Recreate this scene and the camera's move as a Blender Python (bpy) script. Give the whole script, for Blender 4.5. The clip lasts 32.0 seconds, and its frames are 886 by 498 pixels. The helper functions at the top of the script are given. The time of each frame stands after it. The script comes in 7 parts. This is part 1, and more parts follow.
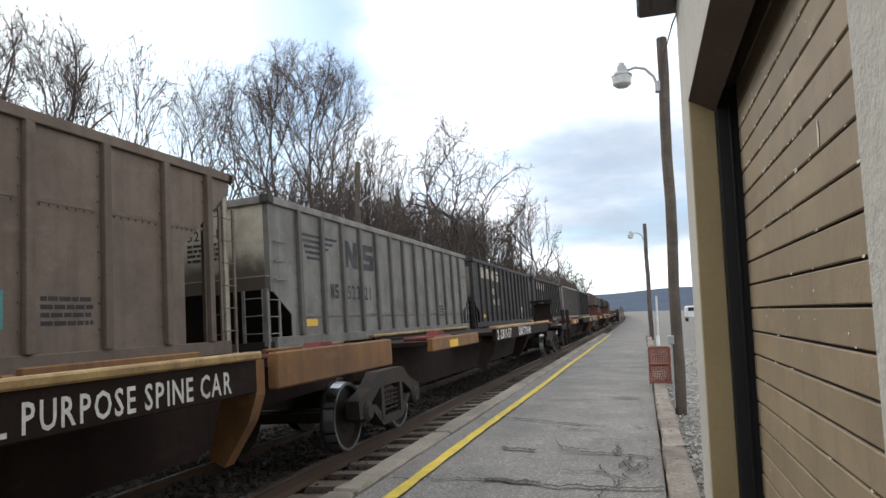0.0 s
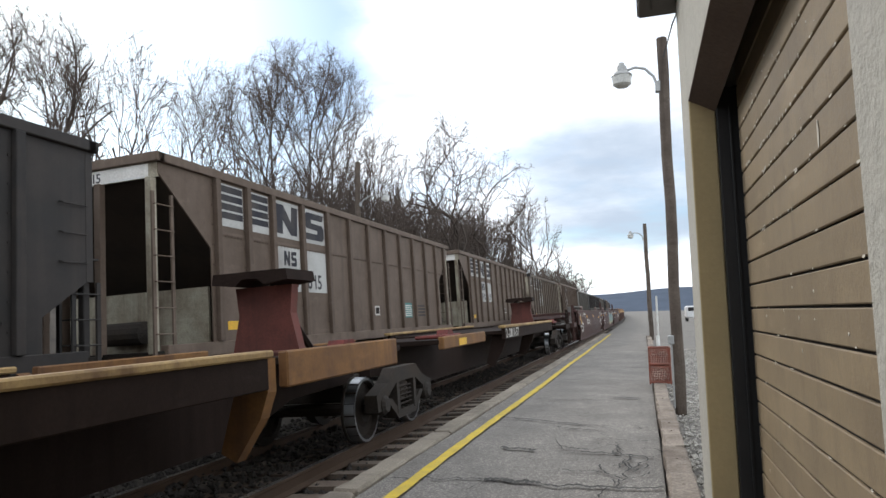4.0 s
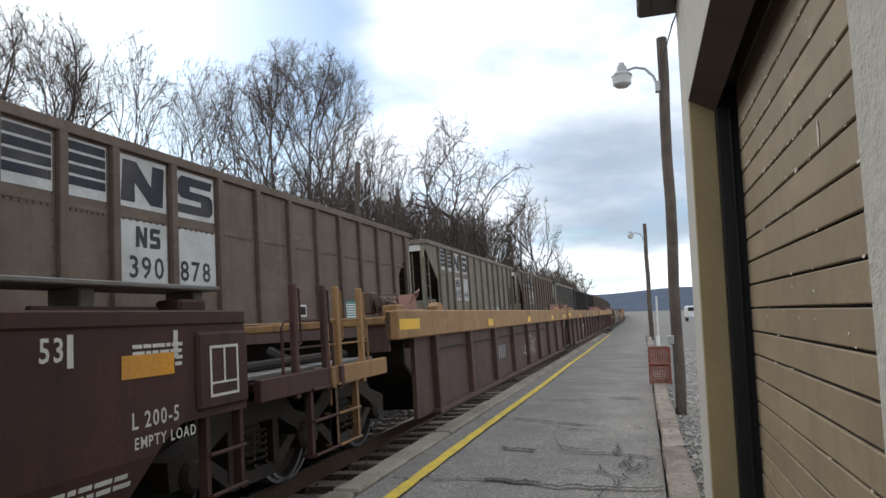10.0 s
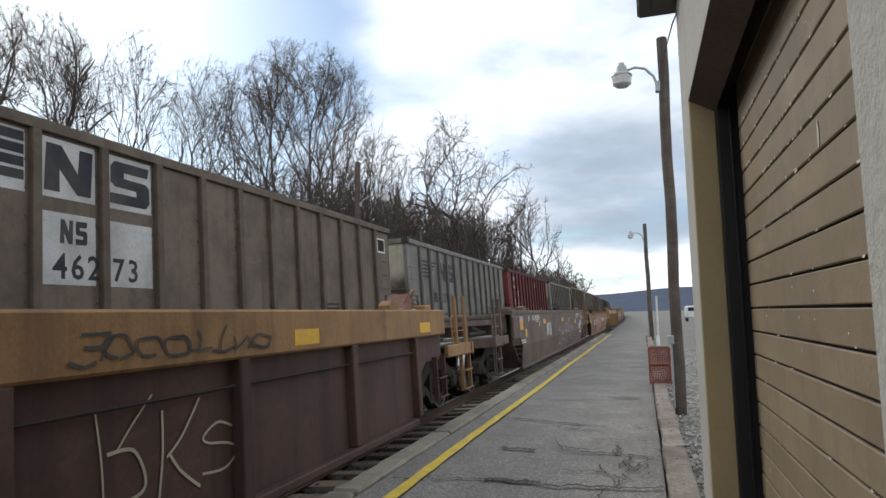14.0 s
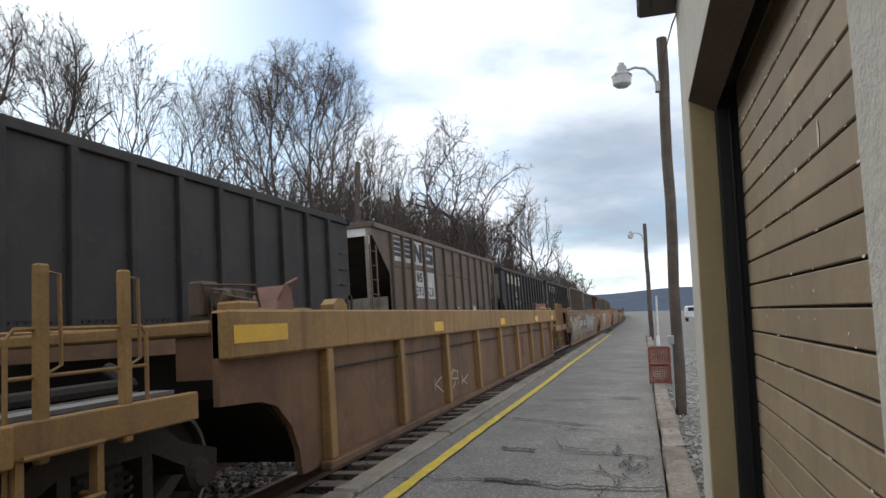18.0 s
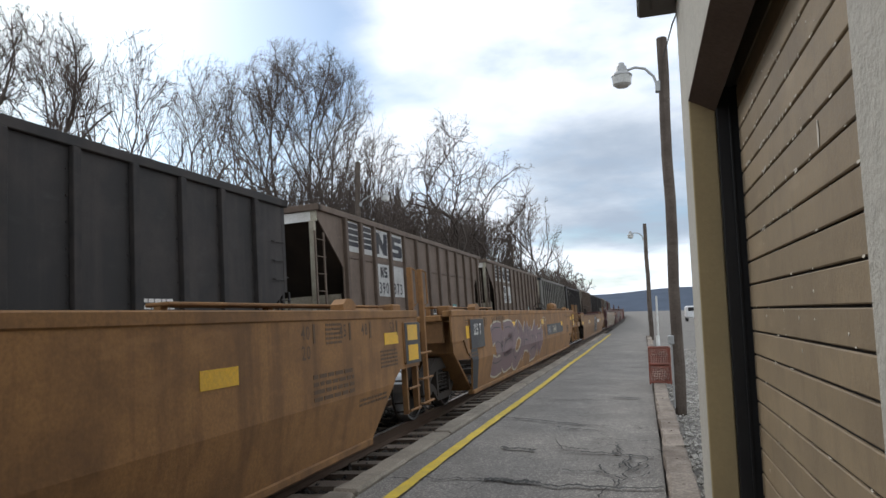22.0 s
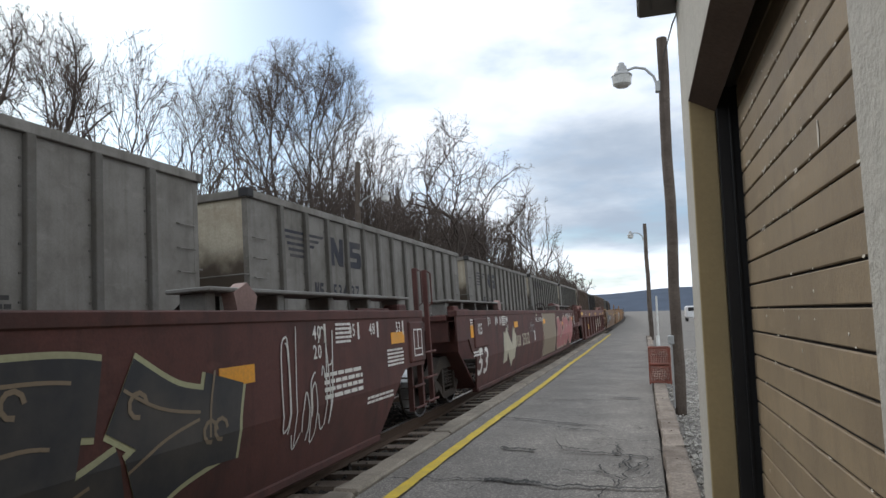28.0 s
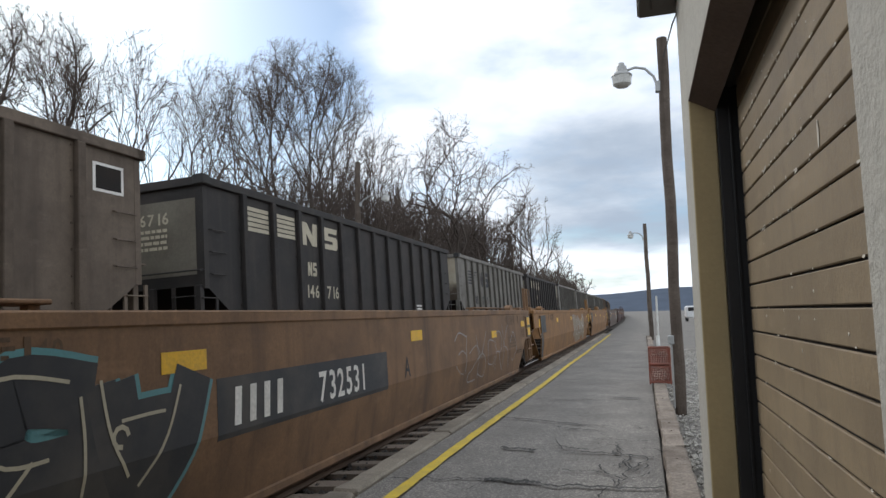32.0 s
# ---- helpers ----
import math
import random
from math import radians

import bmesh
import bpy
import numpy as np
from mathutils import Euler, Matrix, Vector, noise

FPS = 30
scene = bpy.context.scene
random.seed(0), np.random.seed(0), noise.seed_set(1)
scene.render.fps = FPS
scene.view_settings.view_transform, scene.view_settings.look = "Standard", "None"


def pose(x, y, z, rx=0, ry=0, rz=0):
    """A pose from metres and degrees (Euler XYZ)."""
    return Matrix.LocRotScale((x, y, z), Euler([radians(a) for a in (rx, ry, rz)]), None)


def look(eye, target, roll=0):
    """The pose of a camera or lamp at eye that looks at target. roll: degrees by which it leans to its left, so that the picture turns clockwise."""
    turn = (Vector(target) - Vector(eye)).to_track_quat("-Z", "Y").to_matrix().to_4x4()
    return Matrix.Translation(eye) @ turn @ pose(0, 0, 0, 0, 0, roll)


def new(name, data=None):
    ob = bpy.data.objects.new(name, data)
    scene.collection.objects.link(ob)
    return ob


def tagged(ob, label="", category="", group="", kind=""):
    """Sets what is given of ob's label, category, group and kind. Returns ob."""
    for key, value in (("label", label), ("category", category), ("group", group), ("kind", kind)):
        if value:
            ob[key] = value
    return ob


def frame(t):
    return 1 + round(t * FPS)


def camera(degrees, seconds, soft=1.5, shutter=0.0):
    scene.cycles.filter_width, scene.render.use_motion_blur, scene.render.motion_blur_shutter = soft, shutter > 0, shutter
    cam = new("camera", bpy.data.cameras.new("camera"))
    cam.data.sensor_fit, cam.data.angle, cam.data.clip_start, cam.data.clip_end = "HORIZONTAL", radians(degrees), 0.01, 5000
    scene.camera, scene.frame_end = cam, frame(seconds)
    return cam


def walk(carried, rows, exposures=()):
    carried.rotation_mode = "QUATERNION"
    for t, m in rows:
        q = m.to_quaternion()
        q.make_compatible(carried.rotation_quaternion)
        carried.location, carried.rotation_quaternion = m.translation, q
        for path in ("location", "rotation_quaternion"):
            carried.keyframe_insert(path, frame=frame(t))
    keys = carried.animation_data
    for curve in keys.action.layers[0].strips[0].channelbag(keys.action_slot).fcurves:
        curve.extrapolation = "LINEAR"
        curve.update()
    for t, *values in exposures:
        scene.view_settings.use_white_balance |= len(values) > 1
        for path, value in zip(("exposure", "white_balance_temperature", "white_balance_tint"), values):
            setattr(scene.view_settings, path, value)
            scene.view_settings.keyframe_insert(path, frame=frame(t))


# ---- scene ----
cam = camera(67.2, 32.0)
EYE = Vector((0.0, 0.0, 1.55))


def eye_pose(yaw, pitch, roll):
    y, p = radians(yaw), radians(pitch)
    way = Vector((-math.sin(y) * math.cos(p), math.cos(y) * math.cos(p), math.sin(p)))
    return look(EYE, EYE + way, roll)


walk(cam, [(0.0, eye_pose(16.5, 5.64, -1.33)), (32.0, eye_pose(16.5, 5.64, -1.33))],
     exposures=[(0.0, 0.22, 6600, 10), (6.0, 0.25, 6600, 10), (8.0, 0.12, 6550, 10), (10.5, -0.08, 6480, 10), (14.0, -0.14, 6480, 10), (32.0, -0.16, 6480, 10)])

# ---- light: a bright broken overcast, a veiled sun beyond the trees ----
SUN_AZ, SUN_EL = radians(52), radians(30)   # left of the track's direction; height
sun_way = Vector((-math.sin(SUN_AZ) * math.cos(SUN_EL), math.cos(SUN_AZ) * math.cos(SUN_EL), math.sin(SUN_EL)))
sun = new("sun", bpy.data.lights.new("sun", "SUN"))
sun.data.energy, sun.data.angle, sun.data.color = 1.3, radians(8), (1.0, 0.95, 0.88)
sun.matrix_world = look(sun_way * 100, (0, 0, 0))


def build_world():
    w = bpy.data.worlds.new("sky")
    scene.world = w
    w.use_nodes = True
    n, l = w.node_tree.nodes, w.node_tree.links
    n.clear()
    out, bg = n.new("ShaderNodeOutputWorld"), n.new("ShaderNodeBackground")
    sky = n.new("ShaderNodeTexSky")
    sky.sky_type, sky.sun_disc = "NISHITA", False
    sky.sun_elevation, sky.sun_rotation = SUN_EL, -SUN_AZ
    bg.inputs[1].default_value = 0.10
    co = n.new("ShaderNodeTexCoord")
    sep = n.new("ShaderNodeSeparateXYZ")
    l.new(co.outputs["Generated"], sep.inputs[0])

    def math_node(op, a, b=None, clamp=False):
        m = n.new("ShaderNodeMath")
        m.operation, m.use_clamp = op, clamp
        for i, v in enumerate((a, b)):
            if v is None:
                continue
            if isinstance(v, (int, float)):
                m.inputs[i].default_value = v
            else:
                l.new(v, m.inputs[i])
        return m.outputs[0]

    den = math_node("ADD", math_node("MAXIMUM", sep.outputs[2], 0.0), 0.16)
    comb = n.new("ShaderNodeCombineXYZ")
    l.new(math_node("DIVIDE", sep.outputs[0], den), comb.inputs[0])
    l.new(math_node("DIVIDE", sep.outputs[1], den), comb.inputs[1])

    def cloud(scale, detail, shift):
        m = n.new("ShaderNodeMapping")
        m.inputs["Location"].default_value = shift
        l.new(comb.outputs[0], m.inputs[0])
        t = n.new("ShaderNodeTexNoise")
        t.inputs["Scale"].default_value, t.inputs["Detail"].default_value, t.inputs["Roughness"].default_value = scale, detail, 0.55
        l.new(m.outputs[0], t.inputs[0])
        return t.outputs["Fac"]

    def ramp(v, lo, hi):
        r = n.new("ShaderNodeMapRange")
        r.interpolation_type = "SMOOTHSTEP"
        r.inputs[1].default_value, r.inputs[2].default_value = lo, hi
        l.new(v, r.inputs[0])
        return r.outputs[0]

    def towards(way, lo, hi):
        d = n.new("ShaderNodeVectorMath")
        d.operation = "DOT_PRODUCT"
        nrm = n.new("ShaderNodeVectorMath")
        nrm.operation = "NORMALIZE"
        l.new(co.outputs["Generated"], nrm.inputs[0])
        l.new(nrm.outputs[0], d.inputs[0])
        d.inputs[1].default_value = way
        return ramp(d.outputs["Value"], lo, hi)

    clear = math_node("MULTIPLY", towards(CLEAR_WAY, 0.93, 0.995), 0.42)
    cover = ramp(math_node("SUBTRACT", cloud(1.1, 8, CLOUD_A), clear), 0.22, 0.56)
    bank = math_node("MULTIPLY", towards(BANK_WAY, 0.965, 0.999), 0.32)
    low_gap = math_node("MULTIPLY", math_node("SUBTRACT", 1.0, ramp(sep.outputs[2], 0.045, 0.115)), 0.45)
    thick = ramp(math_node("SUBTRACT", math_node("ADD", cloud(0.8, 8, CLOUD_B), bank), low_gap), 0.56, 0.95)
    # thin cloud is bright, thick cloud grey-blue
    tone = n.new("ShaderNodeMix")
    tone.data_type = "RGBA"
    tone.inputs[6].default_value, tone.inputs[7].default_value = (12.6, 13.4, 14.4, 1), (5.0, 6.0, 7.4, 1)
    l.new(thick, tone.inputs[0])
    mix = n.new("ShaderNodeMix")
    mix.data_type = "RGBA"
    l.new(cover, mix.inputs[0])
    gain = n.new("ShaderNodeVectorMath")
    gain.operation = "MULTIPLY"
    gain.inputs[1].default_value = (1.0, 1.2, 1.36)
    l.new(sky.outputs[0], gain.inputs[0])
    l.new(gain.outputs[0], mix.inputs[6])
    l.new(tone.outputs[2], mix.inputs[7])
    l.new(mix.outputs[2], bg.inputs[0])
    l.new(bg.outputs[0], out.inputs[0])


CLOUD_A, CLOUD_B = (0.3, 0.2, 0.0), (1.7, 0.4, 0.0)
CLEAR_WAY = Vector((-0.63, 0.69, 0.37)).normalized()     # thinner cloud over the left of the trees
BANK_WAY = Vector((-0.02, 0.98, 0.135)).normalized()      # a grey bank low over the tracks' end
build_world()

# ---- materials ----
MATS = {}


def mat(name, col, rough=0.8, metal=0.0, dirt=None, dirt_amount=0.5, grain=0.15, bump=0.15, scale=1.0, streak=0.0, vary=0.0, spec=0.3):
    """Paint, stone or wood: a base colour with grain, blotches of dirt, and streaks running down."""
    if name in MATS:
        return MATS[name]
    m = bpy.data.materials.new(name)
    MATS[name] = m
    m.use_nodes = True
    n, l = m.node_tree.nodes, m.node_tree.links
    b = n["Principled BSDF"]
    b.inputs["Roughness"].default_value, b.inputs["Metallic"].default_value = rough, metal
    b.inputs["Specular IOR Level"].default_value = spec
    co, info = n.new("ShaderNodeTexCoord"), n.new("ShaderNodeObjectInfo")
    off = n.new("ShaderNodeVectorMath")
    off.operation = "ADD"
    sc = n.new("ShaderNodeVectorMath")
    sc.operation = "SCALE"
    sc.inputs[0].default_value = (37, 91, 53)
    l.new(info.outputs["Random"], sc.inputs[3])
    l.new(co.outputs["Object"], off.inputs[0])
    l.new(sc.outputs[0], off.inputs[1])

    def noise_tex(s, det, stretch=(1, 1, 1)):
        mp = n.new("ShaderNodeMapping")
        mp.inputs["Scale"].default_value = stretch
        l.new(off.outputs[0], mp.inputs[0])
        t = n.new("ShaderNodeTexNoise")
        t.inputs["Scale"].default_value, t.inputs["Detail"].default_value, t.inputs["Roughness"].default_value = s, det, 0.6
        l.new(mp.outputs[0], t.inputs[0])
        return t.outputs["Fac"]

    def ranged(v, lo, hi, to0=0.0, to1=1.0):
        r = n.new("ShaderNodeMapRange")
        r.inputs[1].default_value, r.inputs[2].default_value, r.inputs[3].default_value, r.inputs[4].default_value = lo, hi, to0, to1
        l.new(v, r.inputs[0])
        return r.outputs[0]

    def mixed(fac, a, c):
        x = n.new("ShaderNodeMix")
        x.data_type = "RGBA"
        l.new(fac, x.inputs[0])
        for i, v in ((6, a), (7, c)):
            if isinstance(v, tuple):
                x.inputs[i].default_value = (*v, 1)
            else:
                l.new(v, x.inputs[i])
        return x.outputs[2]

    fine = noise_tex(38 * scale, 6)
    lo, hi = tuple(c * (1 - grain) for c in col), tuple(min(1, c * (1 + grain)) for c in col)
    c = mixed(ranged(fine, 0.3, 0.7), lo, hi)
    if vary:
        v = ranged(info.outputs["Random"], 0, 1, 1 - vary, 1 + vary)
        s2 = n.new("ShaderNodeVectorMath")
        s2.operation = "SCALE"
        l.new(c, s2.inputs[0])
        l.new(v, s2.inputs[3])
        c = s2.outputs[0]
    if dirt:
        blot = noise_tex(1.3 * scale, 7)
        c = mixed(ranged(blot, 0.42, 0.72, 0, dirt_amount), c, dirt)
        if streak:
            run = noise_tex(2.4 * scale, 5, (1.6, 1.6, 0.09))
            c = mixed(ranged(run, 0.5, 0.72, 0, streak), c, dirt)
            mottle = noise_tex(6.5 * scale, 8)
            c = mixed(ranged(mottle, 0.52, 0.74, 0, 0.36 * dirt_amount), c, tuple(0.6 * q for q in dirt))
            scuff = noise_tex(3.1 * scale, 8, (0.5, 0.5, 1.4))
            c = mixed(ranged(scuff, 0.60, 0.72, 0, 0.35), c, tuple(min(1.0, 1.45 * q + 0.012) for q in col))
    l.new(c, b.inputs["Base Color"])
    l.new(ranged(fine, 0.25, 0.75, max(0.05, rough - 0.1), min(1, rough + 0.1)), b.inputs["Roughness"])
    if bump:
        bp = n.new("ShaderNodeBump")
        bp.inputs["Strength"].default_value, bp.inputs["Distance"].default_value = bump, 0.01
        l.new(fine, bp.inputs["Height"])
        l.new(bp.outputs[0], b.inputs["Normal"])
    return m


RUST, SOOT, DUST = (0.06, 0.032, 0.018), (0.02, 0.018, 0.016), (0.20, 0.17, 0.13)
M_STEEL = mat("dark_cast_steel", (0.044, 0.039, 0.035), 0.85, 0.0, (0.065, 0.046, 0.034), 0.6, 0.3, 0.4, spec=0.15)
M_WHEEL = mat("worn_wheel_steel", (0.038, 0.034, 0.031), 0.75, 0.1, RUST, 0.4, spec=0.15)
M_TREAD = mat("polished_wheel_rim", (0.40, 0.41, 0.42), 0.36, 1.0, grain=0.05, bump=0.02)
M_RAIL = mat("rusty_rail_steel", (0.10, 0.065, 0.045), 0.7, 0.4, RUST, 0.6)
M_RAILTOP = mat("polished_rail_head", (0.42, 0.40, 0.38), 0.3, 0.9, RUST, 0.3)
M_GRATE = mat("galvanised_walkway", (0.22, 0.215, 0.20), 0.7, 0.3, RUST, 0.5)
M_WHITE = mat("white_stencil_paint", (0.72, 0.70, 0.66), 0.7, 0, DUST, 0.4)
M_NAVY = mat("dark_blue_lettering", (0.024, 0.025, 0.034), 0.7, 0, DUST, 0.3)
M_ORANGE = mat("orange_reflector", (0.75, 0.33, 0.02), 0.5, 0, DUST, 0.35)
M_YELLOW = mat("yellow_plate", (0.75, 0.43, 0.02), 0.5, 0, DUST, 0.3)
M_FADED = mat("faded_brown_stencil", (0.10, 0.065, 0.04), 0.75, 0, (0.17, 0.105, 0.06), 0.7, 0.3)
M_BLACKP = mat("black_stencil_paint", (0.025, 0.025, 0.026), 0.7, 0, DUST, 0.2)
M_DARK = mat("sooty_underframe_shaded_recess", (0.026, 0.023, 0.020), 0.9, 0.0, (0.045, 0.032, 0.024), 0.5, spec=0.08)


# ---- geometry helpers ----
def box(bm, x0, x1, y0, y1, z0, z1, bevel=0.0):
    v = [bm.verts.new((x, y, z)) for x in (x0, x1) for y in (y0, y1) for z in (z0, z1)]
    fs = [bm.faces.new([v[i] for i in f]) for f in ((0, 1, 3, 2), (4, 6, 7, 5), (0, 4, 5, 1), (2, 3, 7, 6), (0, 2, 6, 4), (1, 5, 7, 3))]
    if bevel:
        bmesh.ops.bevel(bm, geom=list({e for f in fs for e in f.edges}), offset=bevel, segments=1, affect="EDGES", profile=0.5)


def prism(bm, pts, axis, a, b):
    """A flat outline pulled along an axis from a to b. axis x: points are (y, z); y: (x, z); z: (x, y)."""
    def at(p, d):
        return {"x": (d, p[0], p[1]), "y": (p[0], d, p[1]), "z": (p[0], p[1], d)}[axis]
    lo, hi = [bm.verts.new(at(p, a)) for p in pts], [bm.verts.new(at(p, b)) for p in pts]
    n = len(pts)
    bm.faces.new(lo)
    bm.faces.new(hi[::-1])
    for i in range(n):
        bm.faces.new((lo[i], hi[i], hi[(i + 1) % n], lo[(i + 1) % n]))
    bmesh.ops.recalc_face_normals(bm, faces=bm.faces[:])


def tube(bm, pts, radii, n=6, caps=True):
    """A round bar through points, with a radius at each."""
    if not isinstance(radii, (list, tuple)):
        radii = [radii] * len(pts)
    pts = [Vector(p) for p in pts]
    rings = []
    for i, p in enumerate(pts):
        d = (pts[min(i + 1, len(pts) - 1)] - pts[max(i - 1, 0)]).normalized()
        u = d.cross(Vector((0, 0, 1)) if abs(d.z) < 0.9 else Vector((1, 0, 0))).normalized()
        w = d.cross(u)
        rings.append([bm.verts.new(p + radii[i] * (math.cos(2 * math.pi * k / n) * u + math.sin(2 * math.pi * k / n) * w)) for k in range(n)])
    for a, b in zip(rings, rings[1:]):
        for k in range(n):
            bm.faces.new((a[k], a[(k + 1) % n], b[(k + 1) % n], b[k]))
    if caps:
        bm.faces.new(rings[0])
        bm.faces.new(rings[-1][::-1])


def lathe(bm, profile, axis_point, axis, n=24):
    """A ring of (distance along the axis, radius) turned round an axis through a point."""
    ax = Vector(axis).normalized()
    u = ax.cross(Vector((0, 0, 1)) if abs(ax.z) < 0.9 else Vector((1, 0, 0))).normalized()
    w = ax.cross(u)
    rings = [[bm.verts.new(Vector(axis_point) + ax * d + r * (math.cos(2 * math.pi * k / n) * u + math.sin(2 * math.pi * k / n) * w)) for k in range(n)] for d, r in profile]
    for a, b in zip(rings, rings[1:]):
        for k in range(n):
            bm.faces.new((a[k], a[(k + 1) % n], b[(k + 1) % n], b[k]))
    bm.faces.new(rings[0])
    bm.faces.new(rings[-1][::-1])
    bmesh.ops.recalc_face_normals(bm, faces=bm.faces[:])


MESHES = {}


def mesh_of(key, material, maker):
    """One mesh for each key and material, built the first time."""
    k = (key, material.name)
    if k not in MESHES:
        bm = bmesh.new()
        maker(bm)
        me = bpy.data.meshes.new(str(key[0] if isinstance(key, tuple) else key))
        bm.to_mesh(me)
        bm.free()
        me.materials.append(material)
        MESHES[k] = me
    return MESHES[k]


def piece(name, key, material, maker, parent, label="", at=None):
    """A part under a thing or a part, on a shared mesh."""
    ob = new(name, mesh_of(key, material, maker))
    ob.parent = parent
    if at is not None:
        ob.matrix_local = at
    return tagged(ob, label)


def part(name, bm, material, parent, label=""):
    me = bpy.data.meshes.new(name)
    bm.to_mesh(me)
    bm.free()
    me.materials.append(material)
    ob = new(name, me)
    ob.parent = parent
    return tagged(ob, label)


def thing(name, label, category, group="", kind="", at=None):
    ob = new(name)
    ob.empty_display_size = 0.2
    if at is not None:
        ob.matrix_world = at
    return tagged(ob, label, category, group, kind)


def solid(name, bm, material, label="", category="", group="", kind=""):
    me = bpy.data.meshes.new(name)
    bm.to_mesh(me)
    bm.free()
    me.materials.append(material)
    return tagged(new(name, me), label, category, group, kind)


def make_glyphs():
    """Each character once, at height 1, from the built-in font: its points, faces and advance."""
    out = {}
    obs = []
    for ch in "0123456789ABCDEFGHIJKLMNOPQRSTUVWXYZ/-":
        cu = bpy.data.curves.new("glyph", "FONT")
        cu.body, cu.size, cu.offset, cu.resolution_u = ch, 1 / 0.72, 0.022, 2
        obs.append((ch, new("glyph", cu)))
    deps = bpy.context.evaluated_depsgraph_get()
    for ch, ob in obs:
        me = bpy.data.meshes.new_from_object(ob.evaluated_get(deps))
        v = [tuple(q.co) for q in me.vertices]
        out[ch] = (v, [tuple(f.vertices) for f in me.polygons], max(q[0] for q in v) + 0.16)
        bpy.data.meshes.remove(me)
    for _, ob in obs:
        bpy.data.objects.remove(ob)
    return out


GLYPHS = make_glyphs()
FONT_CACHE = {}


def text_mesh(body, size, material, bold=0.0, squeeze=1.0):
    """Lettering that faces +x and reads along +y, its lower left corner at the origin."""
    key = (body, size, material.name, squeeze)
    if key not in FONT_CACHE:
        v, f, pen = [], [], 0.0
        for ch in body:
            if ch == " ":
                pen += 0.45
                continue
            gv, gf, step = GLYPHS[ch]
            f += [tuple(i + len(v) for i in q) for q in gf]
            v += [(0.0, (q[0] + pen) * size * squeeze, q[1] * size) for q in gv]
            pen += step
        me = bpy.data.meshes.new("lettering")
        me.from_pydata(v, [], f)
        me.materials.append(material)
        FONT_CACHE[key] = me
    return FONT_CACHE[key]


def letters(name, body, size, material, parent, x, y, z, bold=0.0, squeeze=1.0, label=""):
    ob = new(name, text_mesh(body, size, material, bold, squeeze))
    ob.parent = parent
    ob.location = (x, y, z)
    return tagged(ob, label)


def ribbon(bm, pts, width, x):
    """A flat painted stroke through (y, z) points."""
    pts = [Vector((p[0], p[1])) for p in pts]
    row = []
    for i, p in enumerate(pts):
        d = pts[min(i + 1, len(pts) - 1)] - pts[max(i - 1, 0)]
        if d.length < 1e-6:
            d = Vector((1, 0))
        q = Vector((-d.y, d.x)).normalized() * width / 2
        row.append((bm.verts.new((x, p.x + q.x, p.y + q.y)), bm.verts.new((x, p.x - q.x, p.y - q.y))))
    for a, b in zip(row, row[1:]):
        f = bm.faces.new((a[0], a[1], b[1], b[0]))
        f.normal_update()
        if f.normal.x < 0:
            f.normal_flip()


def plate(bm, x, y0, y1, z0, z1, t=0.004):
    box(bm, x, x + t, y0, y1, z0, z1)


def small_print(bm, x, y0, y1, z0, z1, rows, rng, words=4):
    """Rows of unreadable small writing as bars."""
    h = (z1 - z0) / rows
    for r in range(rows):
        y = y0
        while y < y1 - 0.03:
            w = rng.uniform(0.3, 1.0) * (y1 - y0) / words
            plate(bm, x, y, min(y + w, y1), z0 + r * h, z0 + r * h + 0.55 * h, 0.003)
            y += w + 0.12 * (y1 - y0) / words


# ---- the ground and the two tracks ----
CANT = radians(2.83)
NEAR, FAR = (-4.425, -0.144), (-8.36, 0.0)     # centre of each track at the rails' height


def bend(y):
    """The tracks run straight past the platform and bear left far off."""
    return -(max(0.0, y - 60.0) ** 2) / 8000.0


def heading(y):
    return math.atan(max(0.0, y - 60.0) / 4000.0)


def ground_z(x, y):
    r = 0.0
    if x < -14:
        r = min(3.2, (-14 - x) * 0.35)
    if -10.9 < x < -2.9:
        r = -0.33
    elif x <= -10.9:
        r += -0.33 + min(1.0, (-10.9 - x) / 2.0) * 0.3
    elif x < -2.7:
        r = -0.33
    else:
        r = -0.12
    return r


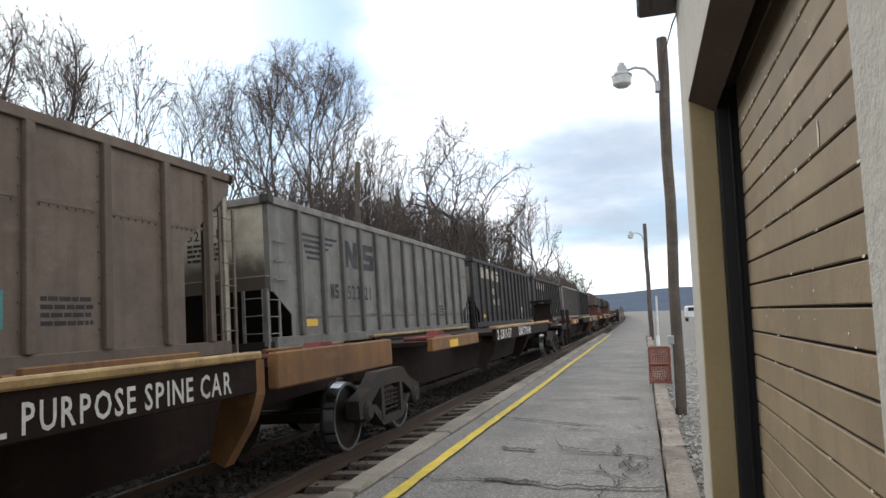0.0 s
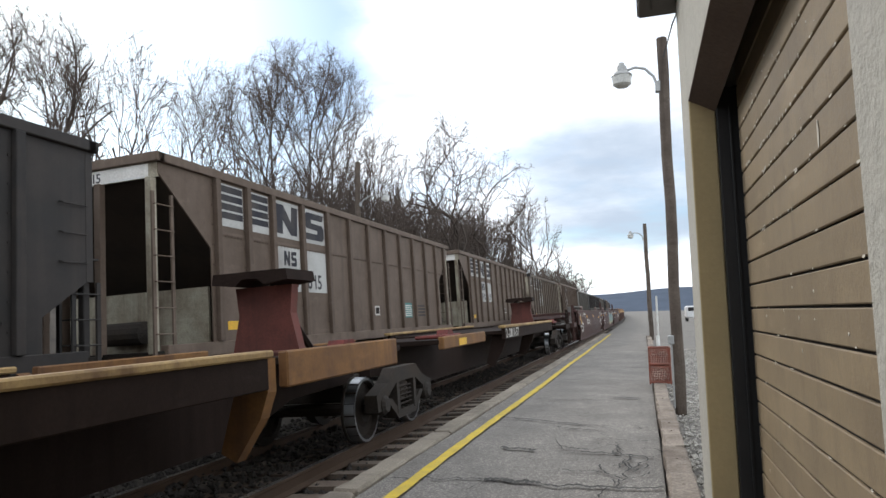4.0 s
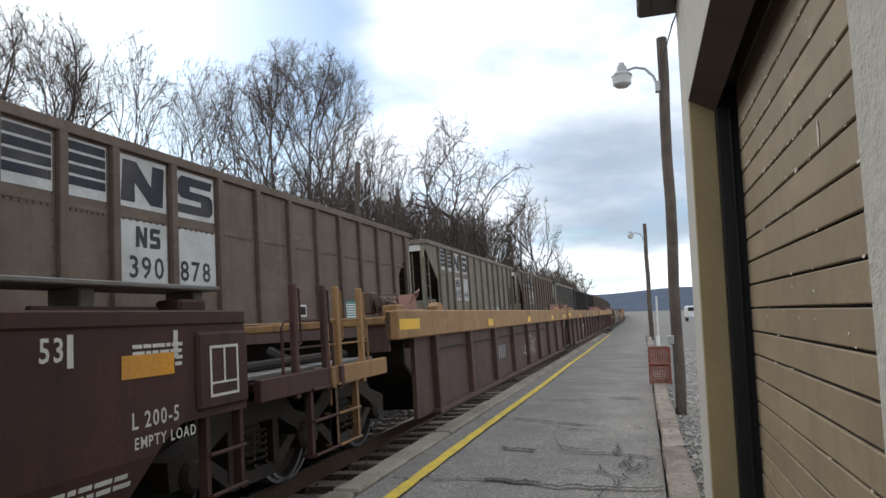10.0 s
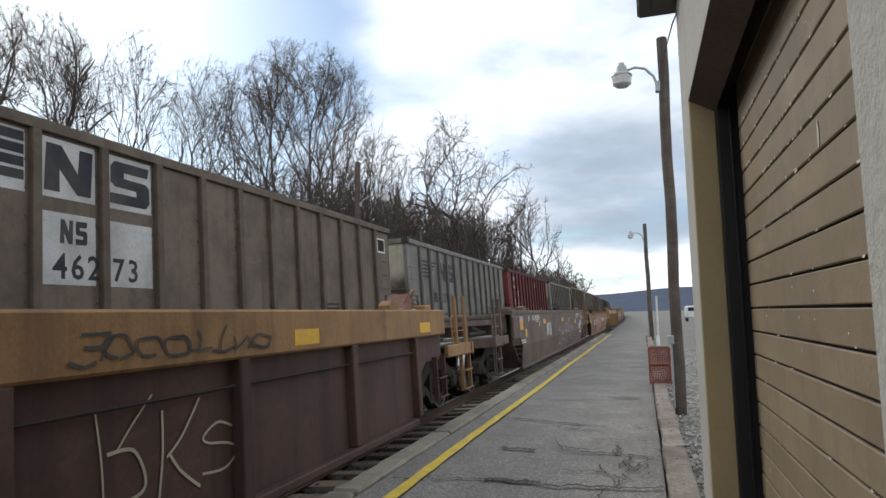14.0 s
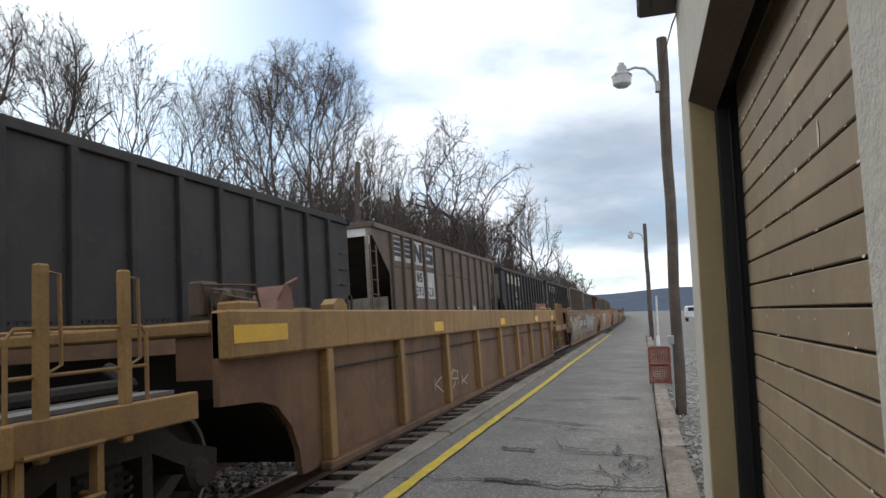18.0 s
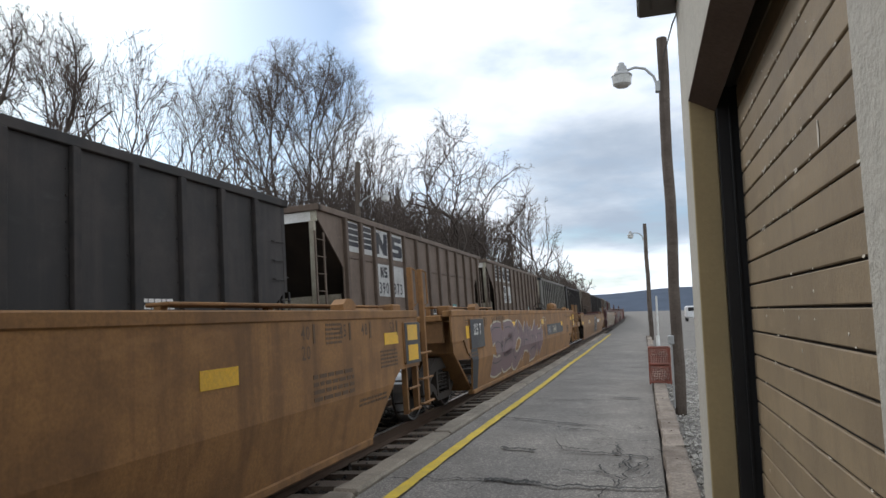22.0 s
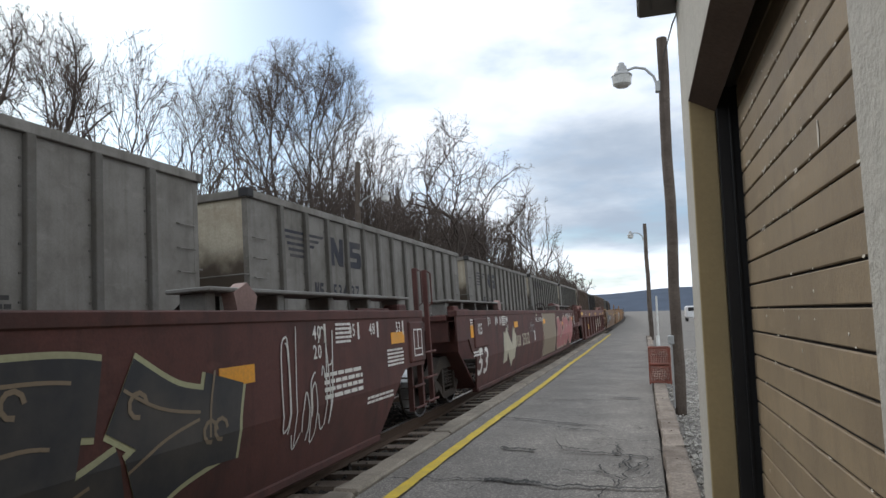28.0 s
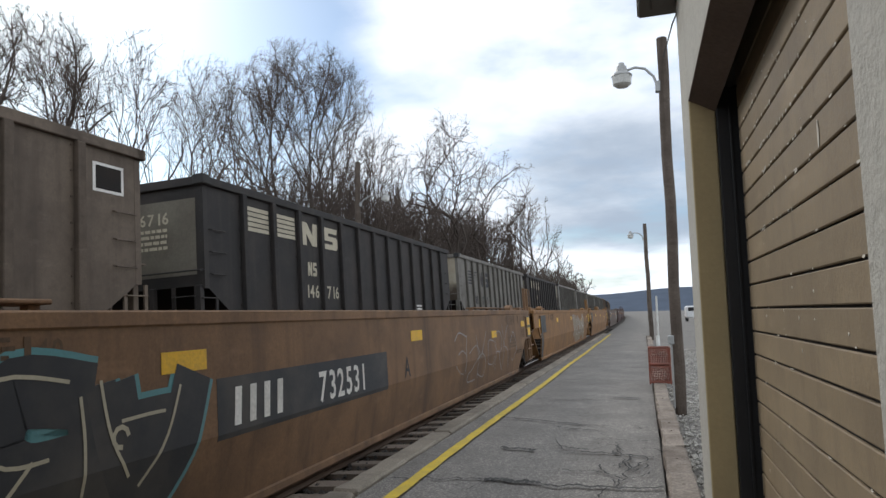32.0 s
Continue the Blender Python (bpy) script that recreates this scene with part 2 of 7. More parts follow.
def build_ground():
    xs = [-2500, -900, -300, -120, -70, -45, -35, -30, -26, -23, -20, -18, -16, -14, -13, -12, -10.9, -10, -9, -8, -7, -6, -5, -4, -3.2, -2.9, -2.65, -2, -1, 0, 1, 2, 4, 8, 15, 30, 60, 120, 300, 900, 2500]
    ys = [-2500, -600, -150, -60, -30, -15] + [i * 2.5 for i in range(-4, 41)] + [110, 130, 160, 200, 250, 320, 420, 600, 900, 1500, 2500]
    rng = random.Random(4)
    verts, faces = [], []
    for y in ys:
        for x in xs:
            j = 0.05 if -12 < x < -3 else 0.0
            sx = x + (bend(y) if -60 < x < 3 else 0)
            verts.append((sx, y, ground_z(x, y) + rng.uniform(-j, j) * 0.5))
    w = len(xs)
    for j in range(len(ys) - 1):
        for i in range(w - 1):
            faces.append((j * w + i, j * w + i + 1, (j + 1) * w + i + 1, (j + 1) * w + i))
    me = bpy.data.meshes.new("ground")
    me.from_pydata(verts, [], faces)
    me.materials.append(mat("dusty_yard_gravel", (0.185, 0.172, 0.155), 0.95, 0, (0.11, 0.10, 0.088), 0.7, 0.35, 0.8, 1.0))
    for f in me.polygons:
        f.material_index = 0 if f.center.x > -2.6 + bend(f.center.y) else 1
    me.materials.append(mat("dark_ballast_soil", (0.075, 0.064, 0.054), 0.95, 0, (0.04, 0.034, 0.03), 0.7, 0.35, 0.8, 1.0))
    tagged(new("ground", me), "brown grey gravelly ground with dead grass", "ground", kind="structure")


build_ground()


def track_point(track, lx, y, lz):
    c, s = math.cos(CANT), math.sin(CANT)
    return (track[0] + bend(y) + lx * c - lz * s, y, track[1] + lx * s + lz * c)


def build_track(track):
    """Two rails of one track, ties under them, and the ballast shoulder."""
    ys = [-40 + 10 * i for i in range(11)] + [80 + 20 * i for i in range(20)]
    prof = [(-0.075, -0.17), (0.075, -0.17), (0.075, -0.155), (0.012, -0.13), (0.012, -0.045), (0.036, -0.03), (0.036, 0.0), (-0.036, 0.0), (-0.036, -0.03), (-0.012, -0.045), (-0.012, -0.13), (-0.075, -0.155)]
    for side in (-1, 1):
        bm = bmesh.new()
        rows = [[bm.verts.new(track_point(track, side * 0.7535 + p[0], y, p[1])) for p in prof] for y in ys]
        for a, b in zip(rows, rows[1:]):
            for k in range(len(prof)):
                f = bm.faces.new((a[k], a[(k + 1) % len(prof)], b[(k + 1) % len(prof)], b[k]))
                f.material_index = 1 if k == 6 else 0
        bmesh.ops.recalc_face_normals(bm, faces=bm.faces[:])
        ob = solid("rail", bm, M_RAIL, "rusty steel rail with a worn bright head", "rail", "rails of the two tracks", "structure")
        ob.data.materials.append(M_RAILTOP)


def build_ties(track, count, rng):
    m = mat("creosoted_tie_wood", (0.125, 0.095, 0.074), 0.9, 0, (0.20, 0.17, 0.14), 0.5, 0.3, 0.6, 1.0, vary=0.35)
    me = []
    for k in range(4):
        bm = bmesh.new()
        box(bm, -1.3, 1.3, -0.115, 0.115, -0.34, -0.165, 0.012)
        d = bpy.data.meshes.new("tie")
        for v in bm.verts:
            v.co += Vector((rng.uniform(-.02, .02), rng.uniform(-.012, .012), rng.uniform(-.008, .008)))
        bm.to_mesh(d)
        bm.free()
        d.materials.append(m)
        me.append(d)
    return me


for tr in (NEAR, FAR):
    build_track(tr)


# ---- trucks and couplers ----
NEAR_WHEELS = []


def make_side_frame(bm, x):
    """A cast side frame: arched top, pedestal ends and a window for the springs."""
    t = 0.09
    up = [(-1.12, 0.40), (-1.14, 0.62), (-0.72, 0.74), (-0.45, 0.92), (0.45, 0.92), (0.72, 0.74), (1.14, 0.62), (1.12, 0.40), (0.78, 0.40), (0.74, 0.56), (0.40, 0.72), (-0.40, 0.72), (-0.74, 0.56), (-0.78, 0.40)]
    prism(bm, up, "x", x - t, x + t)
    low = [(-0.74, 0.50), (-0.36, 0.22), (0.36, 0.22), (0.74, 0.50), (0.60, 0.52), (0.30, 0.33), (-0.30, 0.33), (-0.60, 0.52)]
    prism(bm, low, "x", x - t * 0.9, x + t * 0.9)
    for y in (-0.40, 0.30):
        box(bm, x - t, x + t, y, y + 0.10, 0.30, 0.76)
    for y in (-0.89, 0.89):
        lathe(bm, [(-0.12, 0.13), (0.10, 0.13), (0.14, 0.09)], (x, y, 0.47), (1, 0, 0), 12)


def make_spring(bm, x, y):
    if True:
        pts = [(x + 0.075 * math.cos(a), y + 0.075 * math.sin(a), 0.34 + 0.30 * a / (2 * math.pi * 5)) for a in [k * math.pi / 3 for k in range(31)]]
        tube(bm, pts, 0.017, 4)


def make_wheelset(bm, r):
    tube(bm, [(-1.0, 0, 0), (1.0, 0, 0)], 0.075, 8)
    for s in (-1, 1):
        prof = [(-0.02, 0.09), (-0.03, 0.16), (0.0, r * 0.55), (0.01, r - 0.07), (-0.05, r - 0.05), (-0.05, r), (0.09, r + 0.01), (0.095, r + 0.03), (0.125, r + 0.03), (0.125, r - 0.06), (0.06, r - 0.07), (0.05, r * 0.55), (0.08, 0.16), (0.08, 0.09)]
        lathe(bm, [(-s * d, q) for d, q in prof], (s * 0.80, 0, 0), (1, 0, 0), 18)


def make_wheel_rim(bm, r):
    """The bright worn tread and rim face of the wheel next to the platform."""
    for s in (1,):
        n = 24
        near_ring, far_ring = ([bm.verts.new((s * 0.80 + d, q * math.cos(2 * math.pi * k / n), q * math.sin(2 * math.pi * k / n))) for k in range(n)] for d, q in ((0.049, r + 0.001), (-0.088, r + 0.011)))
        for k in range(n):
            bm.faces.new((near_ring[k], near_ring[(k + 1) % n], far_ring[(k + 1) % n], far_ring[k]))
        o = [bm.verts.new((s * 0.853, (r - 0.003) * math.cos(2 * math.pi * k / n), (r - 0.003) * math.sin(2 * math.pi * k / n))) for k in range(n)]
        i = [bm.verts.new((s * 0.853, (r - 0.035) * math.cos(2 * math.pi * k / n), (r - 0.035) * math.sin(2 * math.pi * k / n))) for k in range(n)]
        for k in range(n):
            bm.faces.new((o[k], o[(k + 1) % n], i[(k + 1) % n], i[k]))


def add_truck(parent, y, r=0.46, full=True):
    def bolster(bm):
        box(bm, -1.05, 1.05, -0.22, 0.22, 0.42, 0.70, 0.03)
        box(bm, -0.25, 0.25, -0.3, 0.3, 0.66, 0.82, 0.02)
        for s in (-0.55, 0.55):
            box(bm, -0.95, 0.95, s - 0.06, s + 0.06, 0.36, 0.48, 0.01)
    tr = piece("truck", ("truck",), M_STEEL, bolster, parent, at=pose(0, y, 0))
    for s in (-1, 1):
        if s == 1 or full:
            piece("side_frame", ("side_frame", s), M_STEEL, lambda bm: make_side_frame(bm, s * 1.02), tr)
        if s == 1 and full:
            for yy in (-0.19, 0.0, 0.19):
                piece("spring", ("spring", yy), M_STEEL, lambda bm: make_spring(bm, 1.02, yy), tr)
    for d in (-0.89, 0.89):
        ws = piece("wheelset", ("wheelset", r), M_WHEEL, lambda bm: make_wheelset(bm, r), tr, at=pose(0, d, r))
        if full:
            NEAR_WHEELS.append((ws, d, r))
            rim = new("wheel_rim", mesh_of(("wheel_rim", r), M_TREAD, lambda bm: make_wheel_rim(bm, r)))
            rim.parent = tr
            rim.location = (0, d, r)
            tagged(rim, "bright worn wheel tread")
    return tr


def make_coupler(bm, s):
    box(bm, -0.11, 0.11, min(0, s * 0.75), max(0, s * 0.75), 0.74, 0.94, 0.02)
    box(bm, -0.16, 0.18, min(s * 0.7, s * 1.05), max(s * 0.7, s * 1.05), 0.70, 0.98, 0.05)
    tube(bm, [(0.30, 0, 0.72), (0.30, s * 0.4, 0.42), (0.2, s * 0.9, 0.38), (0.1, s * 1.1, 0.6)], 0.022, 6)


def make_ladder(bm, x, y0, y1, z0, z1, rungs, depth=0.0):
    """Two stiles and their rungs in the plane of a car's side (or of its end, when depth is set)."""
    for y in (y0, y1):
        box(bm, x, x + 0.03, y - 0.03, y + 0.03, z0, z1)
    for k in range(rungs):
        z = z0 + (k + 0.5) * (z1 - z0) / rungs
        tube(bm, [(x + 0.03, y0, z), (x + 0.06, y0, z), (x + 0.06, y1, z), (x + 0.03, y1, z)], 0.011, 5)


def make_end_ladder(bm, y, x0, x1, z0, z1, rungs, s):
    for x in (x0, x1):
        box(bm, x - 0.03, x + 0.03, y - 0.02, y + 0.02, z0, z1)
    for k in range(rungs):
        z = z0 + (k + 0.5) * (z1 - z0) / rungs
        tube(bm, [(x0, y + s * 0.02, z), (x0, y + s * 0.06, z), (x1, y + s * 0.06, z), (x1, y + s * 0.02, z)], 0.011, 5)


# ---- coal hoppers of the far train ----
HOPPER = {
    "brown": dict(col=(0.146, 0.107, 0.082), dirt=(0.085, 0.06, 0.043), height=4.02, words="tan-brown"),
    "tan": dict(col=(0.20, 0.17, 0.135), dirt=(0.12, 0.09, 0.06), height=4.02, words="pale tan"),
    "window": dict(col=(0.15, 0.115, 0.086), dirt=(0.06, 0.045, 0.035), height=3.95, words="brown"),
    "horse": dict(col=(0.196, 0.184, 0.164), dirt=(0.085, 0.075, 0.06), height=3.86, words="grey-green"),
    "grey": dict(col=(0.196, 0.185, 0.164), dirt=(0.075, 0.07, 0.058), height=3.92, words="grey"),
    "black": dict(col=(0.029, 0.027, 0.026), dirt=(0.055, 0.045, 0.04), height=3.86, words="black"),
    "red": dict(col=(0.16, 0.028, 0.026), dirt=(0.06, 0.025, 0.02), height=3.86, words="dark red"),
}
M_ENDPALE = mat("pale_end_paint", (0.40, 0.37, 0.29), 0.75, 0, (0.10, 0.06, 0.035), 0.85, 0.2, 0.15, 1.0, 0.8)


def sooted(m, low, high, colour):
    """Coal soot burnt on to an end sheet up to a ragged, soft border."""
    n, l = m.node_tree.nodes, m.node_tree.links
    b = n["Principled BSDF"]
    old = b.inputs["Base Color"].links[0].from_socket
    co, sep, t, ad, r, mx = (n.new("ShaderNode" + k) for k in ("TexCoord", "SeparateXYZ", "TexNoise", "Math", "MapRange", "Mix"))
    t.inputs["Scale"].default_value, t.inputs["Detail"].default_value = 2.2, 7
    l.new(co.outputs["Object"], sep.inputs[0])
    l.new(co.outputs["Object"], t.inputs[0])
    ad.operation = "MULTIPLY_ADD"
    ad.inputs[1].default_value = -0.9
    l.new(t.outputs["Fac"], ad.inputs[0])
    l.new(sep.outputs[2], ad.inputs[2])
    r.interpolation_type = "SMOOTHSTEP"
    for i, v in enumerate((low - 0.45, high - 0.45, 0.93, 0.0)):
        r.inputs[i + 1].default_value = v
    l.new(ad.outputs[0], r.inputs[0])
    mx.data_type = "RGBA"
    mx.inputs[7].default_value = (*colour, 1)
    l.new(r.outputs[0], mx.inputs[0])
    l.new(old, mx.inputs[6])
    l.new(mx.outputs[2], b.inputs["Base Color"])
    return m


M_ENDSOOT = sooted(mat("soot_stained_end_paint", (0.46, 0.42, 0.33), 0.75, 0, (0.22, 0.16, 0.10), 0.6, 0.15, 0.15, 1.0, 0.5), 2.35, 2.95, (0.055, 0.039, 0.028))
M_COALDUST = mat("coal_stained_steel", (0.022, 0.019, 0.017), 0.95, 0, RUST, 0.3)
M_CREAM = mat("yellowed_white_paint", (0.50, 0.45, 0.34), 0.7, 0, DUST, 0.4)
M_TEAL = mat("teal_notice_paint", (0.06, 0.22, 0.21), 0.7, 0, DUST, 0.3)
FAR_CARS, NEAR_CARS = [], []


def emblem_letter(bm, x, a, b, z, h, which):
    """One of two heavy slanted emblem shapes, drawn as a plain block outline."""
    w, y = b - a, a
    if which == 0:
        pts = [(y, z), (y + 0.3 * w, z), (y + 0.3 * w, z + 0.5 * h), (y + 0.66 * w, z), (y + 0.95 * w, z), (y + w, z + h), (y + 0.72 * w, z + h), (y + 0.68 * w, z + 0.45 * h), (y + 0.34 * w, z + h), (y + 0.05 * w, z + h)]
    else:
        pts = [(y, z), (y + 0.9 * w, z), (y + w, z + 0.14 * h), (y + w, z + 0.5 * h), (y + 0.9 * w, z + 0.6 * h), (y + 0.34 * w, z + 0.62 * h), (y + 0.34 * w, z + 0.76 * h), (y + 0.95 * w, z + 0.76 * h), (y + w, z + h), (y + 0.12 * w, z + h), (y + 0.02 * w, z + 0.86 * h), (y + 0.02 * w, z + 0.5 * h), (y + 0.12 * w, z + 0.40 * h), (y + 0.66 * w, z + 0.38 * h), (y + 0.66 * w, z + 0.24 * h), (y, z + 0.24 * h)]
    prism(bm, pts, "x", x, x + 0.004)


def horse_bar(bm, x, y, z, w, h, k):
    """One bar of a winged emblem of five slanting bars."""
    zz = z + h - (k + 0.75) * h / 5
    y0, y1 = y + 0.03 * k * w, y + w * (1.0 - 0.13 * k)
    prism(bm, [(y0, zz), (y1 - 0.06, zz), (y1, zz + 0.5 * h / 5), (y0, zz + 0.5 * h / 5)], "x", x, x + 0.004)


def hopper_car(kind, number, length, seed):
    h = HOPPER[kind]
    H, half, zb = h["height"], 1.60, 1.12
    rng = random.Random(seed)
    paint = mat("hopper_paint_" + kind, h["col"], 0.7, 0, h["dirt"], 0.75, 0.12, 0.12, 1.0, 0.55, vary=0.10)
    # ribs and red top rails: the body colour scaled, darker on most kinds
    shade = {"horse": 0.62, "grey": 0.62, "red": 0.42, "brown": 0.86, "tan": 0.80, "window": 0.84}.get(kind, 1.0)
    rib_tone = mat("hopper_rib_tone_" + kind, tuple(c * shade for c in h["col"]), 0.75, 0, h["dirt"], 0.8, 0.2, 0.2, 2.0, 0.6, vary=0.10)
    open_end = kind in ("brown", "tan")
    e = length / 2 - 0.55          # half length of the body
    car = thing("hopper_car", h["words"] + " steel open-top coal hopper car running on the far track", "hopper car", "coal train on the far track")
    k = (kind, round(length, 1))
    inset = 1.25 if open_end else 0.75   # where the slope sheets cut the sides
    zdiag = (H - 0.30, H - 1.35) if open_end else (2.05, 1.55)
    first = e - (2.0 if open_end else 0.0)

    def side(s):
        def make(bm):
            pts = [(-e, H), (-e, zdiag[0]), (-e + inset, zdiag[1]), (-e + inset, zb), (e - inset, zb), (e - inset, zdiag[1]), (e, zdiag[0]), (e, H)]
            prism(bm, pts, "x", s * half - 0.012, s * half + 0.012)
        return make

    for s in (-1, 1):
        piece("side_sheet", ("side_sheet", s, k), paint, side(s), car)
        piece("top_rail", ("top_rail", s, k), rib_tone if kind == "red" else paint, lambda bm: box(bm, s * half - 0.06, s * half + 0.075, -e - 0.05, e + 0.05, H - 0.13, H + 0.02, 0.012), car)
        piece("side_sill", ("side_sill", s, k), paint, lambda bm: (box(bm, s * half - 0.10, s * half + 0.05, -e + 0.1, e - 0.1, zb - 0.22, zb - 0.0, 0.01)), car)
    # upright ribs on the side that faces the platform
    if open_end:
        ribs = [-6.4, -5.47, -4.6] + [-3.41 + 1.19 * q for q in range(9)] + [7.15]
    else:
        ribs = [-e + 1.1 + q * (2 * e - 2.2) / 12 for q in range(13)]
    n = len(ribs) - 1
    w = ribs[4] - ribs[3]
    for y in ribs:

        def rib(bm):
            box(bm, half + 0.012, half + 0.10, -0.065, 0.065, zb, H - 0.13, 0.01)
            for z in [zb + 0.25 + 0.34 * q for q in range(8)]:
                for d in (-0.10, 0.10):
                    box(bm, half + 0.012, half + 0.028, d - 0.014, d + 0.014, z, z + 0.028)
        piece("side_rib", ("side_rib", k), rib_tone, rib, car, at=pose(0, y, 0))

    def rivets(bm):
        zz = H - 1.05 if open_end else zb + 0.42
        for i in range(n):
            y0, wi = ribs[i] + 0.12, ribs[i + 1] - ribs[i]
            box(bm, half + 0.012, half + 0.022, y0, y0 + wi - 0.24, zz - 0.025, zz + 0.025)
            for q in range(7):
                y = y0 + (q + 0.5) * (wi - 0.24) / 7
                box(bm, half + 0.012, half + 0.032, y - 0.013, y + 0.013, zz - 0.065, zz - 0.038)
    piece("rivet_seam", ("rivet_seam", k), paint, rivets, car)
    # the ends
    for s in (-1, 1):
        ye = s * e
        if open_end:
            def slope(bm):
                prism(bm, [(ye, H - 0.30), (ye - s * 0.03, H - 0.30), (ye - s * 3.4, 1.0), (ye - s * 3.3, 1.0)], "x", -half + 0.02, half - 0.02)
            piece("slope_sheet", ("slope_sheet", s, k), mat("rusty_slope_steel", (0.05, 0.036, 0.027), 0.9, 0, SOOT, 0.7), slope, car, "dark rusty sloping floor sheet")
            piece("end_sheet", ("end_sheet", s, k), M_ENDPALE, lambda bm: box(bm, -half, half, ye - 0.02, ye + 0.02, H - 0.36, H - 0.0), car, "pale rusty end sheet")
            for x in (-1.5, -0.55, 0.55, 1.5):
                piece("end_post", ("end_post", s, x, k), M_ENDPALE if x == 1.5 else paint, lambda bm: box(bm, x - 0.06, x + 0.06, ye - 0.10, ye + 0.02, 1.0, H - 0.36, 0.01), car)
        else:
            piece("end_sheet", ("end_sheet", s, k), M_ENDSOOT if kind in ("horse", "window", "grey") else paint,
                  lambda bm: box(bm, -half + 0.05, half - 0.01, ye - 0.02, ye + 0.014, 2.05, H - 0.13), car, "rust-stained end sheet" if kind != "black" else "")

            def slope2(bm):
                prism(bm, [(ye, 2.08), (ye - s * 0.03, 2.12), (ye - s * 1.9, 0.9), (ye - s * 1.87, 0.86)], "x", -half + 0.02, half - 0.02)
            piece("slope_sheet", ("slope_sheet", s, k), M_COALDUST, slope2, car, "coal-black sloping floor sheet")
            for x in (-1.52, -0.6, 0.6, 1.52):
                piece("end_post", ("end_post", s, x, k), paint, lambda bm: box(bm, x - 0.05, x + 0.05, ye - 0.09, ye + 0.012, 0.95, 2.06, 0.01), car)

            def edge(bm):
                box(bm, half - 0.10, half + 0.016, ye - 0.09 if s > 0 else ye - 0.028, ye + 0.022 if s > 0 else ye + 0.09, 2.0, H - 0.13)
                for z in [2.1 + 0.17 * q for q in range(10)]:
                    box(bm, half - 0.06, half - 0.035, ye - 0.040, ye + 0.034, z, z + 0.025)
            piece("corner_angle", ("corner_angle", s, k), paint, edge, car)
            if s < 0:
                piece("corner_cap", ("corner_cap", k), M_BLACKP, lambda bm: box(bm, half - 0.12, half + 0.09, ye - 0.11, ye + 0.10, H - 0.12, H + 0.05, 0.015), car, "black corner cap")
            for z in (2.25, 2.62, 3.0):
                def grab(bm):
                    tube(bm, [(half + 0.01, ye - s * 0.12, z), (half + 0.07, ye - s * 0.12, z - 0.02), (half + 0.07, ye - s * 0.5, z - 0.02), (half + 0.01, ye - s * 0.5, z)], 0.012, 5)
                piece("grab_iron", ("grab_iron", s, z, k), paint, grab, car)
            piece("end_rail", ("end_rail", s, k), paint, lambda bm: tube(bm, [(-half, ye + s * 0.02, 2.3), (-half, ye + s * 0.12, 2.3), (half, ye + s * 0.12, 2.3), (half, ye + s * 0.02, 2.3)], 0.014, 5), car)
        piece("end_rail_top", ("end_rail_top", s, k), paint, lambda bm: box(bm, -half - 0.06, half + 0.075, ye - 0.09, ye + 0.09, H - 0.13, H + 0.02, 0.012), car)
        piece("end_sill", ("end_sill", s, k), M_DARK, lambda bm: (box(bm, -half, half, ye - 0.08, ye + 0.08, 0.82, 1.04, 0.01), box(bm, -0.2, 0.2, min(0.0, ye), max(0.0, ye), 0.72, 1.0)), car)
        if not open_end or s == 1:
            piece("ladder", ("ladder", s, k), paint, lambda bm: make_end_ladder(bm, ye + s * 0.05, 1.02, 1.46, 0.7, 2.05 if not open_end else H - 0.5, 4 if not open_end else 8, s), car)
        piece("side_ladder", ("side_ladder", s, k), paint, lambda bm: make_ladder(bm, half - 0.02, ye - s * 0.08 - 0.2, ye - s * 0.08 + 0.2 if s > 0 else ye + 0.3, 0.7, 2.0 if not open_end else H - 0.6, 4 if not open_end else 7), car)
        piece("coupler", ("coupler_far", s, k), M_STEEL, lambda bm: [make_coupler(bm, s), bm.transform(Matrix.Translation((0, ye, 0)))], car)
        add_truck(car, s * (e - 1.7), 0.46, False)
    # the hoppers below, and the load line within
    for y in (-2.6, 0.0, 2.6):
        piece("discharge_hopper", ("discharge_hopper", y), paint, lambda bm: prism(bm, [(y - 1.2, 1.15), (y + 1.2, 1.15), (y + 0.35, 0.35), (y - 0.35, 0.35)], "x", -1.3, 1.3), car)
    piece("inner_floor", ("inner_floor", k), M_COALDUST, lambda bm: box(bm, -half + 0.03, half - 0.03, -e + 2.0, e - 2.0, 1.15, 1.25), car, "coal-black floor inside the open top")
    x = half + 0.013
    # markings of the side, panel by panel between the ribs
    y0 = ribs[0]

    def panel(i, d=0.11):
        return ribs[i] + d, ribs[i + 1] - d

    def bars(i, z0, z1, count, ink):
        a, b = panel(i, 0.13)
        for q in range(count):
            hh = (z1 - z0) / count
            piece("emblem_bar", ("emblem_bar", k, i, q), ink, lambda bm: plate(bm, x + 0.005, a, b, z0 + (q + 0.25) * hh, z0 + (q + 1) * hh), car)

    def emblem(i, z, hh, ink):
        for q in (0, 1):
            a, b = panel(i + q, 0.15)
            piece("emblem_shape", ("emblem_shape", k, q), ink, lambda bm: emblem_letter(bm, x + 0.006, a, b, z, hh, q), car)

    def marks(i, z, hh, ink):
        a, b = panel(i, 0.2)
        for q in (0, 1):
            piece("owner_mark", ("owner_mark", k, q, i), ink, lambda bm: emblem_letter(bm, x + 0.006, a + (b - a) * (0.28 + 0.36 * q), a + (b - a) * (0.58 + 0.34 * q), z, z + hh - z, q), car)

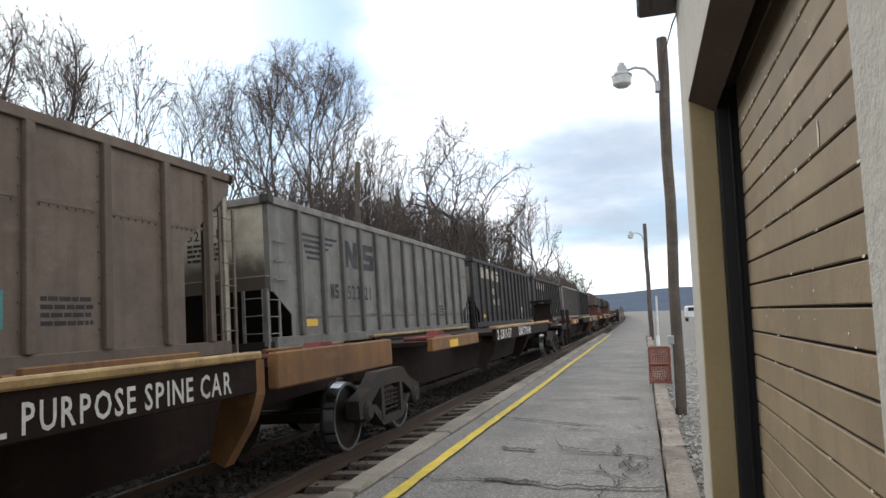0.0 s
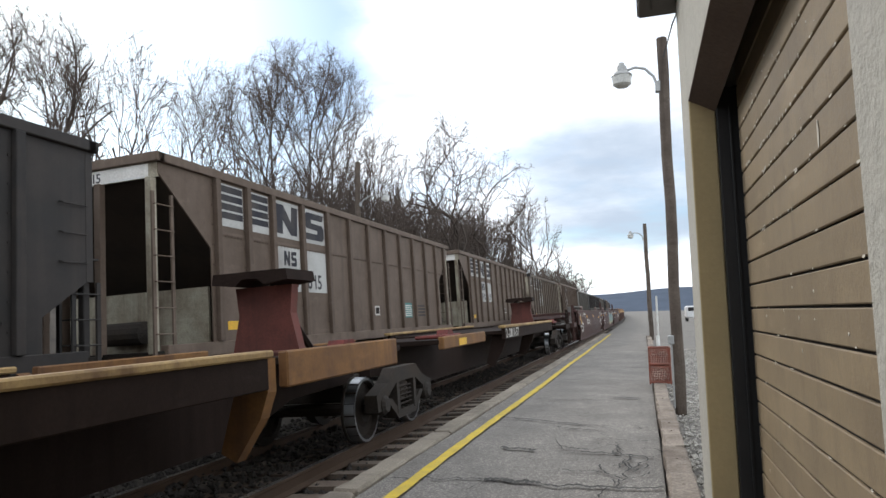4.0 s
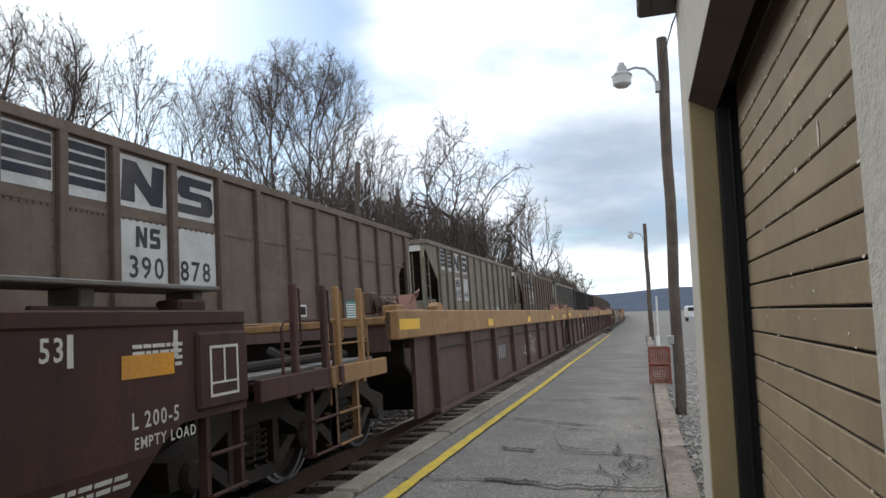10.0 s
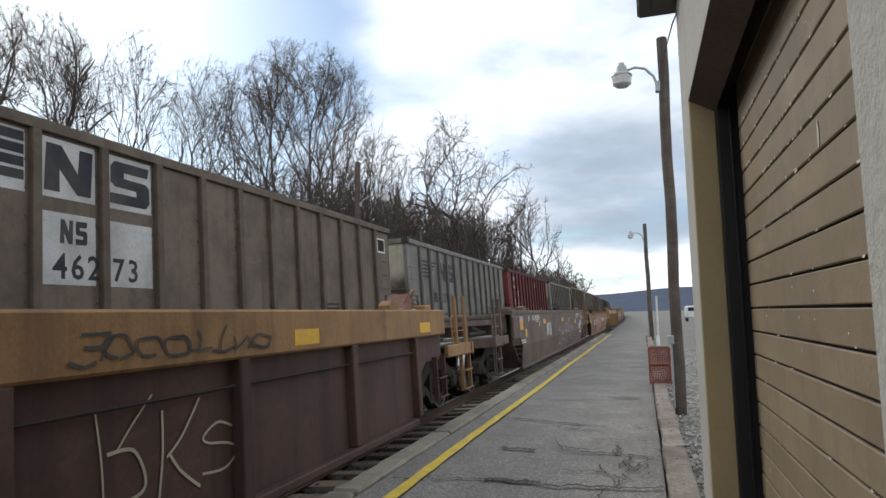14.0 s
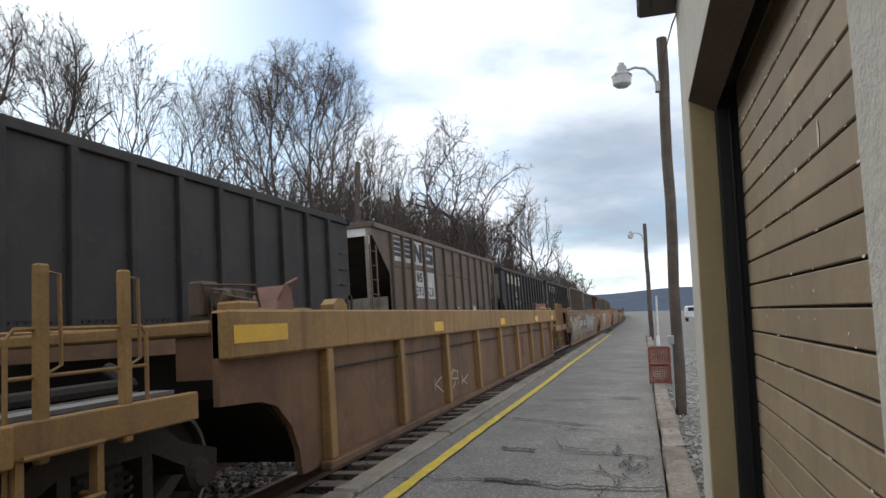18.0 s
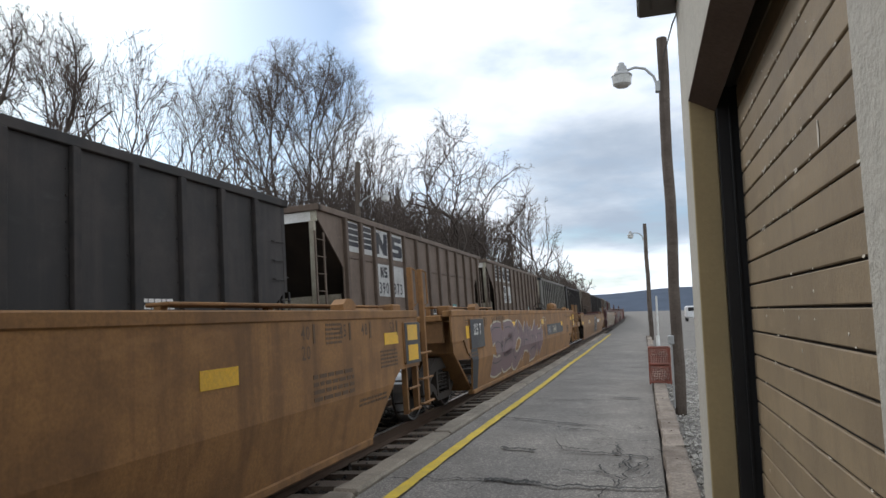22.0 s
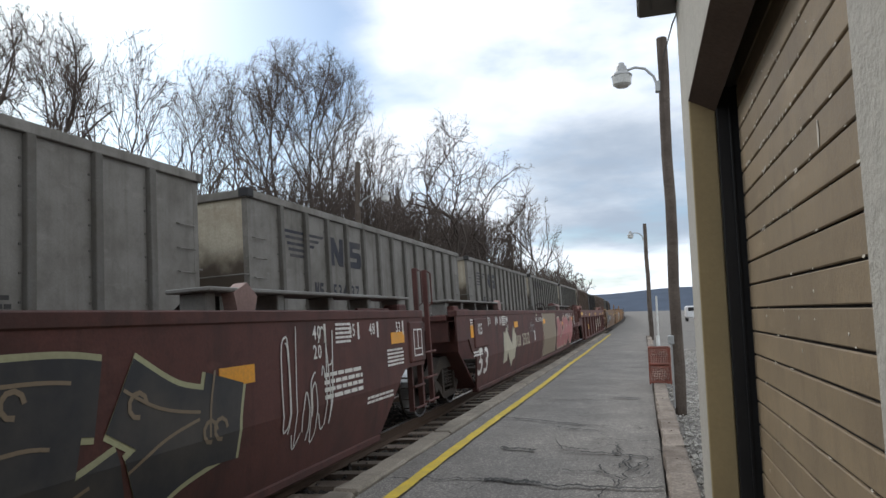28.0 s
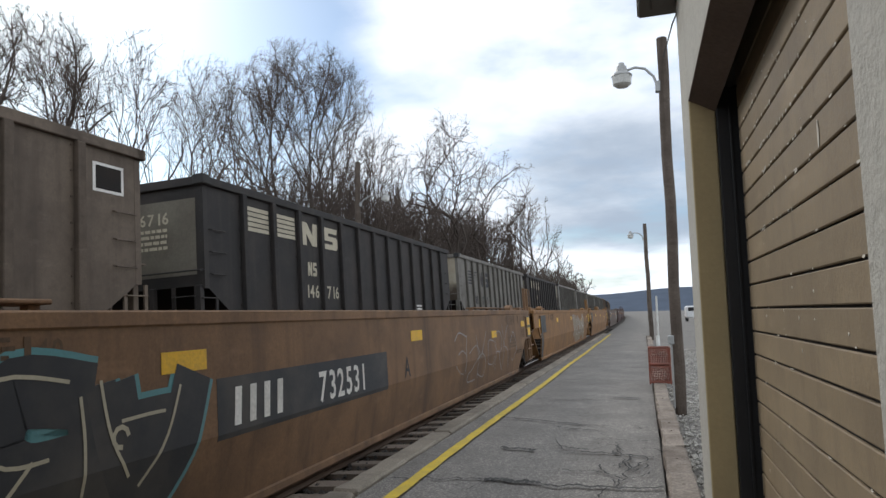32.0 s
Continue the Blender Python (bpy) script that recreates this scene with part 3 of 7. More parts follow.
    if kind in ("brown", "tan", "window"):
        wp = mat("white_panel_paint_" + kind, (0.50, 0.50, 0.48), 0.75, 0, h["dirt"], 0.45)
        for i in range(4):
            a, b = panel(i)
            piece("white_panel", ("white_panel", k, i), wp, lambda bm: plate(bm, x, a, b, H - 0.92, H - 0.17), car, "white emblem panel")
            if i < 2:
                bars(i, H - 0.82, H - 0.20, 4, M_NAVY)
            else:
                piece("white_panel", ("white_panel_low", k, i), wp, lambda bm: plate(bm, x, a, b, H - 2.0, H - 1.10), car, "white number panel")
        emblem(2, H - 0.84, 0.60, M_NAVY)
        letters("car_number", number[:3], 0.32, M_NAVY, car, x + 0.007, panel(2)[0] + 0.16, H - 1.92)
        letters("car_number", number[3:], 0.32, M_NAVY, car, x + 0.007, panel(3)[0] + 0.06, H - 1.92)
        marks(2, H - 1.48, 0.30, M_NAVY)
    if kind in ("brown", "tan"):
        yn = ribs[8] + 0.15
        piece("notice", ("notice", k), M_TEAL, lambda bm: plate(bm, x, yn, yn + 0.75, 1.42, 1.86), car, "teal notice panel")
        piece("small_print", ("small_print", k), M_WHITE, lambda bm: small_print(bm, x + 0.005, yn + 0.04, yn + 0.71, 1.46, 1.82, 6, random.Random(3)), car)
        piece("label_plate", ("label_plate", k), M_WHITE, lambda bm: plate(bm, x, ribs[6] + 0.3, ribs[6] + 0.62, 1.5, 1.75), car, "white-framed label")
        piece("label_face", ("label_face", k), M_COALDUST, lambda bm: plate(bm, x + 0.005, ribs[6] + 0.34, ribs[6] + 0.58, 1.54, 1.71), car)
        piece("end_sign", ("end_sign", k), M_WHITE, lambda bm: box(bm, -1.25, 1.45, -e - 0.032, -e - 0.022, H - 0.36, H - 0.14), car, "white end number board")
        letters("end_number", number, 0.15, M_NAVY, car, 0, 0, 0).matrix_local = Matrix.Translation((-0.1, -e - 0.036, H - 0.33)) @ pose(0, 0, 0, 0, 0, -90)
        piece("end_wall", ("end_wall", k), M_ENDPALE, lambda bm: box(bm, -1.45, 1.45, -e + 1.35, -e + 1.4, 0.95, 2.05), car, "pale rusty inner end wall")
        piece("brake_cylinder", ("brake_cylinder", k), M_STEEL, lambda bm: lathe(bm, [(0, 0.1), (0.06, 0.2), (0.9, 0.2), (0.98, 0.1)], (-0.6, -e + 1.2, 1.35), (1, 0, 0), 14), car)
    elif kind == "window":
        piece("end_sign", ("end_sign", k), M_WHITE, lambda bm: box(bm, -0.35, 0.95, -e - 0.026, -e - 0.0215, H - 0.78, H - 0.36), car, "white end number board")
        for ys in (-e + 0.30, e - 0.85):
            piece("sign_frame", ("sign_frame", k, ys), M_WHITE, lambda bm: plate(bm, x, ys, ys + 0.55, H - 0.72, H - 0.32), car, "small white-framed dark sign")
            piece("sign_face", ("sign_face", k, ys), M_COALDUST, lambda bm: plate(bm, x + 0.005, ys + 0.05, ys + 0.50, H - 0.68, H - 0.36), car)
    elif kind == "horse":
        for q in range(5):
            piece("emblem_bar", ("emblem_bar", k, q), M_NAVY, lambda bm: horse_bar(bm, x, y0 + 0.18, H - 1.15, 1.75, 0.62, q), car, "faded winged emblem bar")
        emblem(2, H - 1.18, 0.66, M_NAVY)
        letters("car_number", number[:3], 0.34, M_NAVY, car, x + 0.003, panel(2)[0] + 0.12, H - 1.95)
        letters("car_number", number[3:], 0.34, M_NAVY, car, x + 0.003, panel(3)[0] + 0.08, H - 1.95)
        marks(1, H - 1.95, 0.34, M_NAVY)
    elif kind in ("grey", "black"):
        ink = M_CREAM if kind == "black" else M_NAVY
        bars(0, H - 0.78, H - 0.30, 5, ink)
        bars(1, H - 0.78, H - 0.30, 5, ink)
        emblem(2, H - 0.82, 0.50, ink)
        letters("car_number", number[:3], 0.28, ink, car, x + 0.003, panel(2)[0] + 0.16, H - 1.95)
        letters("car_number", number[3:], 0.28, ink, car, x + 0.003, panel(3)[0] + 0.12, H - 1.95)
        marks(2, H - 1.48, 0.30, ink)
    elif kind == "red":
        for q, (i, d) in enumerate(((0, 0.1), (1, 0.1), (2, 0.15))):
            letters("car_number", number[2 * q:2 * q + 2], 0.30, M_WHITE, car, x + 0.003, ribs[i] + 0.2, H - 1.9)
        for q in (0, 1):
            ya = ribs[1] + 0.30 + 0.34 * q
            piece("owner_mark", ("owner_mark", k, q), M_CREAM, lambda bm: [ribbon(bm, [(ya + 0.12 * math.cos(1.0 + t * 0.44), H - 1.26 + 0.15 * math.sin(1.0 + t * 0.44)) for t in range(10)], 0.07, x + 0.005)] if q == 0 else [box(bm, x + 0.003, x + 0.006, ya - 0.10, ya - 0.03, H - 1.41, H - 1.11), box(bm, x + 0.003, x + 0.006, ya - 0.03, ya + 0.12, H - 1.18, H - 1.11), box(bm, x + 0.003, x + 0.006, ya + 0.05, ya + 0.12, H - 1.41, H - 1.18)], car)
        piece("notice", ("notice", k), M_CREAM, lambda bm: plate(bm, x, ribs[7] + 0.25, ribs[7] + 0.80, H - 0.75, H - 0.35), car, "small cream notice panel")

        def wheel_mark(bm):
            for a0, a1, r0, r1 in ((0.6, 5.6, 0.34, 0.24), (0.9, 5.3, 0.18, 0.10)):
                n2 = 20
                pts = [(r0 * math.cos(a0 + (a1 - a0) * q / n2), r0 * math.sin(a0 + (a1 - a0) * q / n2)) for q in range(n2 + 1)]
                pts2 = [(r1 * math.cos(a0 + (a1 - a0) * q / n2), r1 * math.sin(a0 + (a1 - a0) * q / n2)) for q in range(n2 + 1)]
                for q in range(n2):
                    bm.faces.new([bm.verts.new((x + 0.004, y0 + 0.5 + p[0], H - 0.66 + p[1])) for p in (pts[q], pts[q + 1], pts2[q + 1], pts2[q])])
        piece("round_emblem", ("round_emblem", k), M_WHITE, wheel_mark, car, "round white emblem")
    piece("yellow_plate", ("yellow_plate", k), M_YELLOW, lambda bm: plate(bm, x, y0 + 0.25, y0 + 0.75, 1.30, 1.45), car, "yellow reflector plate")
    piece("data_print", ("data_print", k), M_WHITE if kind in ("black", "red") else M_BLACKP, lambda bm: small_print(bm, x, ribs[-4] + 0.2, ribs[-3] - 0.2, 1.45, 1.85, 4, random.Random(6)), car)
    if kind == "black":
        letters("class_mark", "H65", 0.17, M_WHITE, car, x + 0.003, ribs[-4] + 0.2, 1.20)
        piece("end_panel", ("end_panel", k), mat("grey_end_panel", (0.17, 0.155, 0.125), 0.75, 0, (0.08, 0.065, 0.05), 0.7), lambda bm: box(bm, -0.75, 1.46, -e - 0.026, -e - 0.0205, H - 1.62, H - 0.33), car, "dull grey painted end panel")
    if not open_end:
        letters("end_number", number, 0.20, M_CREAM if kind in ("red", "black") else M_BLACKP, car, 0, 0, 0).matrix_local = Matrix.Translation((0.05 if kind == "black" else -0.25, -e - 0.029, H - 0.72)) @ pose(0, 0, 0, 0, 0, -90)
        piece("end_print", ("end_print", k), M_CREAM if kind in ("red", "black") else M_BLACKP, lambda bm: [small_print(bm, 0, 0, 0.8, 0, 0.4, 4, random.Random(8)), bm.transform(Matrix.Translation((0.1 if kind == "black" else -0.25, -e - 0.0275, H - 1.15)) @ pose(0, 0, 0, 0, 0, -90))], car)
    return car


# boundaries between the far cars along the track at the start, and what each car is
FAR_LINE = [("horse", "52321", 16.3), ("black", "148207", 16.3), ("black", "147012", 16.3), ("horse", "51877", 16.3), ("black", "146350", 16.3), ("brown", "390611", 17.0), ("horse", "53310", 16.3), ("black", "147844", 16.3),
            ("window", "46192", 16.6), ("black", "146001", 16.3), ("brown", "390402", 17.0), ("horse", "50773", 16.3)]
FAR_SEEN = [(10.1, "brown", "390729"), (-6.9, "window", "46137"), (-23.6, "brown", "390769"), (-40.9, "brown", "390815"), (-57.8, "black", "148530"), (-74.3, "black", "148161"), (-90.9, "grey", "48759"), (-107.5, "brown", "390853"),
            (-124.7, "tan", "390844"), (-141.8, "brown", "390878"), (-158.7, "horse", "52886"), (-175.3, "red", "507913"), (-191.8, "horse", "50915"), (-208.0, "window", "46273"), (-224.4, "black", "146505"), (-241.0, "black", "147940"),
            (-257.6, "brown", "390628"), (-274.8, "black", "146976"), (-291.0, "grey", "47455"), (-307.5, "brown", "390747"), (-324.5, "brown", "390873"), (-341.6, "black", "147577"), (-357.9, "brown", "390624"), (-374.8, "grey", "48834"),
            (-391.2, "grey", "50188"), (-407.3, "horse", "52040"), (-423.5, "horse", "53437"), (-439.6, "horse", "51154"), (-455.7, "black", "147673"), (-471.8, "horse", "51795"), (-488.1, "black", "146716"), (-504.1, "window", "46028")]
y = 10.1
for i, (kind, number, ln) in enumerate(FAR_LINE):
    body = 16.7 if kind == "brown" else 16.1
    y += ln
    FAR_CARS.append((hopper_car(kind, number, body, i), y - body / 2 + 0.55))
for i, (far_end, kind, number) in enumerate(FAR_SEEN):
    pitch = far_end - FAR_SEEN[i + 1][0] if i + 1 < len(FAR_SEEN) else 16.2
    body = 16.7 if kind in ("brown", "tan") else round(min(pitch, 16.55) - 0.45, 1)
    FAR_CARS.append((hopper_car(kind, number, body, 50 + i), far_end - body / 2 + 0.55))


# ---- container well cars and spine cars of the near train ----
def weathered(name, col, dirt, amount=0.7, spec=0.25):
    warm = (1.12, 0.94, 0.92) if col[0] < 0.12 else (1.02, 0.98, 0.95)
    return mat(name, tuple(a * b for a, b in zip(col, warm)), 0.72, 0, tuple(a * b for a, b in zip(dirt, warm)), amount, 0.18, 0.2, 1.0, 0.75, vary=0.08, spec=spec)


WELL = {
    "maroon": dict(style="smooth", col=(0.068, 0.038, 0.033), dirt=(0.034, 0.025, 0.022), words="dull maroon"),
    "plum": dict(style="smooth", col=(0.092, 0.045, 0.039), dirt=(0.042, 0.029, 0.026), words="faded maroon"),
    "dusty": dict(style="smooth", col=(0.150, 0.115, 0.095), dirt=(0.06, 0.045, 0.04), words="dusty grey-brown"),
    "orange": dict(style="smooth", col=(0.215, 0.130, 0.074), dirt=(0.095, 0.064, 0.045), words="faded orange-yellow"),
    "ochre": dict(style="smooth", col=(0.275, 0.150, 0.062), dirt=(0.12, 0.07, 0.04), words="weathered ochre-orange"),
    "bright": dict(style="tapered", col=(0.225, 0.135, 0.068), dirt=(0.115, 0.076, 0.052), words="rusty orange"),
    "greyside": dict(style="ribbed", col=(0.070, 0.060, 0.058), dirt=(0.045, 0.036, 0.032), sill=(0.31, 0.185, 0.085), sdirt=(0.15, 0.09, 0.05), words="grey ribbed"),
    "rustside": dict(style="ribbed", col=(0.090, 0.062, 0.052), dirt=(0.045, 0.034, 0.03), sill=(0.31, 0.185, 0.085), sdirt=(0.15, 0.09, 0.05), words="rust-brown ribbed"),
    "yellow": dict(style="ribbed", col=(0.165, 0.095, 0.052), dirt=(0.06, 0.038, 0.03), sill=(0.30, 0.185, 0.075), sdirt=(0.15, 0.09, 0.045), words="yellow and rust ribbed"),
    "red": dict(style="ribbed", col=(0.105, 0.054, 0.046), dirt=(0.052, 0.036, 0.032), sill=(0.140, 0.060, 0.052), sdirt=(0.07, 0.04, 0.034), words="red-brown ribbed"),
}
M_GRAF = {c: mat("spray_paint_" + c, v, 0.6, 0, DUST, 0.3, 0.1, 0.05) for c, v in dict(
    white=(0.62, 0.61, 0.57), cream=(0.44, 0.40, 0.30), purple=(0.17, 0.11, 0.115), pink=(0.38, 0.13, 0.13), dark=(0.035, 0.036, 0.04), teal=(0.10, 0.26, 0.28), lime=(0.40, 0.40, 0.24), grey=(0.26, 0.26, 0.27), tanned=(0.22, 0.17, 0.115), green=(0.13, 0.26, 0.15), blue=(0.10, 0.17, 0.28), rust=(0.16, 0.075, 0.05)).items()}


def curl(rng, y, z, w, h, n=26):
    """A loose letter-like loop within a box."""
    a0, turns = rng.uniform(0, 6.28), rng.choice((1.1, 1.4, 1.7, 0.8)) * rng.choice((-1, 1))
    k, p = rng.uniform(0.15, 0.5), rng.uniform(0, 6.28)
    out = []
    for i in range(n):
        a = a0 + turns * 6.28 * i / (n - 1)
        r = 1 - k * i / (n - 1)
        out.append((y + w / 2 * (1 + r * math.cos(a)) , z + h / 2 * (1 + r * math.sin(a + 0.35 * math.sin(2 * a + p)))))
    return out


CREASE, LEAN = 0.80, 0.20


def lean_in(bm):
    """Below the crease the smooth well sides lean inwards."""
    bmesh.ops.bisect_plane(bm, geom=bm.verts[:] + bm.edges[:] + bm.faces[:], plane_co=(0, 0, CREASE), plane_no=(0, 0, 1))
    for v in bm.verts:
        if v.co.z < CREASE:
            v.co.x -= math.copysign((CREASE - v.co.z) * LEAN, v.co.x)


# letter-like skeletons in a unit box, drawn as swollen strokes
BONES = [
    [[(0.9, 0.9), (0.3, 1.0), (0.05, 0.75), (0.35, 0.55), (0.8, 0.45), (0.95, 0.2), (0.6, 0.0), (0.05, 0.1)]],
    [[(0.1, 0.0), (0.12, 0.5), (0.05, 1.0)], [(0.1, 0.95), (0.6, 1.0), (0.95, 0.9)], [(0.1, 0.5), (0.45, 0.55), (0.75, 0.5)], [(0.1, 0.04), (0.6, 0.0), (1.0, 0.15)]],
    [[(0.05, 0.0), (0.1, 0.5), (0.15, 1.0)], [(0.9, 1.0), (0.5, 0.7), (0.15, 0.5)], [(0.2, 0.5), (0.6, 0.35), (1.0, -0.05)]],
    [[(0.0, 0.0), (0.2, 0.5), (0.5, 1.0)], [(0.5, 1.0), (0.75, 0.55), (1.0, 0.0)], [(0.2, 0.35), (0.55, 0.42), (0.8, 0.35)]],
    [[(0.5, 1.0), (0.1, 0.8), (0.0, 0.4), (0.3, 0.0), (0.7, 0.0), (1.0, 0.4), (0.9, 0.8), (0.5, 1.0)]],
    [[(0.1, 0.0), (0.1, 0.5), (0.1, 1.0)], [(0.1, 0.97), (0.7, 1.0), (0.9, 0.75), (0.6, 0.52), (0.15, 0.5)], [(0.4, 0.5), (0.7, 0.25), (1.05, -0.05)]],
    [[(0.0, 0.95), (0.5, 1.0), (1.0, 0.92)], [(0.5, 0.97), (0.48, 0.5), (0.55, -0.05)]],
    [[(0.05, 0.0), (0.08, 0.5), (0.05, 1.0)], [(0.08, 0.95), (0.45, 0.5), (0.9, 0.05)], [(0.92, 0.0), (0.9, 0.5), (1.0, 1.05)]],
]


def bend_line(pts, n=5):
    """Points along a smooth curve through the corners of a stroke."""
    out = []
    for i in range(len(pts) - 1):
        p = [pts[max(0, i - 1)], pts[i], pts[i + 1], pts[min(len(pts) - 1, i + 2)]]
        for j in range(n):
            t = j / n
            out.append(tuple(0.5 * (2 * p[1][c] + (p[2][c] - p[0][c]) * t + (2 * p[0][c] - 5 * p[1][c] + 4 * p[2][c] - p[3][c]) * t * t + (3 * p[1][c] - p[0][c] - 3 * p[2][c] + p[3][c]) * t ** 3) for c in (0, 1)))
    return out + [pts[-1]]


def graffiti(parent, x, y0, y1, z0, z1, fill, line, accent, seed, letters_n=5, leaning=True):
    """A sprayed piece: swollen letter shapes, their outlines and a few accents."""
    rng = random.Random(seed)
    w, hh = (y1 - y0) / letters_n, z1 - z0
    for i in range(letters_n):
        body, edge, acc = bmesh.new(), bmesh.new(), bmesh.new()
        turn_y, turn_z = rng.random() < 0.5, rng.random() < 0.5
        bones = [[(1 - p[0] if turn_y else p[0], 1 - p[1] if turn_z else p[1]) for p in bone] for bone in rng.choice(BONES)]
        slant, drop = rng.uniform(-.15, .25), rng.uniform(-.04, .04)
        fat = min(0.42 * w, 0.34 * hh) * rng.uniform(0.9, 1.2)

        def put(p):
            return (y0 + (i + 0.02 + 0.98 * p[0]) * w + slant * (p[1] - 0.5) * w, z0 + fat * 0.6 + (hh - fat * 1.2) * min(1.0, max(0.0, p[1] + drop)))
        lift = 0.0004 * i
        for q, bone in enumerate(bones):
            pts = bend_line([put((p[0] + rng.uniform(-.06, .06), p[1] + rng.uniform(-.05, .05))) for p in bone])
            ribbon(edge, pts, fat + 0.075, x + lift + 0.0001 * q)
            ribbon(body, pts, fat, x + 0.0035 + lift + 0.0001 * q)
            ribbon(acc, [(p[0] - 0.25 * fat, p[1] + 0.22 * fat) for p in pts[1:-2]], 0.022, x + 0.0070 + lift + 0.0001 * q)
            if rng.random() < 0.5:
                c = pts[rng.randrange(len(pts))]
                ribbon(acc, [(c[0] + 0.16 * fat * math.cos(t * 0.7), c[1] + 0.16 * fat * math.sin(t * 0.7)) for t in range(8)], 0.03, x + 0.0074 + lift)
        if leaning:
            for bm in (body, edge, acc):
                lean_in(bm)
        f = part("graffiti_letter", body, M_GRAF[fill], parent, fill + " sprayed letter shape")
        part("outline_stroke", edge, M_GRAF[line], f, line + " sprayed outline")
        part("accent_stroke", acc, M_GRAF[accent], f)


def scrawl(parent, x, y0, y1, z0, z1, colour, seed, n=6, width=0.03, leaning=True):
    """Thin sprayed or chalked tags: quick letter-like strokes with a loop here and there."""
    rng = random.Random(seed)
    w, hh = (y1 - y0) / n, z1 - z0
    for i in range(n):
        bm = bmesh.new()
        if rng.random() < 0.3:
            ribbon(bm, curl(rng, y0 + i * w, z0 + rng.uniform(0, .2) * hh, w * rng.uniform(.8, 1.3), hh * rng.uniform(.5, .9), 24), width * 0.6, x)
        else:
            tall, base, slant = hh * rng.uniform(0.5, 0.95), z0 + hh * rng.uniform(0, 0.25), rng.uniform(-.1, .35)
            turn_y, turn_z = rng.random() < 0.5, rng.random() < 0.5
            for q, bone in enumerate(rng.choice(BONES)):
                bone = [(1 - p[0] if turn_y else p[0], 1 - p[1] if turn_z else p[1]) for p in bone]
                pts = [(y0 + (i + 0.95 * p[0] + slant * p[1] + rng.uniform(-.1, .1)) * w, base + tall * (p[1] + rng.uniform(-.08, .08))) for p in bone]
                ribbon(bm, bend_line(pts), width * rng.uniform(0.45, 0.8), x + 0.0002 * q)
        if leaning:
            lean_in(bm)
        part("graffiti_stroke", bm, M_GRAF[colour], parent, colour + " sprayed stroke")


ZS, HALF = 1.68, 1.53
SPINE_PAINT = weathered("spine_sill_paint", (0.40, 0.285, 0.13), (0.13, 0.075, 0.045), 0.85)
SPINE_DARK = weathered("spine_body_paint", (0.026, 0.021, 0.018), (0.016, 0.013, 0.011), 0.6, 0.05)
SPINE_RUST = weathered("spine_rusty_paint", (0.23, 0.12, 0.045), (0.10, 0.055, 0.035), 0.8)


def name_blocks(parent, x, y, z, size, n, material, leaning=False):
    """A painted-over owner's mark: one plain block for each letter."""
    for i in range(n):
        yy = y + i * size * 0.72
        bm = bmesh.new()
        prism(bm, [(yy, z), (yy + size * 0.30, z), (yy + size * 0.38, z + size), (yy + size * 0.08, z + size)], "x", x, x + 0.003)
        if leaning:
            lean_in(bm)
        part("owner_mark", bm, material, parent)


def logo_bars(parent, x, y, z, size, material):
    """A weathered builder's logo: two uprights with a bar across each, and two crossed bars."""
    def bar(pts):
        bm = bmesh.new()
        prism(bm, pts, "x", x, x + 0.003)
        part("logo_bar", bm, material, parent)
    w = 0.17 * size
    for yy in (y, y + 0.95 * size):
        bar([(yy, z + 0.80 * size), (yy - 0.02 * size, z + size), (yy + 0.80 * size, z + size), (yy + 0.78 * size, z + 0.80 * size)])
        bar([(yy + 0.39 * size - w / 2, z), (yy + 0.39 * size - w / 2, z + 0.797 * size), (yy + 0.39 * size + w / 2, z + 0.797 * size), (yy + 0.39 * size + w / 2, z)])
    yy = y + 1.9 * size
    bar([(yy, z), (yy + w * 1.3, z), (yy + 0.72 * size, z + size), (yy + 0.72 * size - w * 1.3, z + size)])
    x += 0.0035
    bar([(yy + 0.72 * size, z), (yy + 0.72 * size - w * 1.3, z), (yy, z + size), (yy + w * 1.3, z + size)])


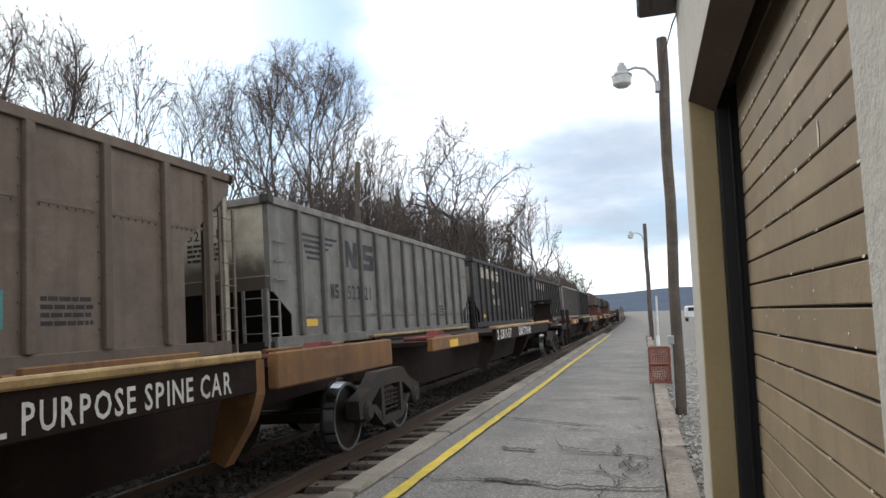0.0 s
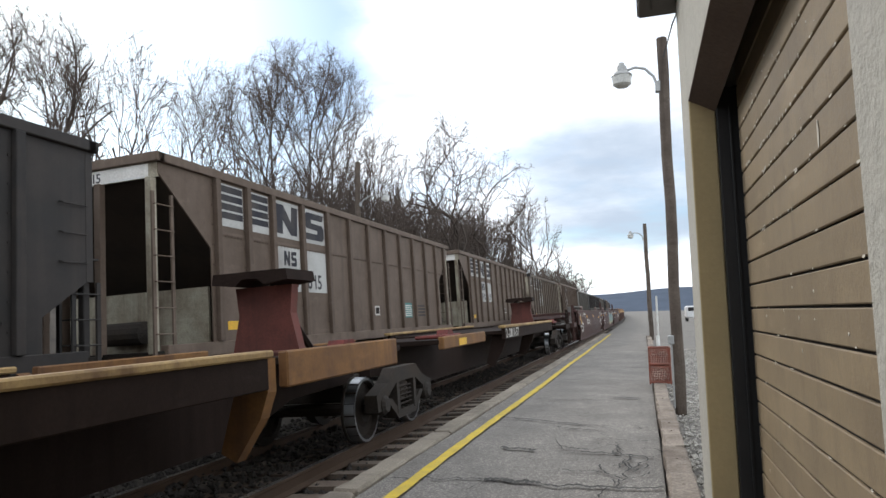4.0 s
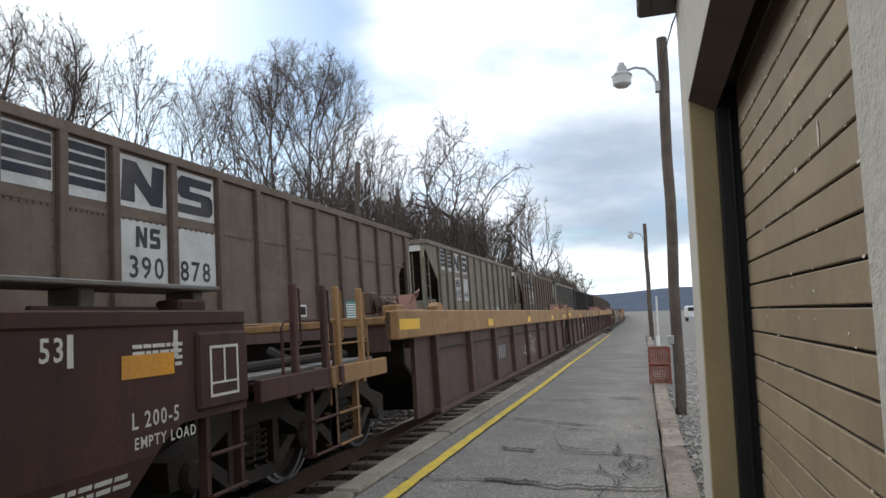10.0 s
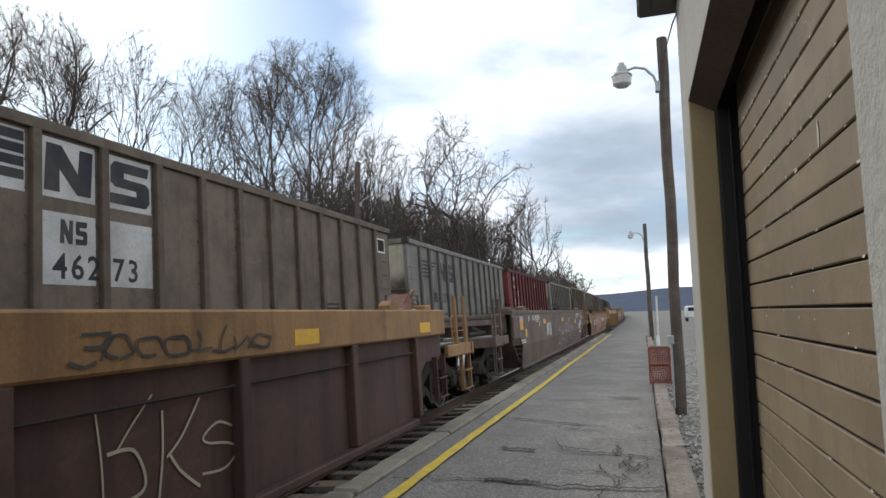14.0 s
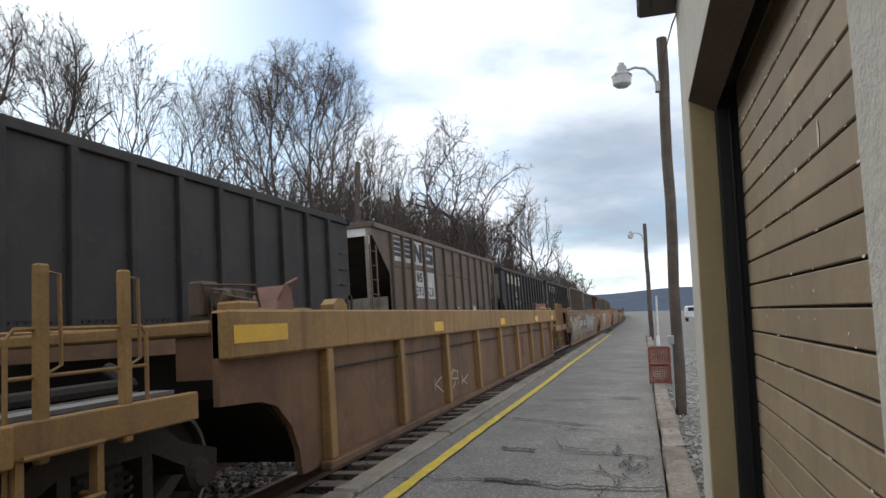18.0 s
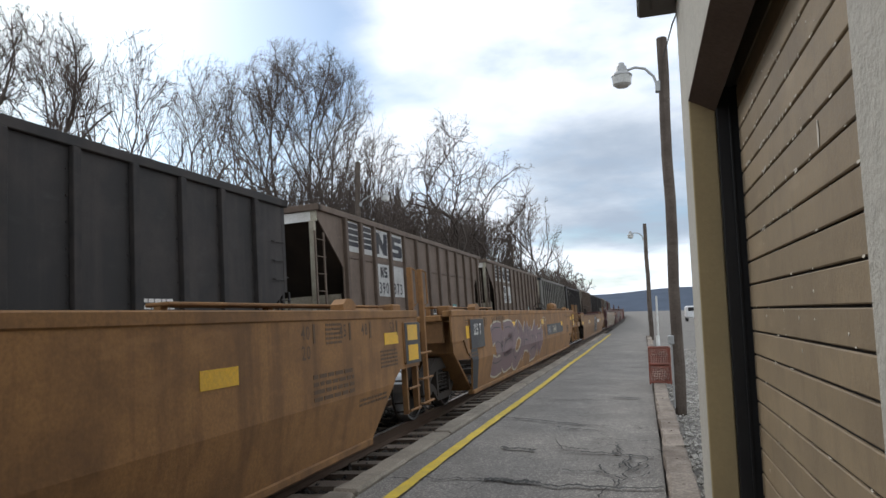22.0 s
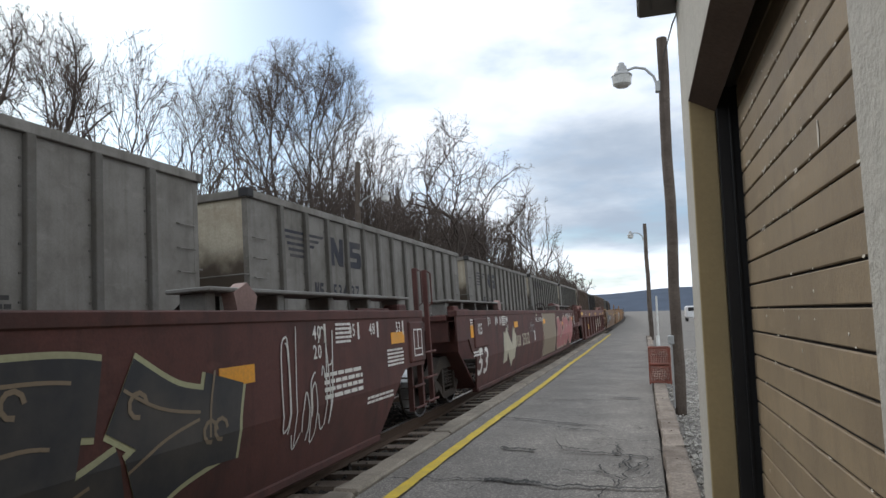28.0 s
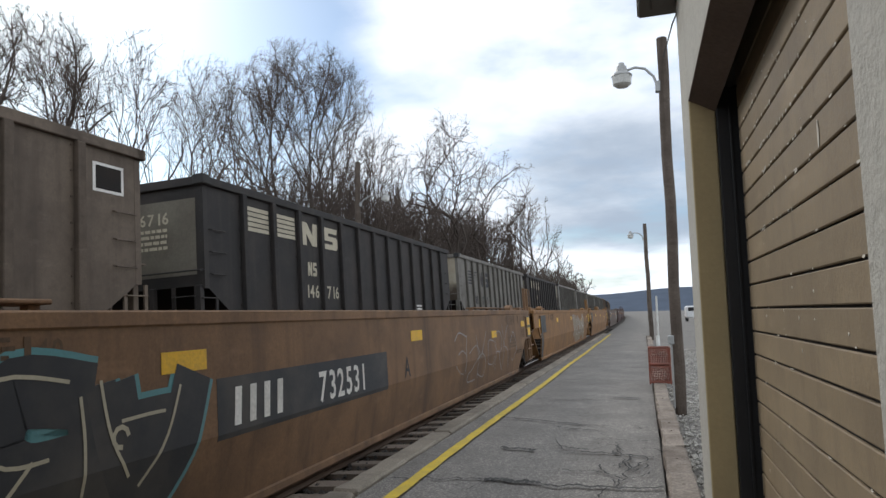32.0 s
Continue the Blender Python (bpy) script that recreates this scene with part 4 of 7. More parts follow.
def end_platform(car, ye, s, kind, paint, tall):
    """The walkway, steps, stakes and coupler at the outer end of a set of cars."""
    key = (kind, s, round(ye, 1), tall)
    a, b = sorted((ye, ye - s * 1.5))
    deck = piece("end_deck", ("end_deck", key), SPINE_DARK, lambda bm: box(bm, -1.40, 1.40, a, b, 1.02, 1.10, 0.01), car, "dark end deck")
    piece("draft_beam", ("draft_beam", key), SPINE_DARK, lambda bm: box(bm, -0.35, 0.35, a, b, 0.72, 1.02, 0.02), deck)
    piece("end_sill", ("end_sill_near", key), paint, lambda bm: box(bm, -1.5, 1.5, ye - 0.04, ye + 0.04, 0.92, 1.13, 0.01), deck)
    piece("deck_edge", ("deck_edge", key), paint, lambda bm: box(bm, 1.40, 1.47, a, b, 0.94, 1.13, 0.01), deck)

    def grating(bm):
        for i in range(9):
            x = -1.35 + i * 0.3
            box(bm, x, x + 0.24, a + 0.03, b - 0.03, 1.122, 1.15)
    piece("walkway_grating", ("walkway_grating", key), M_GRATE, grating, deck)
    for d in (0.25, 0.85):
        piece("stake", ("stake", key, d), paint, lambda bm: (box(bm, 1.40, 1.46, ye - s * d - 0.038, ye - s * d + 0.038, 0.9, 1.95 if tall else 1.72, 0.012), tube(bm, [(1.43, ye - s * d + 0.03, 1.91 if tall else 1.68), (1.43, ye - s * d + 0.12, 1.90 if tall else 1.67), (1.43, ye - s * d + 0.13, 1.4), (1.43, ye - s * d + 0.03, 1.36)], 0.012, 5)), deck)

    def rail(bm):
        y0, y1 = ye - s * 0.05, ye - s * 1.05
        tube(bm, [(1.42, y0, 0.75), (1.42, y0, 1.55), (1.42, y0 - s * 0.05, 1.6), (1.42, y1 + s * 0.05, 1.6), (1.42, y1, 1.55), (1.42, y1, 1.1)], 0.014, 6)
        tube(bm, [(1.42, y0, 1.35), (1.42, y1, 1.35)], 0.012, 6)
    piece("handrail", ("handrail", key), paint, rail, deck)

    def steps(bm):
        for z in (0.35, 0.66, 0.95):
            tube(bm, [(1.32, ye - s * 0.1, z), (1.48, ye - s * 0.1, z), (1.48, ye - s * 0.62, z), (1.32, ye - s * 0.62, z)], 0.016, 6)
        for y in (ye - s * 0.1, ye - s * 0.62):
            box(bm, 1.40, 1.46, y - 0.025, y + 0.025, 0.33, 1.1)
    piece("steps", ("steps", key), paint, steps, deck)
    piece("coupler", ("coupler_near", s, round(ye, 1)), M_STEEL, lambda bm: [make_coupler(bm, s), bm.transform(Matrix.Translation((0, ye - s * 0.1, 0)))], car)
    piece("brake_pipe", ("brake_pipe", key), M_STEEL, lambda bm: tube(bm, [(0.9, a, 1.2), (0.9, b, 1.2), (0.6, b + 0.1, 1.32)], 0.05, 8), deck)


def brake_gear(car, y, s, paint, key):
    """Air reservoir, brake wheel and valves on an end deck."""
    def tank(bm):
        lathe(bm, [(0, 0.06), (0.05, 0.16), (0.95, 0.16), (1.0, 0.06)], (0.75, y, 1.9), (0, 1, 0), 14)
        box(bm, 0.65, 0.85, y + 0.2, y + 0.3, 1.6, 1.8)
        box(bm, 0.65, 0.85, y + 0.7, y + 0.8, 1.6, 1.8)
    if key[0] in ("plum", "ochre", "orange"):
        piece("air_tank", ("air_tank", key), paint, tank, car, "horizontal air reservoir")

    def wheel(bm):
        c = Vector((0.3, y - 0.2, 1.86))
        pts = [c + Vector((0.22 * math.cos(q * 0.5236), 0, 0.22 * math.sin(q * 0.5236))) for q in range(13)]
        tube(bm, pts, 0.018, 5)
        for q in range(4):
            a = q * math.pi / 2
            tube(bm, [c, c + Vector((0.22 * math.cos(a), 0, 0.22 * math.sin(a)))], 0.012, 5)
        box(bm, 0.2, 0.4, y - 0.18, y - 0.02, 1.5, 1.90, 0.01)
    piece("brake_wheel", ("brake_wheel", key), M_STEEL, wheel, car)


def end_clutter(car, y, s, H, material, key):
    """Brake valves, pipes, handles and a slanting wedge on the end cover of a ribbed car."""
    def wedge(bm):
        prism(bm, [(y - 0.20, H + 0.02), (y + 0.14, H + 0.02), (y + 0.10, H + 0.24), (y + 0.02, H + 0.26)], "x", 1.05, 1.36)
        tube(bm, [(1.34, y - 0.12, H + 0.12), (1.42, y - 0.1, H + 0.26), (1.42, y + 0.1, H + 0.32), (1.36, y + 0.12, H + 0.2)], 0.014, 5)
    piece("wedge", ("wedge", key), mat("rusty_pink_metal", (0.24, 0.125, 0.10), 0.75, 0, RUST, 0.6), wedge, car, "rusty pinkish guide wedge")

    def valve(bm):
        yy = y + s * 0.55
        lathe(bm, [(0, 0.05), (0.03, 0.09), (0.30, 0.09), (0.33, 0.05)], (1.12, yy - 0.16, H + 0.14), (0, 1, 0), 12)
        box(bm, 1.04, 1.22, yy - 0.05, yy + 0.12, H + 0.0, H + 0.22, 0.015)
        box(bm, 0.86, 1.0, yy - 0.20, yy + 0.05, H + 0.0, H + 0.30, 0.02)
        for q in range(3):
            tube(bm, [(1.2 - 0.1 * q, yy - 0.3 + 0.1 * q, H - 0.02), (1.24 - 0.1 * q, yy - 0.25, H + 0.16 + 0.05 * q), (1.2, yy + 0.3, H + 0.12 + 0.07 * q), (1.22, yy + 0.36, H - 0.02)], 0.013, 5)
    piece("brake_valve", ("brake_valve", key), mat("dusty_rusty_steel", (0.11, 0.08, 0.062), 0.85, 0, RUST, 0.6), valve, car, "dusty brake valve and pipes")


def well_car(kind, length, ends, seed, marks):
    """One unit of a container well car. ends: which ends are outer ends of the set. marks: what is painted on it."""
    wd = WELL[kind]
    rng = random.Random(seed)
    paint = weathered("well_paint_" + kind, wd["col"], wd["dirt"])
    sill = weathered("well_sill_paint_" + kind, wd["sill"], wd["sdirt"], 0.6) if "sill" in wd else paint
    car = thing("well_car", wd["words"] + " steel container well car, empty", "well car", "intermodal train on the near track")
    P = length / 2 - 0.35            # half length of the side
    B = P - 1.5                      # half length of the deep well
    k = (kind, round(length, 1))
    style = wd["style"]
    H = ZS if style != "tapered" else 1.40

    def outline(z_in=0.22):
        if style == "tapered":
            return [(-P, 1.46), (-P, 0.98), (-B - 0.8, 0.92), (-B + 0.3, 0.22), (B - 0.3, 0.22), (B + 0.8, 0.92), (P, 0.98), (P, 1.46), (B + 0.1, 1.46), (B - 0.3, H), (-B + 0.3, H), (-B - 0.1, 1.46)]
        if kind in ("yellow", "red"):
            return [(-P, H), (-P, 0.98), (-9.2, 0.95), (-8.95, 0.88), (-8.72, 0.68), (-8.60, 0.45), (-8.56, 0.22), (B, 0.22), (B + 0.55, 0.85), (B + 0.75, 0.95), (P, 0.95), (P, H)]
        if style == "ribbed":
            return [(-P, H), (-P, 1.32), (-8.88, 1.32), (-8.93, 0.22), (B, 0.22), (B + 0.55, 0.85), (B + 0.75, 0.95), (P, 0.95), (P, H)]
        return [(-P, H), (-P, 1.18), (-B - 0.75, 1.18), (-B - 0.55, 0.95), (-B - 0.3, 0.85), (-B, 0.22), (B, 0.22), (B + 0.55, 0.85), (B + 0.75, 0.95), (P, 0.95), (P, H)]

    for s in (-1, 1):
        if style == "ribbed":
            piece("well_side", ("well_side", s, k), paint, lambda bm: prism(bm, outline(), "x", s * HALF - 0.16 if s > 0 else -HALF, s * HALF - 0.10 if s > 0 else -HALF + 0.06), car)
            piece("top_sill", ("top_sill", s, k), sill, lambda bm: box(bm, s * HALF - 0.17, s * HALF + 0.0, -P, P, H - 0.36, H + 0.02, 0.02), car, "wide weathered top sill")
        else:
            piece("well_side", ("well_side", s, k), paint, lambda bm: (prism(bm, outline(), "x", s * HALF - 0.03, s * HALF), lean_in(bm)), car)
            if style == "smooth":
                piece("top_chord", ("top_chord", s, k), paint, lambda bm: box(bm, s * HALF - 0.14, s * HALF + 0.015, -P, P, H - 0.09, H + 0.012, 0.012), car)
        piece("bottom_chord", ("bottom_chord", s, k), paint, lambda bm: box(bm, s * (HALF - (0.11 if style != "ribbed" else 0.0)) - 0.10, s * (HALF - (0.11 if style != "ribbed" else 0.0)) + 0.02, -B + 0.02, B - 0.02, 0.18, 0.26, 0.012), car)
    if style == "ribbed":
        n = 8
        for i in range(n + 1):
            y = -8.07 + 2.06 * i
            piece("side_post", ("side_post", k), sill if kind == "yellow" else paint, lambda bm: box(bm, HALF - 0.11, HALF - 0.005, -0.07, 0.07, 0.26, H - 0.36, 0.012), car, at=pose(0, y, 0))
            if i < n:
                wv = 2.06
                piece("side_pipe", ("side_pipe", k), M_STEEL, lambda bm: tube(bm, [(HALF - 0.06, 0.08, 1.12), (HALF - 0.06, wv - 0.08, 1.12)], 0.014, 5), car, at=pose(0, y, 0))
    elif style == "tapered":
        def inner(bm):
            box(bm, HALF - 0.16, HALF + 0.012, -B - 0.2, B + 0.2, H - 0.10, H + 0.01, 0.02)
        piece("top_chord", ("top_chord_in", k), sill, inner, car)
    # bulkheads, floor beams and container cones inside
    for s in (-1, 1):
        yb = s * (B - 0.1)
        # ribbed and tapered bulkheads: the recess's shade is put into a dark colour
        piece("bulkhead", ("bulkhead", s, k), M_DARK if style != "smooth" else paint, lambda bm: prism(bm, [(yb, 0.25), (yb + s * 1.0, 0.98), (yb + s * 1.0, H - 0.3), (yb + s * 0.95, H - 0.3), (yb + s * 0.95, 1.0), (yb - s * 0.05, 0.28)], "x", -HALF + 0.06, HALF - 0.17), car)
        piece("centre_sill", ("centre_sill", s, k), M_DARK, lambda bm: box(bm, -0.3, 0.3, min(yb, s * (P + 0.3)), max(yb, s * (P + 0.3)), 0.66, 0.98, 0.02), car)

        def cover(bm):
            a, b = sorted((s * (B + 0.5), s * P))
            box(bm, -1.2, 1.36, a, b, H - 0.16, H - 0.05, 0.02)
        ec = piece("end_cover", ("end_cover", s, k), sill if style == "ribbed" else paint, cover, car)
        for q in (0, 2):
            yy = s * (B + 0.6 + q * (P - B - 0.7) / 2)
            piece("cover_bracket", ("cover_bracket", s, q, k), paint, lambda bm: box(bm, 1.0, 1.36, yy - 0.04, yy + 0.04, H - 0.5, H - 0.165), ec)

        def guide(bm):
            yg = s * (B - 2.65 if kind in ("maroon", "plum") else B - 0.55)
            if kind in ("maroon", "plum", "red"):
                prism(bm, [(yg - 0.10, H), (yg + 0.14, H), (yg + 0.19, H + 0.14), (yg + 0.04, H + 0.25), (yg - 0.15, H + 0.16)], "x", HALF - 0.24, HALF - 0.12)
            else:
                prism(bm, [(yg - 0.16, H), (yg + 0.16, H), (yg + 0.16, H + 0.08), (yg + 0.06, H + 0.14), (yg - 0.06, H + 0.14), (yg - 0.16, H + 0.08)], "x", HALF - 0.20, HALF - 0.05)
        piece("container_guide", ("container_guide", s, k), mat("faded_pink_metal", (0.26, 0.17, 0.15), 0.7, 0, RUST, 0.4) if kind in ("maroon", "plum") else sill, guide, car)
        piece("lock_box", ("lock_box", s, k), sill, lambda bm: (box(bm, 1.2, 1.42, s * (P - 0.45) - 0.15, s * (P - 0.45) + 0.15, H - 0.05, H + 0.10, 0.02), tube(bm, [(1.3, s * (P - 0.7), H + 0.03), (1.3, s * (P - 1.7), H + 0.03)], 0.025, 6)), car)
    for i in range(5):
        y = -B + 0.6 + i * (2 * B - 1.2) / 4
        piece("floor_beam", ("floor_beam", k), M_DARK, lambda bm: box(bm, -HALF + 0.05, HALF - 0.12, -0.18, 0.18, 0.22, 0.34, 0.01), car, at=pose(0, y, 0))
    # trucks: the inner joint's truck belongs to the car that trails from it
    joint = -10.5 if -1 in ends else -9.0
    add_truck(car, joint, 0.48)
    if 1 in ends:
        add_truck(car, 10.5, 0.48)
    piece("joint_bearing", ("joint_bearing", k, joint), M_STEEL, lambda bm: (box(bm, -0.35, 0.35, -P - 0.6, -P + 0.2, 0.7, 1.0, 0.04), lathe(bm, [(0, 0.3), (0.2, 0.3)], (0, joint, 0.75), (0, 0, 1), 16)), car)

    for s in (-1, 1):
        def joint_ladder(bm):
            y = s * (P - 0.02)
            for z in (0.40, 0.68):
                tube(bm, [(HALF - 0.08, y, z), (HALF - 0.01, y, z), (HALF - 0.01, y - s * 0.42, z), (HALF - 0.08, y - s * 0.42, z)], 0.016, 6)
            for yy in (y - s * 0.01, y - s * 0.42):
                box(bm, HALF - 0.10, HALF - 0.03, yy - 0.022, yy + 0.022, 0.36, 1.0)
        if s == 1:
            piece("corner_steps", ("corner_steps", s, k), paint, joint_ladder, car)
        if s == 1 and style == "smooth" and 1 not in ends:
            for q in (0, 1):
                piece("joint_post", ("joint_post", q, k), paint, lambda bm: (box(bm, HALF - 0.14, HALF - 0.07, P + 0.09 + 0.45 * q, P + 0.15 + 0.45 * q, 0.35, 2.3, 0.008), tube(bm, [(HALF - 0.1, P + 0.16 + 0.45 * q, 1.75), (HALF - 0.04, P + 0.2 + 0.45 * q, 1.8), (HALF - 0.04, P + 0.2 + 0.45 * q, 2.25), (HALF - 0.1, P + 0.16 + 0.45 * q, 2.3)], 0.013, 5)), car)
            for z in (0.42, 0.75, 1.1):
                piece("joint_rung", ("joint_rung", z, k), paint, lambda bm: tube(bm, [(HALF - 0.08, P + 0.1, z), (HALF - 0.02, P + 0.12, z), (HALF - 0.02, P + 0.6, z), (HALF - 0.08, P + 0.62, z)], 0.016, 6), car)
        if style == "smooth":
            ya, yb2 = sorted((s * (P - 0.1), s * (P - 4.6)))
            piece("walkway_bar", ("walkway_bar", s, k), M_GRATE if kind in ("maroon", "plum") else paint, lambda bm: (box(bm, 1.0, 1.40, ya, yb2, H + 0.17, H + 0.205, 0.008), [box(bm, 1.05, 1.30, ya + 0.1 + q * (yb2 - ya - 0.3) / 4, ya + 0.22 + q * (yb2 - ya - 0.3) / 4, H - 0.1, H + 0.17, 0.01) for q in range(5)]) if kind in ("maroon", "plum") else (box(bm, 1.0, 1.22, ya, yb2, H + 0.07, H + 0.10, 0.008), [box(bm, 1.08, 1.14, ya + q * (yb2 - ya - 0.1) / 3, ya + 0.08 + q * (yb2 - ya - 0.1) / 3, H - 0.1, H + 0.07) for q in range(4)]), car, "raised walkway bar over the end")
            b0, b1 = (P - 0.6, P) if s > 0 else (-P, -8.9) if -1 in ends else (-8.65, -7.6)
            piece("end_box", ("end_box", b0, b1, k), paint, lambda bm: box(bm, HALF - 0.05, HALF + 0.03, b0, b1, 1.0, H - 0.14, 0.02), car)
            if kind in ("maroon", "plum") and s < 0 and -1 in ends:
                piece("hatch_frame", ("hatch_frame", k), paint, lambda bm: [box(bm, HALF + 0.0305, HALF + 0.045, b0 + a, b0 + c, za, zc) for a, c, za, zc in ((0.22, 0.62, 1.28, 1.31), (0.22, 0.62, 1.49, 1.52), (0.22, 0.25, 1.31, 1.49), (0.59, 0.62, 1.31, 1.49))], car)
                piece("grating_guard", ("grating_guard", k), M_GRATE, lambda bm: [prism(bm, [(-P - 0.06 - 0.09 * q, 1.12), (-P - 0.03 - 0.09 * q, 1.12), (-P - 0.03 - 0.09 * q, 1.62 - 0.04 * q), (-P - 0.06 - 0.09 * q, 1.62 - 0.04 * q)], "x", 1.20, 1.215) for q in range(9)] + [box(bm, 1.19, 1.20, -P - 0.86, -P - 0.03, 1.14 + 0.09 * q, 1.17 + 0.09 * q) for q in range(4)], car, "perforated metal guard")
            if kind in ("maroon", "plum") and s > 0:
                for q, (ya, yc, za, zc) in enumerate(((0.12, 0.46, 1.08, 1.10), (0.12, 0.46, 1.42, 1.44), (0.12, 0.14, 1.10, 1.42), (0.44, 0.46, 1.10, 1.42), (0.28, 0.30, 1.18, 1.42), (0.14, 0.44, 1.17, 1.185))):
                    piece("stencil_bar", ("stencil_bar", q, b0, k), M_WHITE, lambda bm: plate(bm, HALF + 0.0305, b0 + ya, b0 + yc, za, zc, 0.003), car)
            if s > 0:
                piece("tail_print", ("tail_print", s, k), M_WHITE if kind in ("maroon", "plum", "dusty") else M_FADED, lambda bm: small_print(bm, HALF + 0.001, s * (P - 2.6) - 0.45, s * (P - 2.6) + 0.45, 0.84, 1.12, 4, random.Random(19)), car)
    if style == "ribbed":
        for s in (-1, 1):
            end_clutter(car, s * (P - 1.15), s, H, paint, (s, k))
    for s in ends:
        end_platform(car, s * (length / 2 + 1.45), s, kind, sill if style == "ribbed" else paint, True)
        if s == 1 and kind in ("plum", "orange", "ochre", "bright", "dusty"):
            brake_gear(car, s * (length / 2 - 1.2) - 0.5, s, paint, (kind, s, round(length, 1)))
    # painted marks on the side that faces the platform
    x = HALF + 0.001 if style != "ribbed" else HALF + 0.001
    xr = x if style != "ribbed" else HALF - 0.099
    for i in range(5):
        y = (-8.59, -4.4, 0.4, 5.28, 8.7 if kind == "maroon" else 8.75)[i]
        zr = H - 0.30 if style == "ribbed" else 0.98 if style == "tapered" else 1.13 if i == 3 else 1.28
        wide = 0.27 if i == 0 else 0.23
        if style == "ribbed" and i == 0:
            y, wide, zr = -9.30, 0.40, H - 0.24
        elif style == "tapered" and i == 0:
            y = -8.96
        piece("reflector", ("reflector", k, i), M_ORANGE if kind in ("maroon", "plum", "dusty") else M_YELLOW, lambda bm: plate(bm, x, y - wide, y + wide, zr - (0.08 if i == 0 and style == "smooth" else 0), zr + 0.14), car)
    bar_ink = M_WHITE if kind in ("maroon", "plum", "dusty", "red", "greyside", "rustside") else M_FADED
    if style == "smooth":
        for s in (-1, 1):
            yy, steps2 = (s * (P - (1.6 if 1 in ends else 0.8)), (0.0, 0.85, 1.4, 2.2)) if s > 0 else (s * (P - 2.35), (0.0, 0.7, 1.15, 1.8))
            for txt, d in zip(("53", "48", "45", "40"), steps2):
                yt = yy - s * d
                piece("size_tick", ("size_tick", s, txt, k), bar_ink, lambda bm: plate(bm, x, yt - 0.02, yt + 0.02, 1.38, 1.56), car)
                letters("size_mark", txt, 0.13, bar_ink, car, x + 0.002, yt + 0.05 if s < 0 else yt - 0.25, 1.42, 0.004, 0.85)
            letters("size_mark", "20", 0.13, bar_ink, car, x + 0.002, yy - s * steps2[3] + (0.05 if s < 0 else -0.25), 1.24, 0.004, 0.85)
            yd = yy - s * (steps2[2] + 0.38)
            piece("data_print", ("data_print", s, k), bar_ink, lambda bm: small_print(bm, x, yd - 0.18, yd + 0.2, 1.36, 1.58, 5, random.Random(5)), car)
            yr = yy - s * 0.3 if s > 0 else yy - 0.55
            piece("repair_print", ("repair_print", s, k), bar_ink, lambda bm: small_print(bm, x, yr - 0.28, yr + 0.28, 1.02, 1.24, 5, random.Random(7)) if s > 0 and kind != "maroon" else small_print(bm, x, 8.56, 9.02, 1.33, 1.50, 4, random.Random(7)) if s > 0 else small_print(bm, x, -8.84, -8.26, 1.41, 1.55, 3, random.Random(7)), car)
            piece("load_print", ("load_print", s, k), bar_ink, lambda bm: (small_print(bm, x, yr - 0.9 if s > 0 else -8.75, yr - 0.1 if s > 0 else -8.05, 0.66 if s > 0 else 0.86, 0.76 if s > 0 else 0.97, 2, random.Random(9), 5), lean_in(bm)), car)
        if kind in ("orange", "ochre"):
            piece("black_end_paint", ("black_end_paint", k), M_GRAF["dark"], lambda bm: (prism(bm, [(-B - 0.35, 1.0), (-B - 0.32, 0.88), (-B + 0.03, 0.24), (-B + 0.34, 0.24), (-B + 0.12, 1.0)], "x", x - 0.001, x + 0.002), lean_in(bm)), car, "black painted end")
            piece("black_end_band", ("black_end_band", k), M_GRAF["dark"], lambda bm: plate(bm, HALF + 0.031, P - 0.59, P - 0.01, 1.0, H - 0.15, 0.002), car)
            for z in (1.04, 1.30):
                piece("reflector", ("reflector_end", k, z), M_YELLOW, lambda bm: plate(bm, HALF + 0.034, P - 0.50, P - 0.12, z, z + 0.20, 0.002), car)
            b0, b1 = (-P, -8.9) if -1 in ends else (-8.65, -7.6)
            piece("black_end_box", ("black_end_box", k, b0), M_GRAF["dark"], lambda bm: plate(bm, HALF + 0.031, b0 + 0.01, b1 - 0.01, 1.01, H - 0.15, 0.002), car, "black painted end box")
        piece("yellow_tag", ("yellow_tag", k), M_YELLOW, lambda bm: plate(bm, x, -P + 1.73, -P + 1.92, 1.0, 1.2), car)
    for mk in marks:
        if mk[0] == "text":
            _, txt, y, z, size, ink = mk
            lt = letters("lettering", txt, size, {"white": M_WHITE, "black": M_BLACKP, "yellow": M_YELLOW, "cream": M_GRAF["cream"]}[ink], car, (xr if z < 1.3 else x) + (0.033 if txt.startswith("125") else 0.003), y, z, 0.012, 1.15 if txt == "53" and size > 0.45 else 0.85)
            if style != "ribbed" and z < CREASE:
                lt.data = lt.data.copy()
                for v in lt.data.vertices:
                    v.co.x -= max(0.0, CREASE - z - v.co.z) * LEAN
        elif mk[0] == "owner":
            _, y, z, size, n2, ink = mk
            name_blocks(car, (xr if z < 1.3 else x) + 0.002, y, z, size, n2, {"white": M_WHITE, "black": M_BLACKP, "wine": M_GRAF["purple"], "grey": M_GRAF["grey"], "cream": M_GRAF["cream"]}[ink], style != "ribbed")
        elif mk[0] == "logo":
            _, y, z, size, ink = mk
            logo_bars(car, xr + 0.002, y, z, size, {"cream": M_GRAF["cream"], "wine": mat("dark_red_logo_paint", (0.12, 0.03, 0.035), 0.75, 0, DUST, 0.35)}[ink])
        elif mk[0] == "panel":
            _, y0, y1, z0, z1, ink = mk
            bm = bmesh.new()
